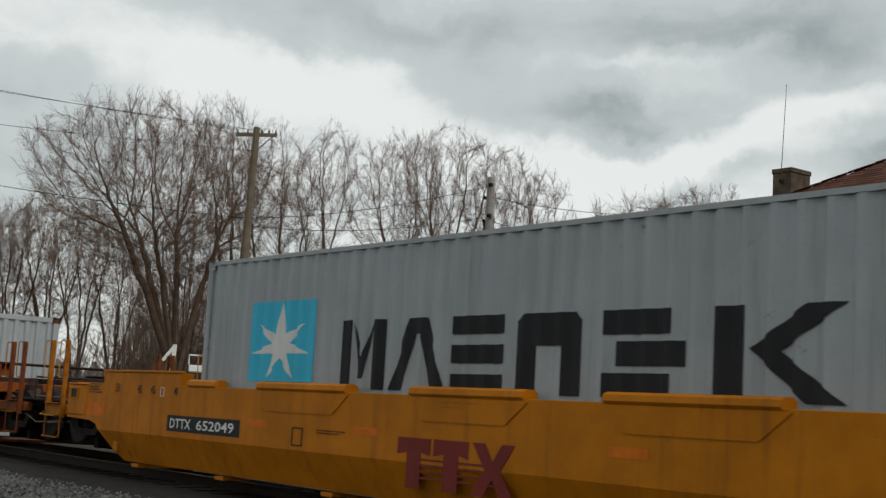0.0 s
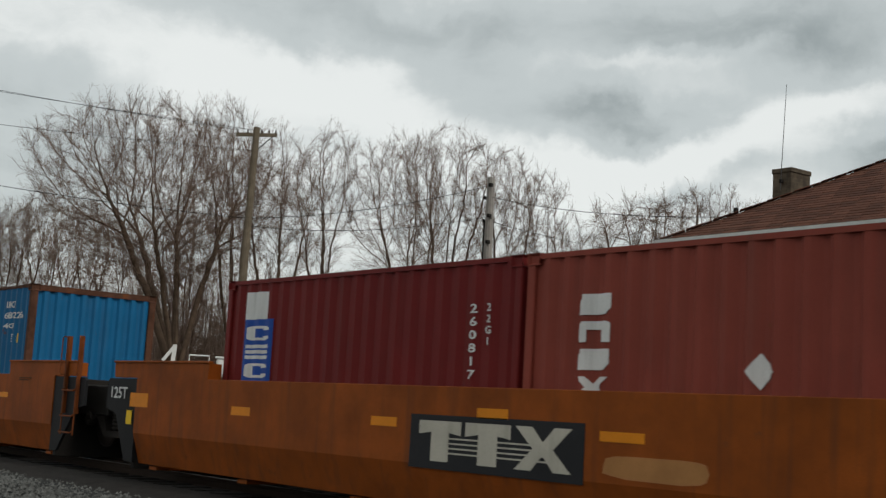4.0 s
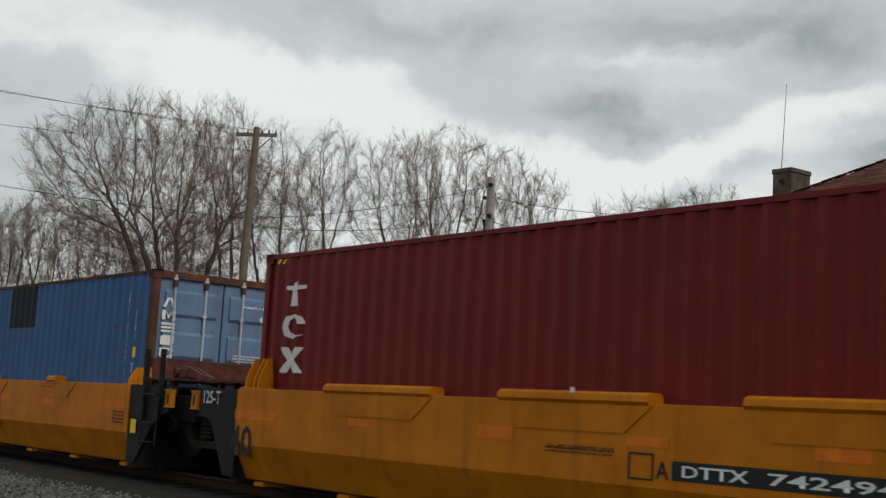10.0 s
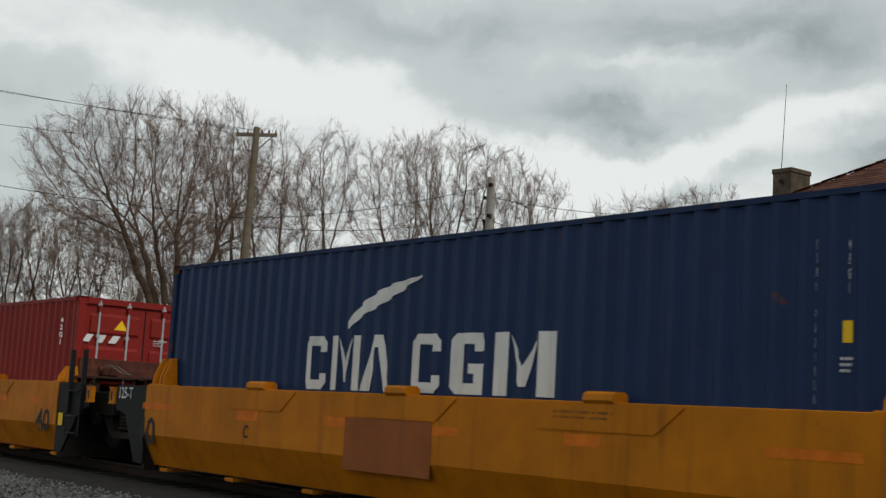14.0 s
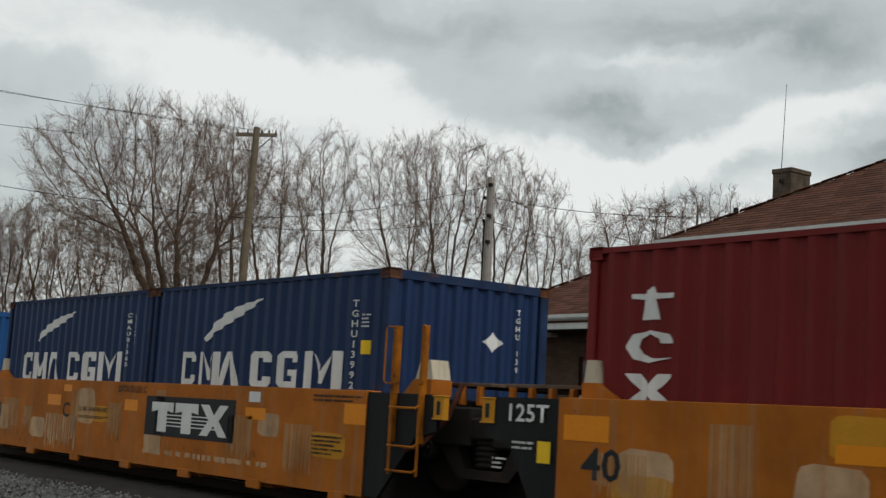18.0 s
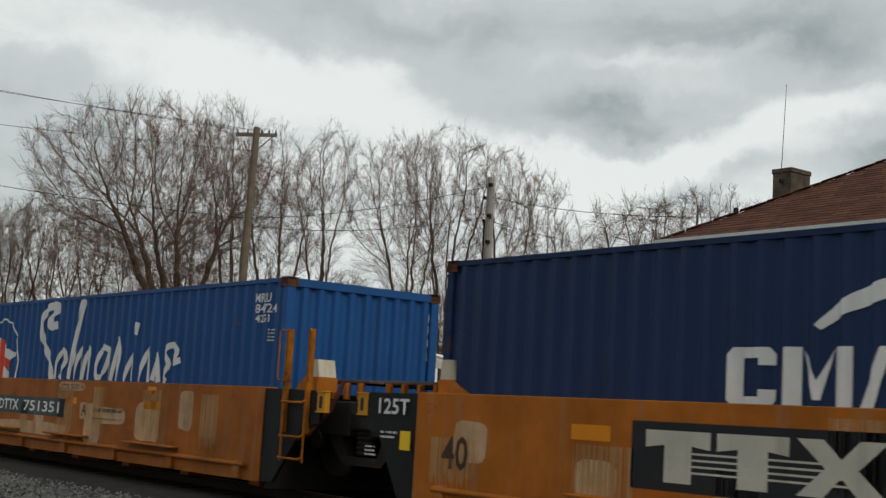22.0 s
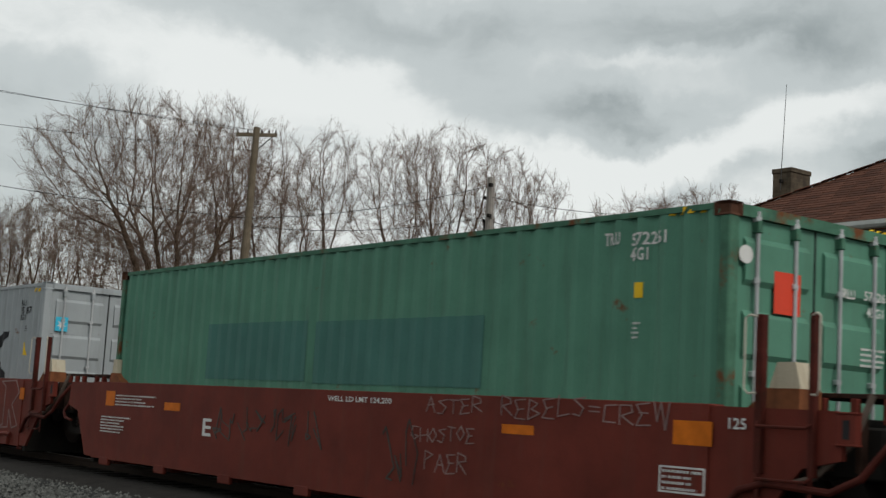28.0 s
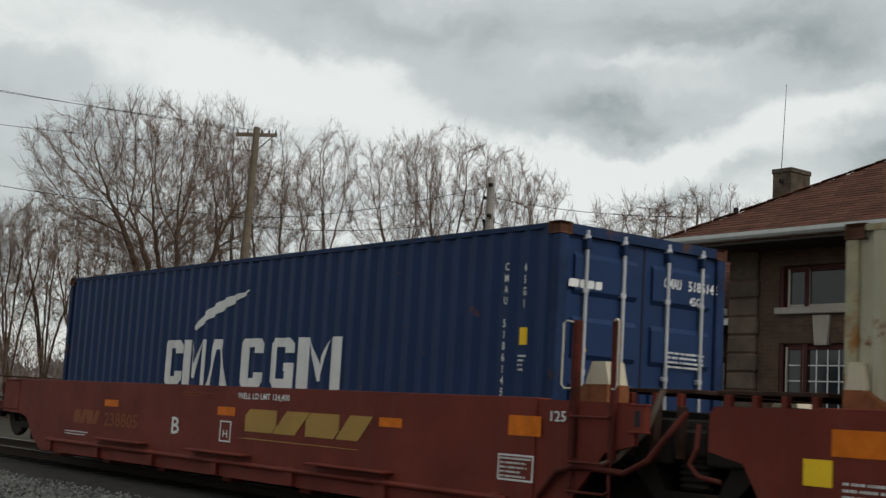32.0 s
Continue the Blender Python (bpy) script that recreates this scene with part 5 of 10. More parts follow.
        for i in range(n):
            a = i / n
            p = [put(min(1, max(0, a + rnd.uniform(0, 1.3) / n)), rnd.random()) for k in range(5)]
            ribbon(bm, p, 0.012 + 0.012 * (mat in (M_SCRAWL, M_INKFADE)) + 0.01 * rnd.random(), y0, y1, end)
    elif kind == "chalk":
        n = len(arg)
        for i, ch in enumerate(arg):
            for stroke in CHALK[ch]:
                ribbon(bm, [put((i + 0.08 + 0.82 * p + rnd.uniform(-0.03, 0.03)) / n, 0.12 + 0.8 * q + rnd.uniform(-0.05, 0.05) - 0.12 * math.sin(i)) for p, q in stroke], 0.012, y0, y1, end)
    elif kind == "tag":
        for a in (0.0, 0.5):
            p = [put(a + 0.02, 0.02), put(a + 0.12, 0.1), put(a + 0.12, 0.85), put(a + 0.02, 0.95), put(a + 0.36, 0.98), put(a + 0.45, 0.75), put(a + 0.3, 0.5), put(a + 0.46, 0.1), put(a + 0.34, 0.04), put(a + 0.24, 0.4), put(a + 0.24, 0.05), put(a + 0.02, 0.02)]
            ribbon(bm, p, 0.022, y0, y1, end)
    elif kind == "flag":
        ribbon(bm, [put(0.06 + 0.0, 0.3), put(0.12, 0.62), put(0.3, 0.9), put(0.5, 0.97), put(0.74, 0.88), put(0.9, 0.62), put(0.96, 0.3), put(0.93, 0.0)], 0.03, y0, y1, end)
        slab(bm, [put(0.18, 0.0), put(0.27, 0.0), put(0.30, 0.7), put(0.20, 0.72)], y0, y1, end)
        slab(bm, [put(0.31, 0.0), put(0.80, 0.0), put(0.62, 0.22), put(0.9, 0.42), put(0.62, 0.5), put(0.46, 0.66), put(0.33, 0.68)], y0, y1, end)
        red = bmesh.new()
        slab(red, [put(0.42, 0.0), put(0.55, 0.0), put(0.56, 0.24), put(0.76, 0.16), put(0.76, 0.28), put(0.55, 0.40), put(0.53, 0.63), put(0.42, 0.67), put(0.43, 0.42), put(0.30, 0.45), put(0.30, 0.3), put(0.44, 0.27)], y0 - 0.003, y0 - 0.0005, end)
        press_on(red, owner, end)
        part("red_cross_bars", red, M_FLAGRED, owner)
    elif kind == "script":
        strokes = (
            ([(0.125, 0.72), (0.09, 0.70), (0.07, 0.76), (0.10, 0.88), (0.135, 0.95), (0.11, 1.0), (0.06, 0.97), (0.01, 0.82), (0.015, 0.6), (0.06, 0.4), (0.105, 0.18), (0.12, 0.0)], 0.15),
            ([(0.155, 0.0), (0.16, 0.2), (0.185, 0.34), (0.215, 0.36), (0.225, 0.22), (0.2, 0.1), (0.185, 0.0)], 0.10),
            ([(0.25, 0.02), (0.3, 0.42), (0.325, 0.9), (0.335, 1.0), (0.315, 0.98), (0.285, 0.6), (0.265, 0.0)], 0.09),
            ([(0.30, 0.0), (0.32, 0.25), (0.345, 0.38), (0.345, 0.0)], 0.10),
            ([(0.365, 0.0), (0.38, 0.28), (0.41, 0.38), (0.405, 0.0)], 0.10),
            ([(0.545, 0.36), (0.5, 0.40), (0.465, 0.2), (0.47, 0.02), (0.52, 0.1), (0.545, 0.36), (0.55, 0.0)], 0.10),
            ([(0.57, 0.0), (0.6, 0.5), (0.62, 0.32), (0.605, 0.0)], 0.09),
            ([(0.66, 0.0), (0.70, 0.3), (0.705, 0.0)], 0.10),
            ([(0.715, 0.58), (0.72, 0.68)], 0.13),
            ([(0.75, 0.0), (0.8, 0.36), (0.815, 0.0)], 0.11),
            ([(0.835, 0.02), (0.86, 0.3), (0.875, 0.0)], 0.11),
            ([(0.985, 0.24), (0.96, 0.22), (0.975, 0.36), (0.94, 0.42), (0.905, 0.34), (0.93, 0.2), (0.905, 0.06), (0.92, 0.0)], 0.10),
        )
        for p, w in strokes:
            fine = []
            for k in range(len(p) - 1):
                p0, p1, p2, p3 = p[max(0, k - 1)], p[k], p[k + 1], p[min(len(p) - 1, k + 2)]
                for j in range(4):
                    f = j / 4
                    fine.append(tuple(0.5 * ((2 * p1[c]) + (p2[c] - p0[c]) * f + (2 * p0[c] - 5 * p1[c] + 4 * p2[c] - p3[c]) * f * f + (3 * p1[c] - p0[c] - 3 * p2[c] + p3[c]) * f ** 3) for c in (0, 1)))
            fine.append(p[-1])
            ribbon(bm, [put(*q) for q in fine], w * 0.9, y0, y1, end)
    if box_like:
        press_on(bm, owner, end)
    tagged(part(name, bm, mat, owner), kind="stuff" if kind in ("blots", "streaks", "scrape", "chalk", "scrawl", "script", "haz") else "")


# ---- gear of the cars ----
M_HOSE = material("dusty_air_hose", (0.105, 0.08, 0.065), 0.7)
M_CREAM = material("cream_guide_block", (0.46, 0.41, 0.31), 0.7, var=0.15, streak=0.4, dirt=(0.15, 0.08, 0.04))
G_TAN = material("rusty_orange_post_paint", (0.17, 0.055, 0.012), 0.7, var=0.35, scale=4, streak=0.5, rust=0.4, rust_colour=(0.07, 0.028, 0.012), dirt=(0.08, 0.035, 0.012))
M_TAPEWORN = material("bright_yellow_rod_paint", (0.42, 0.19, 0.02), 0.6, var=0.25, scale=6)
M_DARKRUST = material("dark_rusty_casting", (0.075, 0.026, 0.018), 0.75, var=0.4, scale=6, rust=0.4)
M_CREAMYELLOW = material("faded_cream_yellow_paint", (0.42, 0.28, 0.10), 0.7, var=0.2, streak=0.4, rust=0.2)
M_SCOURED = material("scoured_brown_paint", (0.21, 0.105, 0.045), 0.75, var=0.35, scale=4, streak=0.4, rust=0.25)
M_TANPIPE = material("tan_pipe_paint", (0.28, 0.15, 0.06), 0.7, var=0.3, scale=5, rust=0.2)
M_WHEELRED = plain("red_brake_wheel_paint", (0.60, 0.05, 0.02), 0.5)
M_WHEELYELLOW = plain("yellow_brake_wheel_paint", (0.60, 0.33, 0.02), 0.5)
M_RUSTTANK = material("rust_brown_tank", (0.17, 0.062, 0.026), 0.7, var=0.4, scale=4, rust=0.45, streak=0.5, rust_colour=(0.09, 0.032, 0.016), dirt=(0.05, 0.024, 0.015))
M_PALEWEAR = material("chalky_wear", (0.36, 0.20, 0.09), 0.8, var=0.3, streak=0.5, dirt=(0.34, 0.13, 0.02))
M_PALEPATCH = material("dusty_pale_repaint", (0.40, 0.26, 0.15), 0.8, var=0.35, scale=2.5, streak=0.6, dirt=(0.36, 0.14, 0.03))
M_RUSTWHEEL = material("rusty_brake_housing", (0.16, 0.05, 0.03), 0.7, var=0.3)
M_GREYTANK = material("dusty_brown_tank", (0.10, 0.068, 0.050), 0.75, var=0.35, scale=4, rust=0.4, streak=0.4)
M_DARKMAROON = material("grimy_brown_steel", (0.034, 0.018, 0.013), 0.75, var=0.4, scale=4, rust=0.3, rust_colour=(0.075, 0.03, 0.016))
# paler brown that paints the lit line along plate edges
M_LITEDGE = material("pale_lit_edge", (0.13, 0.10, 0.08), 0.6, var=0.4, scale=6, rust=0.3)


def ladder(c, x0, x1, z0, z1, y, mat, rungs, name="ladder", grab=None, wide=0.030, outward=False):
    """Two flat rails, round rungs at the heights given, and thin grab irons beside the rails."""
    lad = part(name, bmesh.new(), mat, c)
    for k, x in enumerate((x0, x1)):
        w = wide * (1.0 if k == 0 else 0.7)
        part("ladder_rail", soft_box(x - w, x + w, y, y + 0.016, z0 + 0.34 * (z0 < 0.8), z1, 0.004), mat, lad)
        part("rail_flange", soft_box(x + w - 0.014, x + w, y + 0.017, y + 0.075, z0 + 0.34 * (z0 < 0.8), z1, 0.003), mat, lad)
        if z0 < 0.8:
            part("stirrup_side", soft_box(x - 0.020, x + 0.020, y + 0.002, y + 0.016, z0, z0 + 0.345, 0.003), mat, lad)
        if grab:
            o = 1 if outward and k else -1
            part("grab_iron", path_tube(bmesh.new(), [(x + o * a, y - b, z1 - d) for a, b, d in ((0.01, 0.006, 0.02), (0.07, 0.03, 0.006), (0.105, 0.04, 0.03), (0.105, 0.04, 0.59), (0.07, 0.03, 0.625), (0.01, 0.006, 0.62))], 0.0095, 6), grab, lad, "thin grab iron")
            for z in (z1 - 0.05, z1 - 0.62):
                part("bolt", tube(bmesh.new(), (x, y - 0.012, z), (x, y, z), 0.014, 6), mat, lad)
    for z in rungs:
        part("rung", path_tube(bmesh.new(), [(x0, y + 0.005, z + 0.03), (x0 + 0.02, y - 0.03, z), (x1 - 0.02, y - 0.03, z), (x1, y + 0.005, z + 0.03)], 0.014, 6), mat, lad)
    return lad


def brake_wheel(c, x, y, z, r, mat, s, foot=1.2, rim=None, plate=None):
    """Hand brake: the wheel's rim at x, its gear housing behind it on a stand that rises from foot."""
    stand_mat, rim = plate or M_DARKMAROON, rim or mat
    x0, x1 = sorted((x - s * 0.31, x - s * 0.44))
    st = part("brake_stand", prism(bmesh.new(), [(x0 - 0.06, foot), (x1 + 0.06, foot), (x1 + 0.02, z - 0.1), (x1, z + 0.2), (x0, z + 0.2), (x0 - 0.02, z - 0.1)], y + 0.02, y + 0.05), stand_mat, c)
    part("stand_flange", soft_box(x0 - 0.012, x0, y - 0.12, y + 0.05, foot, z + 0.2, 0.004), stand_mat, st)
    bm = bmesh.new()
    prof = ((0.29, 0.74), (0.24, 0.80), (0.18, 0.72), (0.13, 0.50), (0.09, 0.28))
    for (d0, k0), (d1, k1) in zip(prof[:-1], prof[1:]):
        tube(bm, (x - s * d0, y - 0.02, z), (x - s * d1, y - 0.02, z), r * k0, 24, r * k1)
    part("gear_housing", bm, mat, st, "rounded brake gear housing")
    part("housing_plate", soft_box(*sorted((x - s * 0.315, x - s * 0.292)), y - 0.02 - r * 0.6, y - 0.02 + r * 0.75, z - r * 0.8, z + r * 0.75, 0.01), stand_mat, st)
    part("brake_chain_guide", soft_box(x - s * 0.2 - 0.03, x - s * 0.2 + 0.03, y - 0.05, y + 0.01, z - 0.40, z - r * 0.6, 0.01), M_GREYTANK, st)
    w = part("brake_wheel", ring(bmesh.new(), (x, y, z), (1, 0, 0.06), r, 0.016, 32, 6), rim, st, "spoked brake wheel")
    for k in range(6):
        a = 2 * math.pi * k / 6 + 0.3
        u, v = math.cos(a), math.sin(a)
        part("spoke", path_tube(bmesh.new(), [(x - s * 0.05, y + 0.04 * u, z + 0.04 * v), (x - s * 0.045, y + r * 0.55 * u, z + r * 0.55 * v), (x, y + r * u, z + r * v)], 0.011, 6), rim, w)
    part("hub", tube(bmesh.new(), (x - s * 0.12, y, z), (x + s * 0.01, y, z), 0.045, 12, 0.03), mat, w)


def end_gear(c, s, half, top, paint, posts=(0.65, 1.28), post=2.18, wheel=None, wheel_x=0.97, wz=2.22, wr=0.22, foot=1.2, tank=None, tank_r=0.20, tank_z=0.42, step_mat=None, slot=None, deck=None, rim=None, plate=None):
    """Platform, posts, steps, hoses, tank and brake wheel at a car end; s: +1 right, -1 left. posts, wheel_x and slot count outward from the side's end."""
    e = half + 1.9
    gear = {C_YELLOW: G_YELLOW, C_RIBBED: G_YELLOW, C_ORANGE: G_ORANGE, C_TAN: G_TAN, C_BROWNTAN: G_TAN, C_RED: G_RED}[paint]
    bright = {C_YELLOW: M_TAPEWORN, C_RIBBED: M_TAPEWORN, C_ORANGE: G_YELLOW, C_TAN: M_TAPEWORN, C_BROWNTAN: M_TAPEWORN, C_RED: M_PALE}[paint]
    xs = sorted(s * (e + k) for k in posts)
    ladder(c, xs[0], xs[1], 0.58, post, -1.45, gear, (0.60,), grab=bright)
    ladder(c, xs[0], xs[1], 1.16, post - 0.04, 1.39, gear, (), grab=bright)
    box_ = part("step_box", soft_box(xs[0] + 0.05, xs[1] - 0.045, -1.452, -1.40, 0.94, 1.14, 0.012), step_mat or gear, c, "pressed step plate")
    part("step_lip", soft_box(xs[0] + 0.045, xs[1] - 0.04, -1.50, -1.40, 1.141, 1.16, 0.006), step_mat or gear, box_)
    part("step_rail", path_tube(bmesh.new(), [(xs[0] - 0.03, -1.46, 1.0), (xs[0] - 0.02, -1.53, 0.955), (xs[1] - 0.06, -1.53, 0.945), (xs[1] - 0.05, -1.46, 1.0)], 0.009, 6), bright, box_)
    x0, x1 = sorted((s * (e + 0.02), s * (e + max(posts) + 0.1)))
    part("end_sill", soft_box(x0, x1, -1.38, -1.22, 0.97, 1.13, 0.015), gear, c)
    part("walkway", soft_box(x0 + 0.1, x1 + (0.3 if s > 0 else 0), -1.30, 1.36, 1.17, 1.205, 0.008), M_DARK, c)
    # pale strip: light caught by the grating's edge, put into colour
    part("walkway_edge", soft_box(*sorted((s * (e - 0.2), s * (e + 1.9))), -0.98, -0.95, 1.23, 1.265, 0.006), M_LITEDGE, c, "paler strip painted as the lit edge of the grating")
    part("platform_beam", soft_box(*sorted((s * (half + 0.6), s * (e + 1.75))), -0.66, -0.58, 1.47, 1.56, 0.01), M_DARKMAROON, c)
    part("platform_beam", soft_box(*sorted((s * (half + 0.8), s * (e + 1.6))), 0.70, 0.78, 1.60, 1.68, 0.01), M_DARKMAROON, c)
    for k in range(3):
        x = s * (e - 0.4 + 0.85 * k)
        part("beam_post", soft_box(x - 0.035, x + 0.035, -0.65, -0.59, 1.0, 1.47, 0.008), M_DARKMAROON, c)
    part("crossover_rail", path_tube(bmesh.new(), [(s * (e + 1.35), -1.2, 1.2), (s * (e + 1.35), -1.2, 1.58), (s * (e + 1.35), 1.2, 1.58), (s * (e + 1.35), 1.2, 1.2)], 0.018, 6), M_DARKMAROON, c)
    x0, x1 = sorted((s * (e - 0.76), s * (e - 0.02)))
    fr = part("end_box", soft_box(x0, x1, -1.487, -1.40, 0.99, top - 0.03, 0.018), paint, c)
    part("box_top", soft_box(x0 - 0.015, x1 + 0.015, -1.50, -1.40, top - 0.029, top - 0.012, 0.006), paint, fr)
    for x in (x0 + 0.06, x1 - 0.06):
        for z in (1.06, 1.28, top - 0.1):
            part("rivet", tube(bmesh.new(), (x, -1.497, z), (x, -1.486, z), 0.012, 6), paint, fr)
    if slot:
        a0, a1 = sorted((s * (e - slot[0]), s * (e - slot[1])))
        z0, z1 = slot[2], slot[3]
        # no recess is cut: a flat black plate paints the shade inside
        part("jack_slot", new_box(a0, a1, -1.492, -1.488, z0, z1), M_INK, fr, "flat black square painted as the shade in a jacking hole")
        for q in ((a0 - 0.02, a1 + 0.02, z1, z1 + 0.02), (a0 - 0.02, a1 + 0.02, z0 - 0.02, z0), (a0 - 0.02, a0, z0, z1), (a1, a1 + 0.02, z0, z1)):
            part("slot_rim", new_box(q[0], q[1], -1.506, -1.4875, q[2], q[3]), paint, fr)
    part("jack_loop", path_tube(bmesh.new(), [(s * (e - 0.02), -1.44, 1.20), (s * (e + 0.10), -1.45, 1.22), (s * (e + 0.14), -1.45, 1.32), (s * (e + 0.10), -1.45, 1.44), (s * (e - 0.02), -1.44, 1.46)], 0.019, 6), gear, c, "cast pulling loop")
    # dark steelwork between the sides: sill, valve, pipes and rods
    part("centre_structure", prism(bmesh.new(), [(s * (half + 0.5), 0.9), (s * (half + 0.5), 1.5), (s * (e - 0.3), 1.5), (s * (e + 0.5), 1.30), (s * (e + 1.3), 1.26), (s * (e + 1.3), 0.9)], -0.45, 0.45), M_DARKMAROON, c)
    for k in range(3):
        x = s * (half + 0.55 + 0.62 * k)
        part("cross_strut", soft_box(x - 0.035, x + 0.035, -1.38, 1.38, top - 0.15, top - 0.05, 0.01), M_DARKMAROON, c)
    x0, x1 = sorted((s * (half + 0.3), s * (e + 1.25)))
    part("centre_sill", soft_box(x0, x1, -0.38, 0.38, 0.42, 0.895, 0.03), M_DARK, c)
    for k in range(3):
        x = s * (half + 0.75 + 0.9 * k)
        part("brake_beam", soft_box(x - 0.09, x + 0.09, -0.66, 0.66, 0.44, 0.62, 0.02), M_DARK, c)
    part("brake_rod", path_tube(bmesh.new(), [(s * (half + 0.4), -0.62, 0.84), (s * (half + 1.6), -0.6, 0.78), (s * (e + 1.0), -0.45, 0.86)], 0.03, 6), M_DARK, c)
    part("train_pipe", path_tube(bmesh.new(), [(s * (half + 0.4), -1.16, 1.02), (s * (e - 0.2), -1.16, 1.0), (s * (e + 1.0), -1.0, 1.04), (s * (e + 1.4), -0.5, 0.98)], 0.028, 6), M_DARKMAROON, c)
    part("conduit", path_tube(bmesh.new(), [(s * (half + 0.6), -1.30, 1.40), (s * (e - 0.5), -1.22, 1.38), (s * (e + 0.2), -1.1, 1.18), (s * (e + 0.3), -0.9, 0.95)], 0.016, 6), M_HOSE, c)
    x = s * (e + 0.20)
    valve = part("control_valve", soft_box(x - 0.16, x + 0.16, -0.92, -0.68, 1.21, 1.46, 0.03), M_DARKMAROON, c)
    part("valve_bowl", tube(bmesh.new(), (x - 0.05, -0.8, 1.46), (x - 0.05, -0.8, 1.56), 0.09, 14, 0.06), M_DARKMAROON, valve)
    for k in (-1, 1):
        part("valve_flange", tube(bmesh.new(), (x + k * 0.16, -0.8, 1.32), (x + k * 0.21, -0.8, 1.32), 0.06, 10), M_GREYTANK, valve)
    hose = part("air_hose", path_tube(bmesh.new(), [(s * (e + 1.4), -0.5, 1.0), (s * (e + 1.55), -0.55, 0.80), (s * (e + 1.75), -0.5, 0.62), (s * (e + 1.95), -0.4, 0.68)], 0.026, 8), M_DARK, c)
    part("angle_cock", tube(bmesh.new(), (s * (e + 1.38), -0.5, 1.0), (s * (e + 1.50), -0.54, 0.86), 0.035, 8), M_STEEL, hose, "bare steel hose coupling")
    part("uncoupling_lever", path_tube(bmesh.new(), [(s * (e + 0.8), -1.38, 0.98), (s * (e + 1.3), -1.3, 0.92), (s * (e + 1.5), -1.2, 0.80), (s * (e + 1.75), -0.3, 0.86)], 0.012, 6), M_HOSE, c)
    if deck:
        # raised plate at the container's end, on stubby legs with a flared block
        z, d0, d1 = deck
        x0, x1 = sorted((s * (half + d0), s * (half + d1)))
        dk = part("upper_deck", soft_box(x0, x1, -1.42, 1.42, z - 0.035, z, 0.008), M_DARKMAROON, c, "dark worn end deck")
        for x in (x0 + 0.06, (x0 + x1) / 2, x1 - 0.06):
            part("deck_leg", soft_box(x - 0.05, x + 0.05, -1.40, -1.30, top - 0.03, z - 0.036, 0.008), gear, dk)
        part("deck_edge", soft_box(x0, x1, -1.432, -1.421, z - 0.03, z - 0.005, 0.003), M_LITEDGE, dk)
        b = s * (half + d1 - 0.32)
        part("flared_block", prism(bmesh.new(), [(b - 0.22, top - 0.02), (b + 0.22, top - 0.02), (b + 0.10 * s + 0.06, z - 0.04), (b + 0.10 * s - 0.08, z - 0.04)], -1.27, -1.06), gear, dk)
    if tank:
        t0, t1, tz = s * (half + 0.50), s * (half + 1.80), top + tank_z
        bm = bmesh.new()
        tube(bm, (t0 + s * 0.06, -0.6, tz), (t1 - s * 0.06, -0.6, tz), tank_r, 36)
        tube(bm, (t0 + s * 0.06, -0.6, tz), (t0, -0.6, tz), tank_r, 36, tank_r * 0.6)
        tube(bm, (t1 - s * 0.06, -0.6, tz), (t1, -0.6, tz), tank_r, 36, tank_r * 0.6)
        tk = part("air_reservoir", bm, tank, c, "round air reservoir tank with dished ends")
        for f in (0.10, 0.80):
            x = t0 + (t1 - t0) * f
            part("tank_band", ring(bmesh.new(), (x, -0.6, tz), (1, 0, 0), tank_r + 0.004, 0.012, 24, 4), M_DARKMAROON, tk)
            part("tank_saddle", prism(bmesh.new(), [(x - 0.05, top + 0.12), (x + 0.05, top + 0.12), (x + 0.05, tz - tank_r * 0.5), (x - 0.05, tz - tank_r * 0.5)], -0.86, -0.36), gear, tk)
        part("tank_platform", soft_box(*sorted((s * (half - 0.5), s * (e + 0.2))), -1.05, -0.2, top + 0.09, top + 0.13, 0.008), M_DARKMAROON, tk, "dark plate under the tank")
        for f in (0.0, 0.35, 0.7, 1.0):
            x = s * (half - 0.2 + f * 2.2)
            part("platform_leg", soft_box(x - 0.03, x + 0.03, -1.02, -0.96, top - 0.15, top + 0.09, 0.006), M_DARKMAROON, tk)
        tag = t0 + (t1 - t0) * (0.60 if s > 0 else 0.30)
        bars(tk, "tank_stencil", tag, tag + 0.34, tz + tank_r * 0.45, tz + tank_r * 0.85, 3, M_WHITE, y=-0.6 - tank_r * 0.88, seed=int(e * 10))
        part("pipe_run", path_tube(bmesh.new(), [(t1, -0.62, tz - 0.05), (t1 + s * 0.25, -0.7, tz - 0.1), (t1 + s * 0.45, -0.75, top + 0.1), (t1 + s * 0.5, -0.8, 1.3)], 0.016, 6), M_HOSE, tk)
        part("end_foot", prism(bmesh.new(), [(s * (half - 0.75), top + 0.10), (s * (half - 0.12), top + 0.10), (s * (half - 0.20), top + 0.30), (s * (half - 0.55), top + 0.32)], -0.95, -0.65), gear, tk, "flared rusty guide foot")
    if wheel:
        brake_wheel(c, s * (e + wheel_x), -0.55, wz, wr, wheel, s, foot, rim, plate)


def joint_gear(c, top, paint, style):
    """Ladder, guides and hoses at the right end of an articulated unit, and the guides at the left end of its neighbour."""
    lad = {"black": M_BLACK, "tan": G_YELLOW, "red": G_RED, "orange": G_ORANGE}[style]
    ladder(c, 6.67 + c["half"] - 6.15, 7.17 + c["half"] - 6.15, 0.66, 2.24 if style != "black" else 2.02, -1.51, lad, (0.70, 0.96, 1.365), grab=None if style == "black" else {"tan": G_YELLOW, "red": M_PALE, "orange": G_ORANGE}[style], wide=0.032, outward=True)


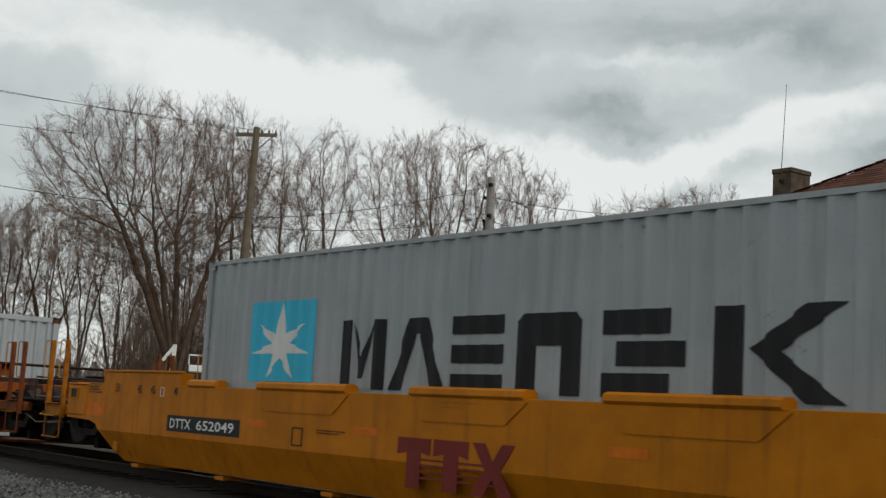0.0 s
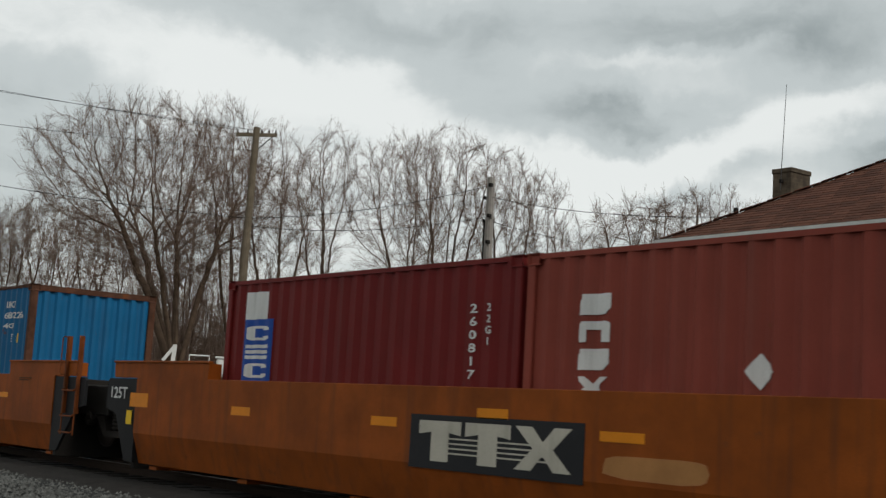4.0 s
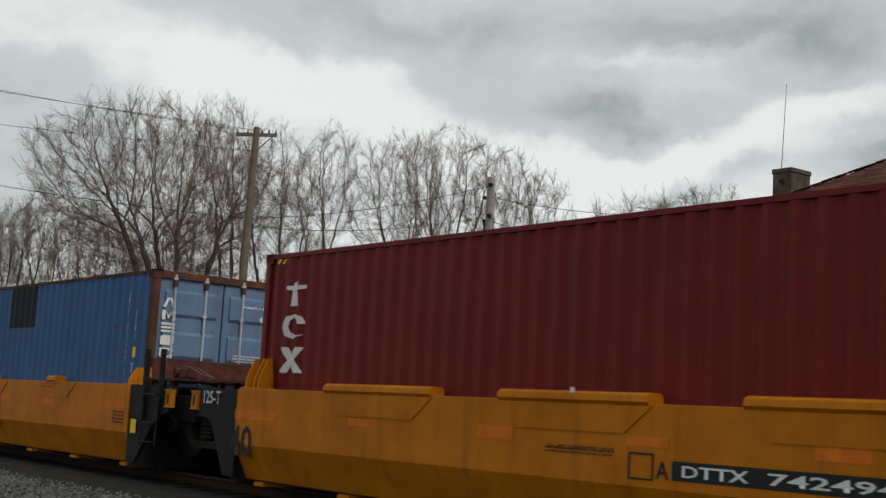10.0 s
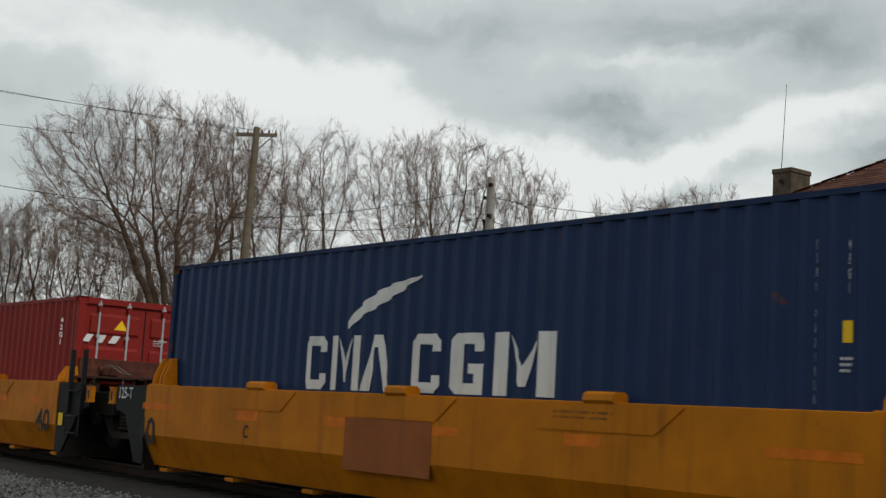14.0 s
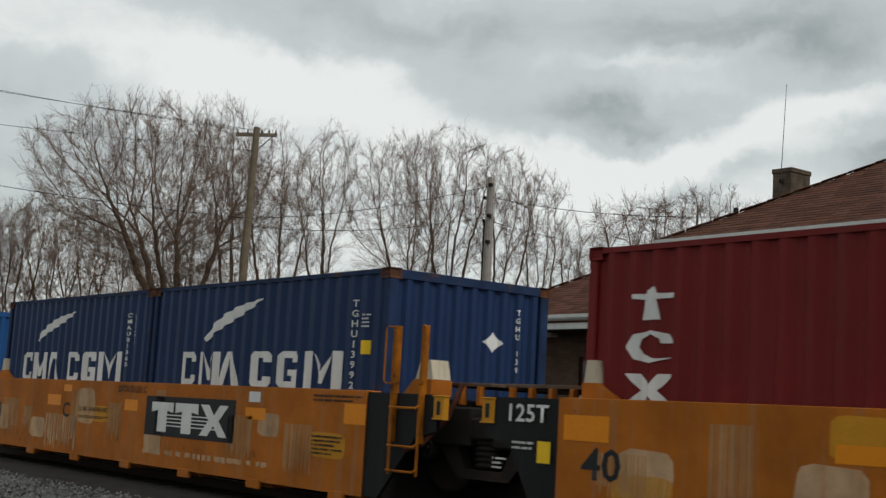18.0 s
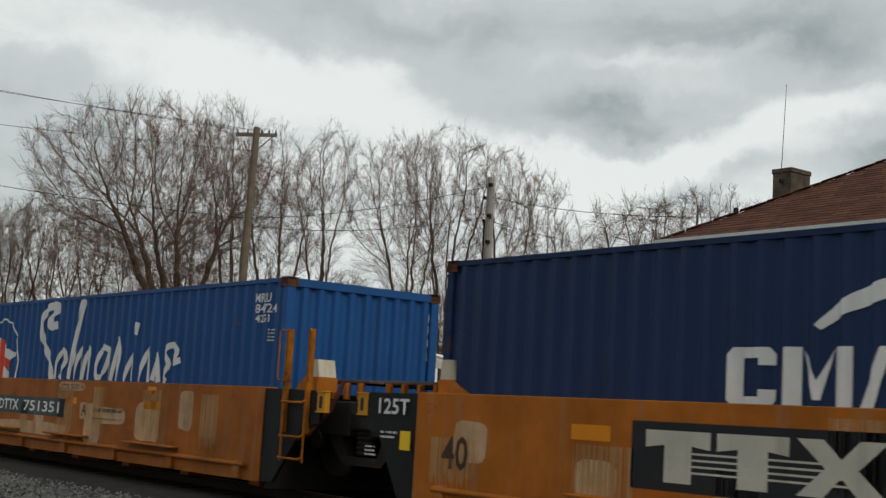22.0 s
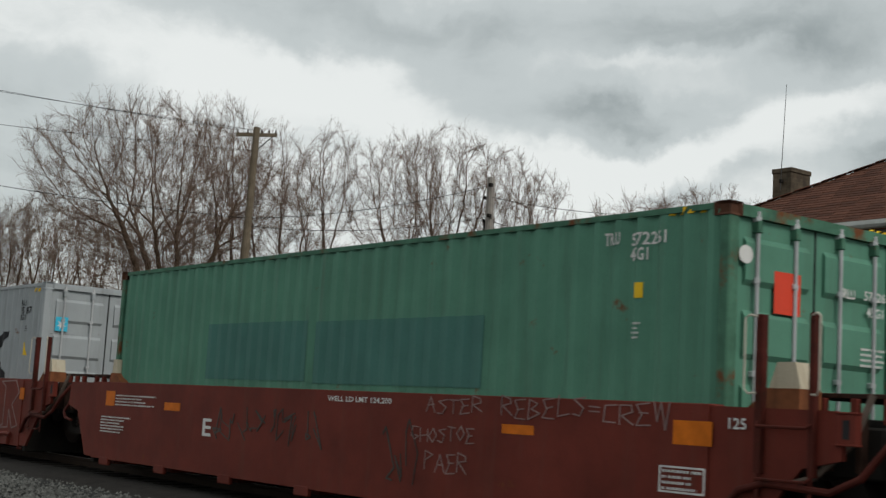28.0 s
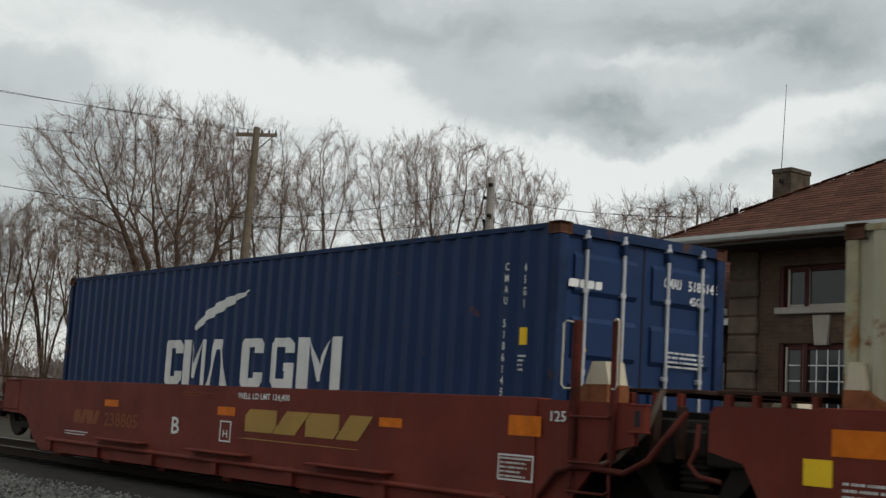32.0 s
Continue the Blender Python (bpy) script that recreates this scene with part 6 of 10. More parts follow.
def guides(c, s, half, top, style, paint):
    """Container guides on top of the well's ends."""
    if style in ("tan", "red"):
        x, w = (half + (0.78 if style == "tan" else 0.60), 0.155) if s > 0 else (half - 0.20, 0.085)
        z = top + 0.15
        foot = part("guide_foot", prism(bmesh.new(), [(s * (x - 0.36), top - 0.02), (s * (x + w), top - 0.02), (s * (x + w), z), (s * (x - w), z)], -1.30, -1.02), paint if style == "tan" else M_RUSTTANK, c, "sloped foot of the container guide")
        part("guide_block", prism(bmesh.new(), [(s * (x - w), z + 0.002), (s * (x + w), z + 0.002), (s * (x + w * 0.62), z + 0.21), (s * (x - w * 0.5), z + 0.21)], -1.28, -1.04), M_CREAM, foot, "cream flared container guide block")
        x = half + 0.95
        part("guide_block", prism(bmesh.new(), [(s * (x - 0.16), top + 0.06), (s * (x + 0.16), top + 0.06), (s * (x + 0.11), top + 0.21), (s * (x - 0.08), top + 0.21)], 0.98, 1.22), M_CREAM, c, "cream flared container guide block")
        part("walk_grating", soft_box(min(s * (half + 0.3), s * (half + 1.45)), max(s * (half + 0.3), s * (half + 1.45)), -0.9, 0.9, top + 0.10, top + 0.14, 0.006), M_GREYTANK if style == "tan" else M_DARKMAROON, c, "worn steel grating")
        for k in range(4):
            x = s * (half + 0.4 + 0.3 * k)
            part("grating_post", soft_box(x - 0.03, x + 0.03, -0.95, -0.88, top - 0.1, top + 0.10, 0.006), paint, c)
    else:
        # flared yellow guide of thin plates: a sloped back and two ribs
        lo, hi, tall = (half - 0.24, half + 0.22, 0.27) if s > 0 else (half - 0.46, half - 0.04, 0.40)
        tip = (lo + hi) / 2 + (0.02 if s > 0 else -0.05)
        g = part("guide_back", prism(bmesh.new(), [(s * lo, top), (s * hi, top), (s * (tip + 0.10), top + tall), (s * (tip - 0.10), top + tall)], -1.24, -1.22), C_YELLOW, c, "flared yellow container guide")
        for x, w in ((lo + 0.05, -0.08), (tip, 0.0), (hi - 0.05, 0.06)):
            part("guide_rib", prism(bmesh.new(), [(-1.43, top), (-1.24, top), (-1.24, top + tall * 0.98), (-1.30, top + tall * 0.98), (-1.41, top + tall * 0.35)], s * x - 0.012, s * x + 0.012, "x"), C_YELLOW, g)
        part("guide_foot", soft_box(*sorted((s * (lo - 0.03), s * (hi + 0.03))), -1.45, -1.20, top - 0.005, top + 0.02, 0.005), C_YELLOW, g)
        # rusty decks between the units
        z = top + 0.12
        dk = part("joint_deck", soft_box(*sorted((s * (half + 0.02), s * (half + 1.05))), -1.28, 1.1, z - 0.04, z, 0.006), M_DARKMAROON, c, "rusty dark deck plate")
        part("deck_edge", soft_box(*sorted((s * (half + 0.02), s * (half + 1.05))), -1.295, -1.281, z - 0.045, z - 0.005, 0.004), M_DARKRUST, dk)
        for k in range(3):
            x = s * (half + 0.12 + 0.4 * k)
            part("deck_leg", soft_box(x - 0.03, x + 0.03, -1.25, -1.17, top - 0.14, z - 0.041, 0.006), M_DARKMAROON, dk)
        if s > 0:
            part("rust_plate", soft_box(half - 0.05, half + 0.02, -1.15, 1.1, z + 0.001, top + 0.42, 0.006), M_DARKRUST, dk, "upright rust-brown plate")
            part("valve_body", soft_box(half + 0.30, half + 0.62, -0.95, -0.7, z + 0.001, z + 0.17, 0.03), M_DARKRUST, dk)
            part("valve_cap", tube(bmesh.new(), (half + 0.42, -0.98, z + 0.10), (half + 0.42, -0.90, z + 0.10), 0.07, 12), M_DARKRUST, dk)
            for k in range(2):
                part("brake_pipe", path_tube(bmesh.new(), [(half + 0.6, -0.95 + 0.1 * k, z + 0.18 - 0.02 * k), (half + 0.9, -0.98 + 0.1 * k, z + 0.17), (half + 1.25, -0.95 + 0.1 * k, z + 0.06), (half + 1.5, -0.9, z + 0.03)], 0.014, 6), M_HOSE, dk)
    b0 = half + (1.18 if s > 0 else 1.09) if style == "black" else half + (1.22 if s > 0 else 0.93)
    x0, x1 = sorted((s * b0, s * (b0 + 0.18)))
    zt = top - 0.02 if style != "black" else top - 0.05
    if s > 0 or style in ("black", "tan"):
        hb = part("pulling_box", soft_box(x0, x1, -1.475, -1.40, zt - 0.25, zt, 0.012), {"black": C_YELLOW, "tan": M_YWORN}.get(style, paint), c, "small cast pulling box, the shade in its hole painted black")
        # the hole's shade is a black plate on the box face
        part("box_hole", new_box(x0 + 0.06, x1 - 0.06, -1.478, -1.4745, zt - 0.20, zt - 0.06), M_INK, hb)
        for k in (0, 1):
            part("box_flange", soft_box(x0 - 0.01, x1 + 0.01, -1.485, -1.41, zt - 0.252 + k * 0.235, zt - 0.235 + k * 0.235, 0.004), {"black": C_YELLOW, "tan": M_YWORN}.get(style, paint), hb)


def caps(c, spans, top, paint):
    """Rolled covers along the top edge, with a drop panel under each."""
    for x0, x1, p0, p1 in spans:
        bm = bmesh.new()
        prof = [(-1.475, top - 0.0), (-1.50, top + 0.03), (-1.49, top + 0.085), (-1.44, top + 0.11), (-1.34, top + 0.11), (-1.30, top + 0.08), (-1.30, top)]
        prism(bm, prof, x0, x1, "x")
        part("rolled_cap", bm, paint, c, "rolled yellow cap")
        if p1 > p0:
            bm = bmesh.new()
            prism(bm, [(p0, top - 0.01), (p1, top - 0.01), (p1 - 0.32, top - 0.25), (p0 + 0.32, top - 0.25)], -1.482, -1.4695)
            part("drop_panel", bm, paint, c)


def guide_wall(c, x0, x1, z0, z1, paint):
    bm = bmesh.new()
    prism(bm, [(x0 + 0.03, z0), (x1 - 0.03, z0), (x1, z1), (x0, z1)], -1.455, -1.41)
    w = part("guide_wall", bm, paint, c, "raised flared guide wall")
    part("guide_lip", soft_box(x0 - 0.01, x1 + 0.01, -1.475, -1.40, z1, z1 + 0.03, 0.006), paint, w)
    for x in (x0 + 0.05, x1 - 0.05):
        part("guide_rib", soft_box(x - 0.02, x + 0.02, -1.41, -1.25, z0, z1, 0.005), paint, w)


def side_extras(c, kind, half, top, paint):
    if kind == "ledge":
        part("bottom_pipe", tube(bmesh.new(), (-half + 0.4, -1.52, 0.56), (half - 0.3, -1.52, 0.56), 0.03, 8), paint, c)
        for x0, x1 in ((-3.71, -2.06), (-0.69, 0.88), (2.37, 3.93)):
            part("side_step", soft_box(x0, x1, -1.62, -1.47, 0.655, 0.685, 0.008), paint, c, "narrow step plate")
        for k in range(7):
            x = -half + 0.5 + k * (2 * half - 1) / 6
            part("pipe_bracket", soft_box(x - 0.09, x + 0.09, -1.53, -1.46, 0.38, 0.60, 0.01), paint, c)
    elif kind == "tabs":
        for k in range(7):
            x = -half + 0.5 + k * (2 * half - 1) / 6
            part("bottom_tab", soft_box(x - 0.16, x + 0.16, -1.478, -1.42, 0.28, 0.40, 0.01), paint, c)
    elif kind == "ribs":
        n = 17
        for k in range(n):
            x = -9.75 + 19.5 * k / (n - 1)
            lo = 0.40 if abs(x) < 8.0 else 0.97
            bm = bmesh.new()
            prism(bm, [(-1.470, lo), (-1.54, lo + 0.12), (-1.545, top - 0.12), (-1.470, top - 0.12)], x - 0.055, x + 0.055, "x")
            part("side_rib", bm, paint, c)
        part("side_rail", soft_box(-10.0, 10.0, -1.55, -1.36, top - 0.13, top + 0.05, 0.015), paint, c, "deep yellow top rail")
        part("lower_rail", soft_box(-8.1, 8.1, -1.52, -1.40, 0.36, 0.45, 0.01), paint, c)


def dress_cars():
    C = CARS
    E40, E53 = 6.15, 8.2
    end_gear(C[0], -1, E53, 1.5, C_YELLOW, (0.35, 0.99), 2.19, slot=(0.42, 0.17, 1.27, 1.40))
    end_gear(C[0], 1, E53, 1.5, C_YELLOW)
    end_gear(C[1], 1, E53, 1.6, C_ORANGE, (0.67, 1.23), 2.18, deck=(1.83, 0.86, 1.72))
    end_gear(C[3], -1, E53, 1.6, C_ORANGE, (0.47, 1.01), 2.15, wheel=M_RUSTTANK, wheel_x=-0.20, wz=2.25, wr=0.17, foot=1.84, rim=M_PALE, plate=G_ORANGE, slot=(0.72, 0.46, 1.33, 1.46), deck=(1.83, 0.6, 1.72))
    end_gear(C[4], 1, E53, 1.55, C_RIBBED, (0.55, 1.24), 1.56, wheel=M_DARK, wheel_x=1.75, wz=1.62, wr=0.27, plate=M_DARK)
    end_gear(C[4], -1, E53, 1.55, C_RIBBED, (0.45, 1.07), 1.65)
    end_gear(C[5], 1, E40, 1.5, C_YELLOW, (0.65, 1.34), 2.17, wheel=M_RUSTWHEEL, wheel_x=0.96, wz=2.20, wr=0.24, rim=M_DARKMAROON, tank=M_GREYTANK, step_mat=None)
    end_gear(C[9], -1, E40, 1.5, C_YELLOW, (0.34, 1.00), 2.19, wheel=M_RUSTTANK, wheel_x=-0.12, wz=2.14, wr=0.22, foot=1.70, rim=G_YELLOW, plate=M_DARKRUST, slot=(0.52, 0.17, 1.06, 1.18), deck=(1.71, 0.3, 1.62))
    end_gear(C[10], 1, E40, 1.53, C_TAN, (0.73, 1.31), 2.13, wheel=M_DARKRUST, wheel_x=0.97, wz=2.23, wr=0.24, rim=M_DARKMAROON, tank=M_RUSTTANK, tank_z=0.46, tank_r=0.22, step_mat=M_YWORN)
    end_gear(C[14], -1, E40, 1.53, C_BROWNTAN, (0.55, 1.13), 2.13, wheel=M_WHEELRED, wheel_x=-0.07, wz=2.12, wr=0.27, foot=1.74, plate=G_TAN, step_mat=M_CREAMYELLOW, deck=(1.74, 0.3, 1.25))
    end_gear(C[15], 1, E53, 1.64, C_ORANGE, (0.64, 1.25), 2.22, wheel=M_WHEELYELLOW, wheel_x=1.12, wz=1.76, wr=0.27, plate=M_WHEELYELLOW, deck=(1.80, 0.45, 1.9))
    end_gear(C[15], -1, E53, 1.64, C_ORANGE, (0.50, 1.06), 2.21, deck=(1.83, 0.86, 1.60))
    end_gear(C[16], 1, E40, 1.52, C_RED, (0.80, 1.41), 2.18, wheel=M_DARKRUST, wheel_x=1.10, wz=2.22, wr=0.26, tank=M_DARKRED, tank_z=0.45, tank_r=0.21)
    end_gear(C[20], -1, E40, 1.52, C_RED, post=1.75)
    # reservoir low behind the raised wall of the orange unit, with its brake rods
    tk = part("air_reservoir", tube(bmesh.new(), (-8.55, -0.55, 1.97), (-7.7, -0.55, 1.97), 0.15, 28), M_RUSTTANK, C[3], "rusty air reservoir tank")
    for x in (-8.5, -7.8):
        part("tank_saddle", soft_box(x - 0.04, x + 0.04, -0.75, -0.35, 1.55, 1.90, 0.008), G_ORANGE, tk)
    part("pipe_run", path_tube(bmesh.new(), [(-9.3, -0.7, 1.95), (-8.9, -0.72, 1.93), (-8.55, -0.62, 1.97)], 0.018, 6), M_HOSE, tk)
    # sloping beam, worn plates and tan pipes at the scoured tan end
    c = C[14]
    part("sloping_beam", beam(bmesh.new(), (-9.47, -0.5, 1.84), (-8.1, -0.5, 1.60), 0.06, 0.09), M_DARKMAROON, c)
    part("tan_pipe", path_tube(bmesh.new(), [(-8.55, -1.47, 1.00), (-8.2, -1.50, 0.96), (-7.0, -1.50, 0.93), (-6.75, -1.49, 0.86), (-6.55, -1.47, 0.74)], 0.026, 8), M_TANPIPE, c, "tan-painted pipe under the sill")
    part("tan_pipe", path_tube(bmesh.new(), [(-8.4, -1.47, 1.06), (-8.1, -1.49, 1.04), (-7.2, -1.50, 1.00)], 0.018, 8), M_TANPIPE, c)
    patch(c, "scoured_field", -7.93, -7.27, 1.01, 1.49, M_SCOURED, y=-1.4875, t=0.001)
    patch(c, "grey_square", -7.62, -7.30, 1.24, 1.40, M_GREYPATCH, y=-1.4890)
    patch(c, "pale_notice", -7.20, -6.58, 0.99, 1.22, M_PALEPATCH, y=-1.4765)
    bars(c, "small_writing", -7.17, -6.62, 1.02, 1.20, 4, M_INKFADE, y=-1.4805, seed=91)
    lettering(c, "A-END", -8.98, 1.08, 0.05, M_INK, y=-1.4535, w=0.24)
    # plates at the coupling between the yellow and the tan cars
    c = C[9]
    bar = part("number_bar", soft_box(-10.42, -9.15, -0.73, -0.70, 1.405, 1.485, 0.006), M_YWORN, c, "long yellow bar with dark stencils")
    bars(bar, "small_writing", -10.30, -9.30, 1.42, 1.47, 1, M_INK, y=-0.734, seed=14)
    part("gusset_plate", prism(bmesh.new(), [(-9.50, 1.25), (-9.10, 1.25), (-9.16, 0.95), (-9.42, 0.95)], -1.20, -1.17), M_YWORN, c, "worn yellow gusset plate")
    # board on the last orange car's end
    c = C[15]
    bd = part("end_board", soft_box(10.84, 11.31, -1.475, -1.456, 1.06, 1.17, 0.006), M_YWORN, c, "yellow end board")
    lettering(bd, "B-END", 10.93, 1.085, 0.06, M_INK, y=-1.477, w=0.28)
    patch(c, "orange_strip", 10.30, 10.72, 1.06, 1.16, M_ORANGE_TAPE, y=-1.384)
    # saddle plate and slotted post of the ribbed car
    c = C[4]
    part("saddle_plate", prism(bmesh.new(), [(-11.1, 0.97), (-10.5, 0.97), (-10.5, 1.30), (-10.56, 1.16), (-10.66, 1.11), (-10.98, 1.11), (-11.06, 1.18), (-11.1, 1.36)], -1.46, -1.453), G_YELLOW, c, "curved yellow saddle plate")
    part("slotted_post", soft_box(-9.88, -9.55, -1.535, -1.49, 0.97, 1.42, 0.02), C_RIBBED, c)
    # black outline laid on the post paints the slot's shade
    part("post_slot", prism(bmesh.new(), [(-9.72 + 0.045 * math.cos(k * math.pi / 6), 1.09 + 0.045 * math.sin(k * math.pi / 6) + (0.06 if 0 < k < 6 else -0.06 if k > 6 else 0)) for k in range(12)], -1.54, -1.5345), M_INK, c, "flat black patch painted as the shade in a long rounded slot")
    part("frame_bar", soft_box(10.66, 11.5, -1.44, -1.40, 1.50, 1.545, 0.006), G_YELLOW, c)
    part("frame_bar", soft_box(11.46, 11.51, -1.44, -1.40, 1.14, 1.50, 0.006), G_YELLOW, c)
    for i, top, paint, style, half in [(1, 1.6, C_ORANGE, "orange", E53), (2, 1.6, C_ORANGE, "orange", E53), (3, 1.6, C_ORANGE, "orange", E53)] + [(i, 1.5, C_YELLOW, "black", E40) for i in range(5, 10)] + [(i, 1.53, C_TAN, "tan", E40) for i in range(10, 15)] + [(i, 1.52, C_RED, "red", E40) for i in range(16, 21)]:
        c = C[i]
        c["half"] = half
        right_joint, left_joint = i not in (1, 5, 10, 16), i not in (3, 9, 14, 20)
        if right_joint:
            joint_gear(c, top, paint, style)
        for s in (1, -1):
            if style != "orange" and (i, s) not in ((10, 1), (14, -1), (16, 1), (20, -1)):
                guides(c, s, half, top, style, paint)
        if left_joint and (style in ("black", "tan") or i == 2):
            x = (-7.05 if style == "black" else -6.84 if style == "tan" else -7.0) - (half - 6.15)
            decal(c, "txt", "125-T" if style == "black" else "125T", x, x + (0.46 if style == "black" else 0.56), 1.29, 1.46, M_WHITE)
            if style != "black":
                decal(c, "pat", "yellow_note", -half - 0.27, -half - 0.09, 0.92, 1.12, M_YELLOW_LABEL)
            if style == "tan":
                decal(c, "bars", "small_writing", -half - 0.62, -half - 0.32, 1.02, 1.12, M_WHITE)
                decal(c, "bars", "small_writing", -half - 0.9, -half - 0.7, 0.82, 0.95, M_WHITE)
        if right_joint and style == "black":
            decal(c, "pat", "yellow_note", half + 0.12, half + 0.30, 0.80, 1.0, M_YELLOW_LABEL)
        if right_joint and style in ("tan", "red"):
            pts = [(half + 1.35, -1.2, top + 0.12), (half + 1.25, -1.3, top - 0.25), (half + 1.0, -1.42, 1.0), (half + 0.75, -1.46, 0.92)]
            part("air_hose", path_tube(bmesh.new(), pts, 0.028, 6), M_HOSE if style == "red" else M_DARKRUST, c, "hanging air hose")
            if style == "red":
                part("train_pipe", path_tube(bmesh.new(), [(half + 0.1, -1.49, 0.62), (half + 0.35, -1.50, 0.86), (half + 0.6, -1.50, 0.93), (half + 1.2, -1.50, 0.90), (half + 1.45, -1.48, 1.02), (half + 1.62, -1.42, 1.25), (half + 1.72, -1.3, 1.45)], 0.030, 8), G_RED, c, "red-brown brake pipe bent up at the joint")
                part("train_pipe", path_tube(bmesh.new(), [(half + 2.25, -1.47, 0.90), (half + 2.02, -1.48, 0.93), (half + 1.90, -1.46, 1.02), (half + 1.92, -1.40, 1.15), (half + 1.85, -1.3, 1.35)], 0.022, 8), G_RED, c)
                for k in range(3):
                    part("hose_bracket", soft_box(half + 0.9 + 0.3 * k, half + 0.95 + 0.3 * k, -1.2, -1.1, 1.05, 1.5, 0.006), M_DARKMAROON, c)
    # marks of the first yellow car's caps and the others'
    caps(C[0], [(-5.94, -5.15, 0, 0), (-4.06, -2.07, -4.1, -2.0), (-0.84, 0.99, -0.9, 1.05), (2.06, 4.01, 2.0, 4.1), (5.15, 5.94, 0, 0)], 1.49, C_YELLOW)
    caps(C[5], [(-4.1, -2.06, -4.1, -2.05), (-0.97, 1.02, -1.0, 1.05), (2.05, 4.04, 2.0, 4.1)], 1.49, C_YELLOW)
    for i in (6, 7, 8, 9):
        caps(C[i], [(-3.22, -2.78, -4.1, -2.05), (-0.19, 0.2, -1.0, 1.05), (2.90, 3.28, 2.0, 4.1)], 1.49, C_YELLOW)
    for i in (1, 2, 3):
        guide_wall(C[i], 6.03, 9.05, 1.60, 1.82, C_ORANGE)
        guide_wall(C[i], -9.05, -6.03, 1.60, 1.82, C_ORANGE)
    guide_wall(C[15], 5.98, 8.55, 1.64, 1.84, C_ORANGE)
    guide_wall(C[15], -8.95, -6.1, 1.64, 1.84, C_ORANGE)
    guide_wall(C[0], -8.8, -6.2, 1.50, 1.68, C_YELLOW)
    guide_wall(C[0], 6.2, 8.8, 1.50, 1.68, C_YELLOW)
    guide_wall(C[4], 6.0, 9.4, 1.585, 1.66, C_RIBBED)
    guide_wall(C[4], -9.4, -6.0, 1.585, 1.66, C_RIBBED)
    side_extras(C[4], "ribs", E53, 1.53, C_RIBBED)
    for i in (10, 11, 12, 16, 17):
        side_extras(C[i], "tabs", E40, 1.53, C_TAN if i < 15 else C_RED)
    for i in (13, 14, 18, 19, 20):
        side_extras(C[i], "ledge", E40, 1.53, C_TAN if i == 13 else C_BROWNTAN if i == 14 else C_RED)
    for i, sd in ((5, 1), (9, -1)):
        x0 = 7.37 if sd > 0 else -7.83
        n = patch(C[i], "notice_panel", x0, x0 + 0.46, 1.03, 1.40, M_WHITE, y=-1.4885, label="black notice panel with a white border")
        patch(n, "notice_field", x0 + 0.02, x0 + 0.44, 1.05, 1.38, M_INK, y=-1.4925)
        bars(n, "small_writing", x0 + 0.05, x0 + 0.24, 1.14, 1.36, 5, M_WHITE, y=-1.496, seed=i)
        bars(n, "small_writing", x0 + 0.29, x0 + 0.40, 1.14, 1.36, 5, M_WHITE, y=-1.496, seed=i + 2)
    # pale wear running down the tan units
    rnd = random.Random(12)
    for i in (10, 11, 12, 13, 14):
        for k in range(7):
            x0 = -5.6 + 1.65 * k + rnd.uniform(-0.4, 0.4)
            w = rnd.uniform(0.25, 0.8)
            decal(C[i], "streaks", "pale_wear", x0, x0 + w, rnd.uniform(0.45, 0.75), rnd.uniform(1.0, 1.45), M_PALEWEAR)
    for i in (10, 11, 12, 13, 14):
        for k in range(6):
            x0 = -5.7 + 1.95 * k + rnd.uniform(-0.5, 0.5)
            w = rnd.uniform(0.35, 0.95)
            z0 = rnd.uniform(0.5, 0.95)
            decal(C[i], "smudge", "pale_repaint", x0, x0 + w, z0, min(1.47, z0 + rnd.uniform(0.3, 0.75)), M_PALEPATCH)
    decal(C[9], "plate", "DTTX 742494", 0.4, 2.9, 0.86, 1.10, M_INK)
    decal(C[9], "txt", "B", -0.1, 0.12, 0.90, 1.08, M_INK)
    decal(C[9], "txt", "40", 5.3, 5.9, 0.67, 1.05, M_INK)
    for x in (-5.3, -3.2, -1.2, 3.3, 4.9):
        decal(C[9], "pat", "orange_patch", x, x + 0.5, 1.13, 1.24, M_ORANGE_TAPE)
    # bright repainted end of the first tan unit
    c = C[10]
    shape(c, "yellow_field", [(6.0, 0.42), (6.15, 0.42), (6.5, 0.60), (6.9, 0.91), (7.15, 0.96), (7.28, 0.965), (7.28, 1.5), (6.0, 1.5)], M_YWORN, y=-1.472, t=0.001)
    patch(c, "yellow_panel", 7.33, 8.02, 1.01, 1.48, M_YWORN, y=-1.4885)
    patch(c, "orange_square", 7.45, 8.01, 1.17, 1.44, M_ORANGE_TAPE, y=-1.4925)
    lettering(c, "JACK HERE", 7.66, 1.05, 0.045, M_INK, y=-1.493, w=0.30)
    plate = part("unit_plate", prism(bmesh.new(), [(8.24, 1.47), (8.60, 1.36), (8.68, 1.14), (8.30, 1.12)], -1.30, -1.27), M_YWORN, c, "yellow unit plate")
    lettering(plate, "UNIT B", 8.29, 1.22, 0.085, M_INK, y=-1.303, w=0.34)
    lettering(c, "B-END", 8.98, 1.03, 0.05, M_INK, y=-1.454, w=0.26)
    # raised drop edge on the last orange car
    part("drop_panel", prism(bmesh.new(), [(-2.4, 1.63), (2.4, 1.63), (2.35, 1.50), (0.0, 1.37), (-2.35, 1.50)], -1.482, -1.4695), C_ORANGE, C[15])
    tk = part("air_reservoir", tube(bmesh.new(), (7.30, -0.4, 1.82), (8.15, -0.4, 1.80), 0.13, 24), M_DARKRUST, C[7], "rusty air reservoir tank")
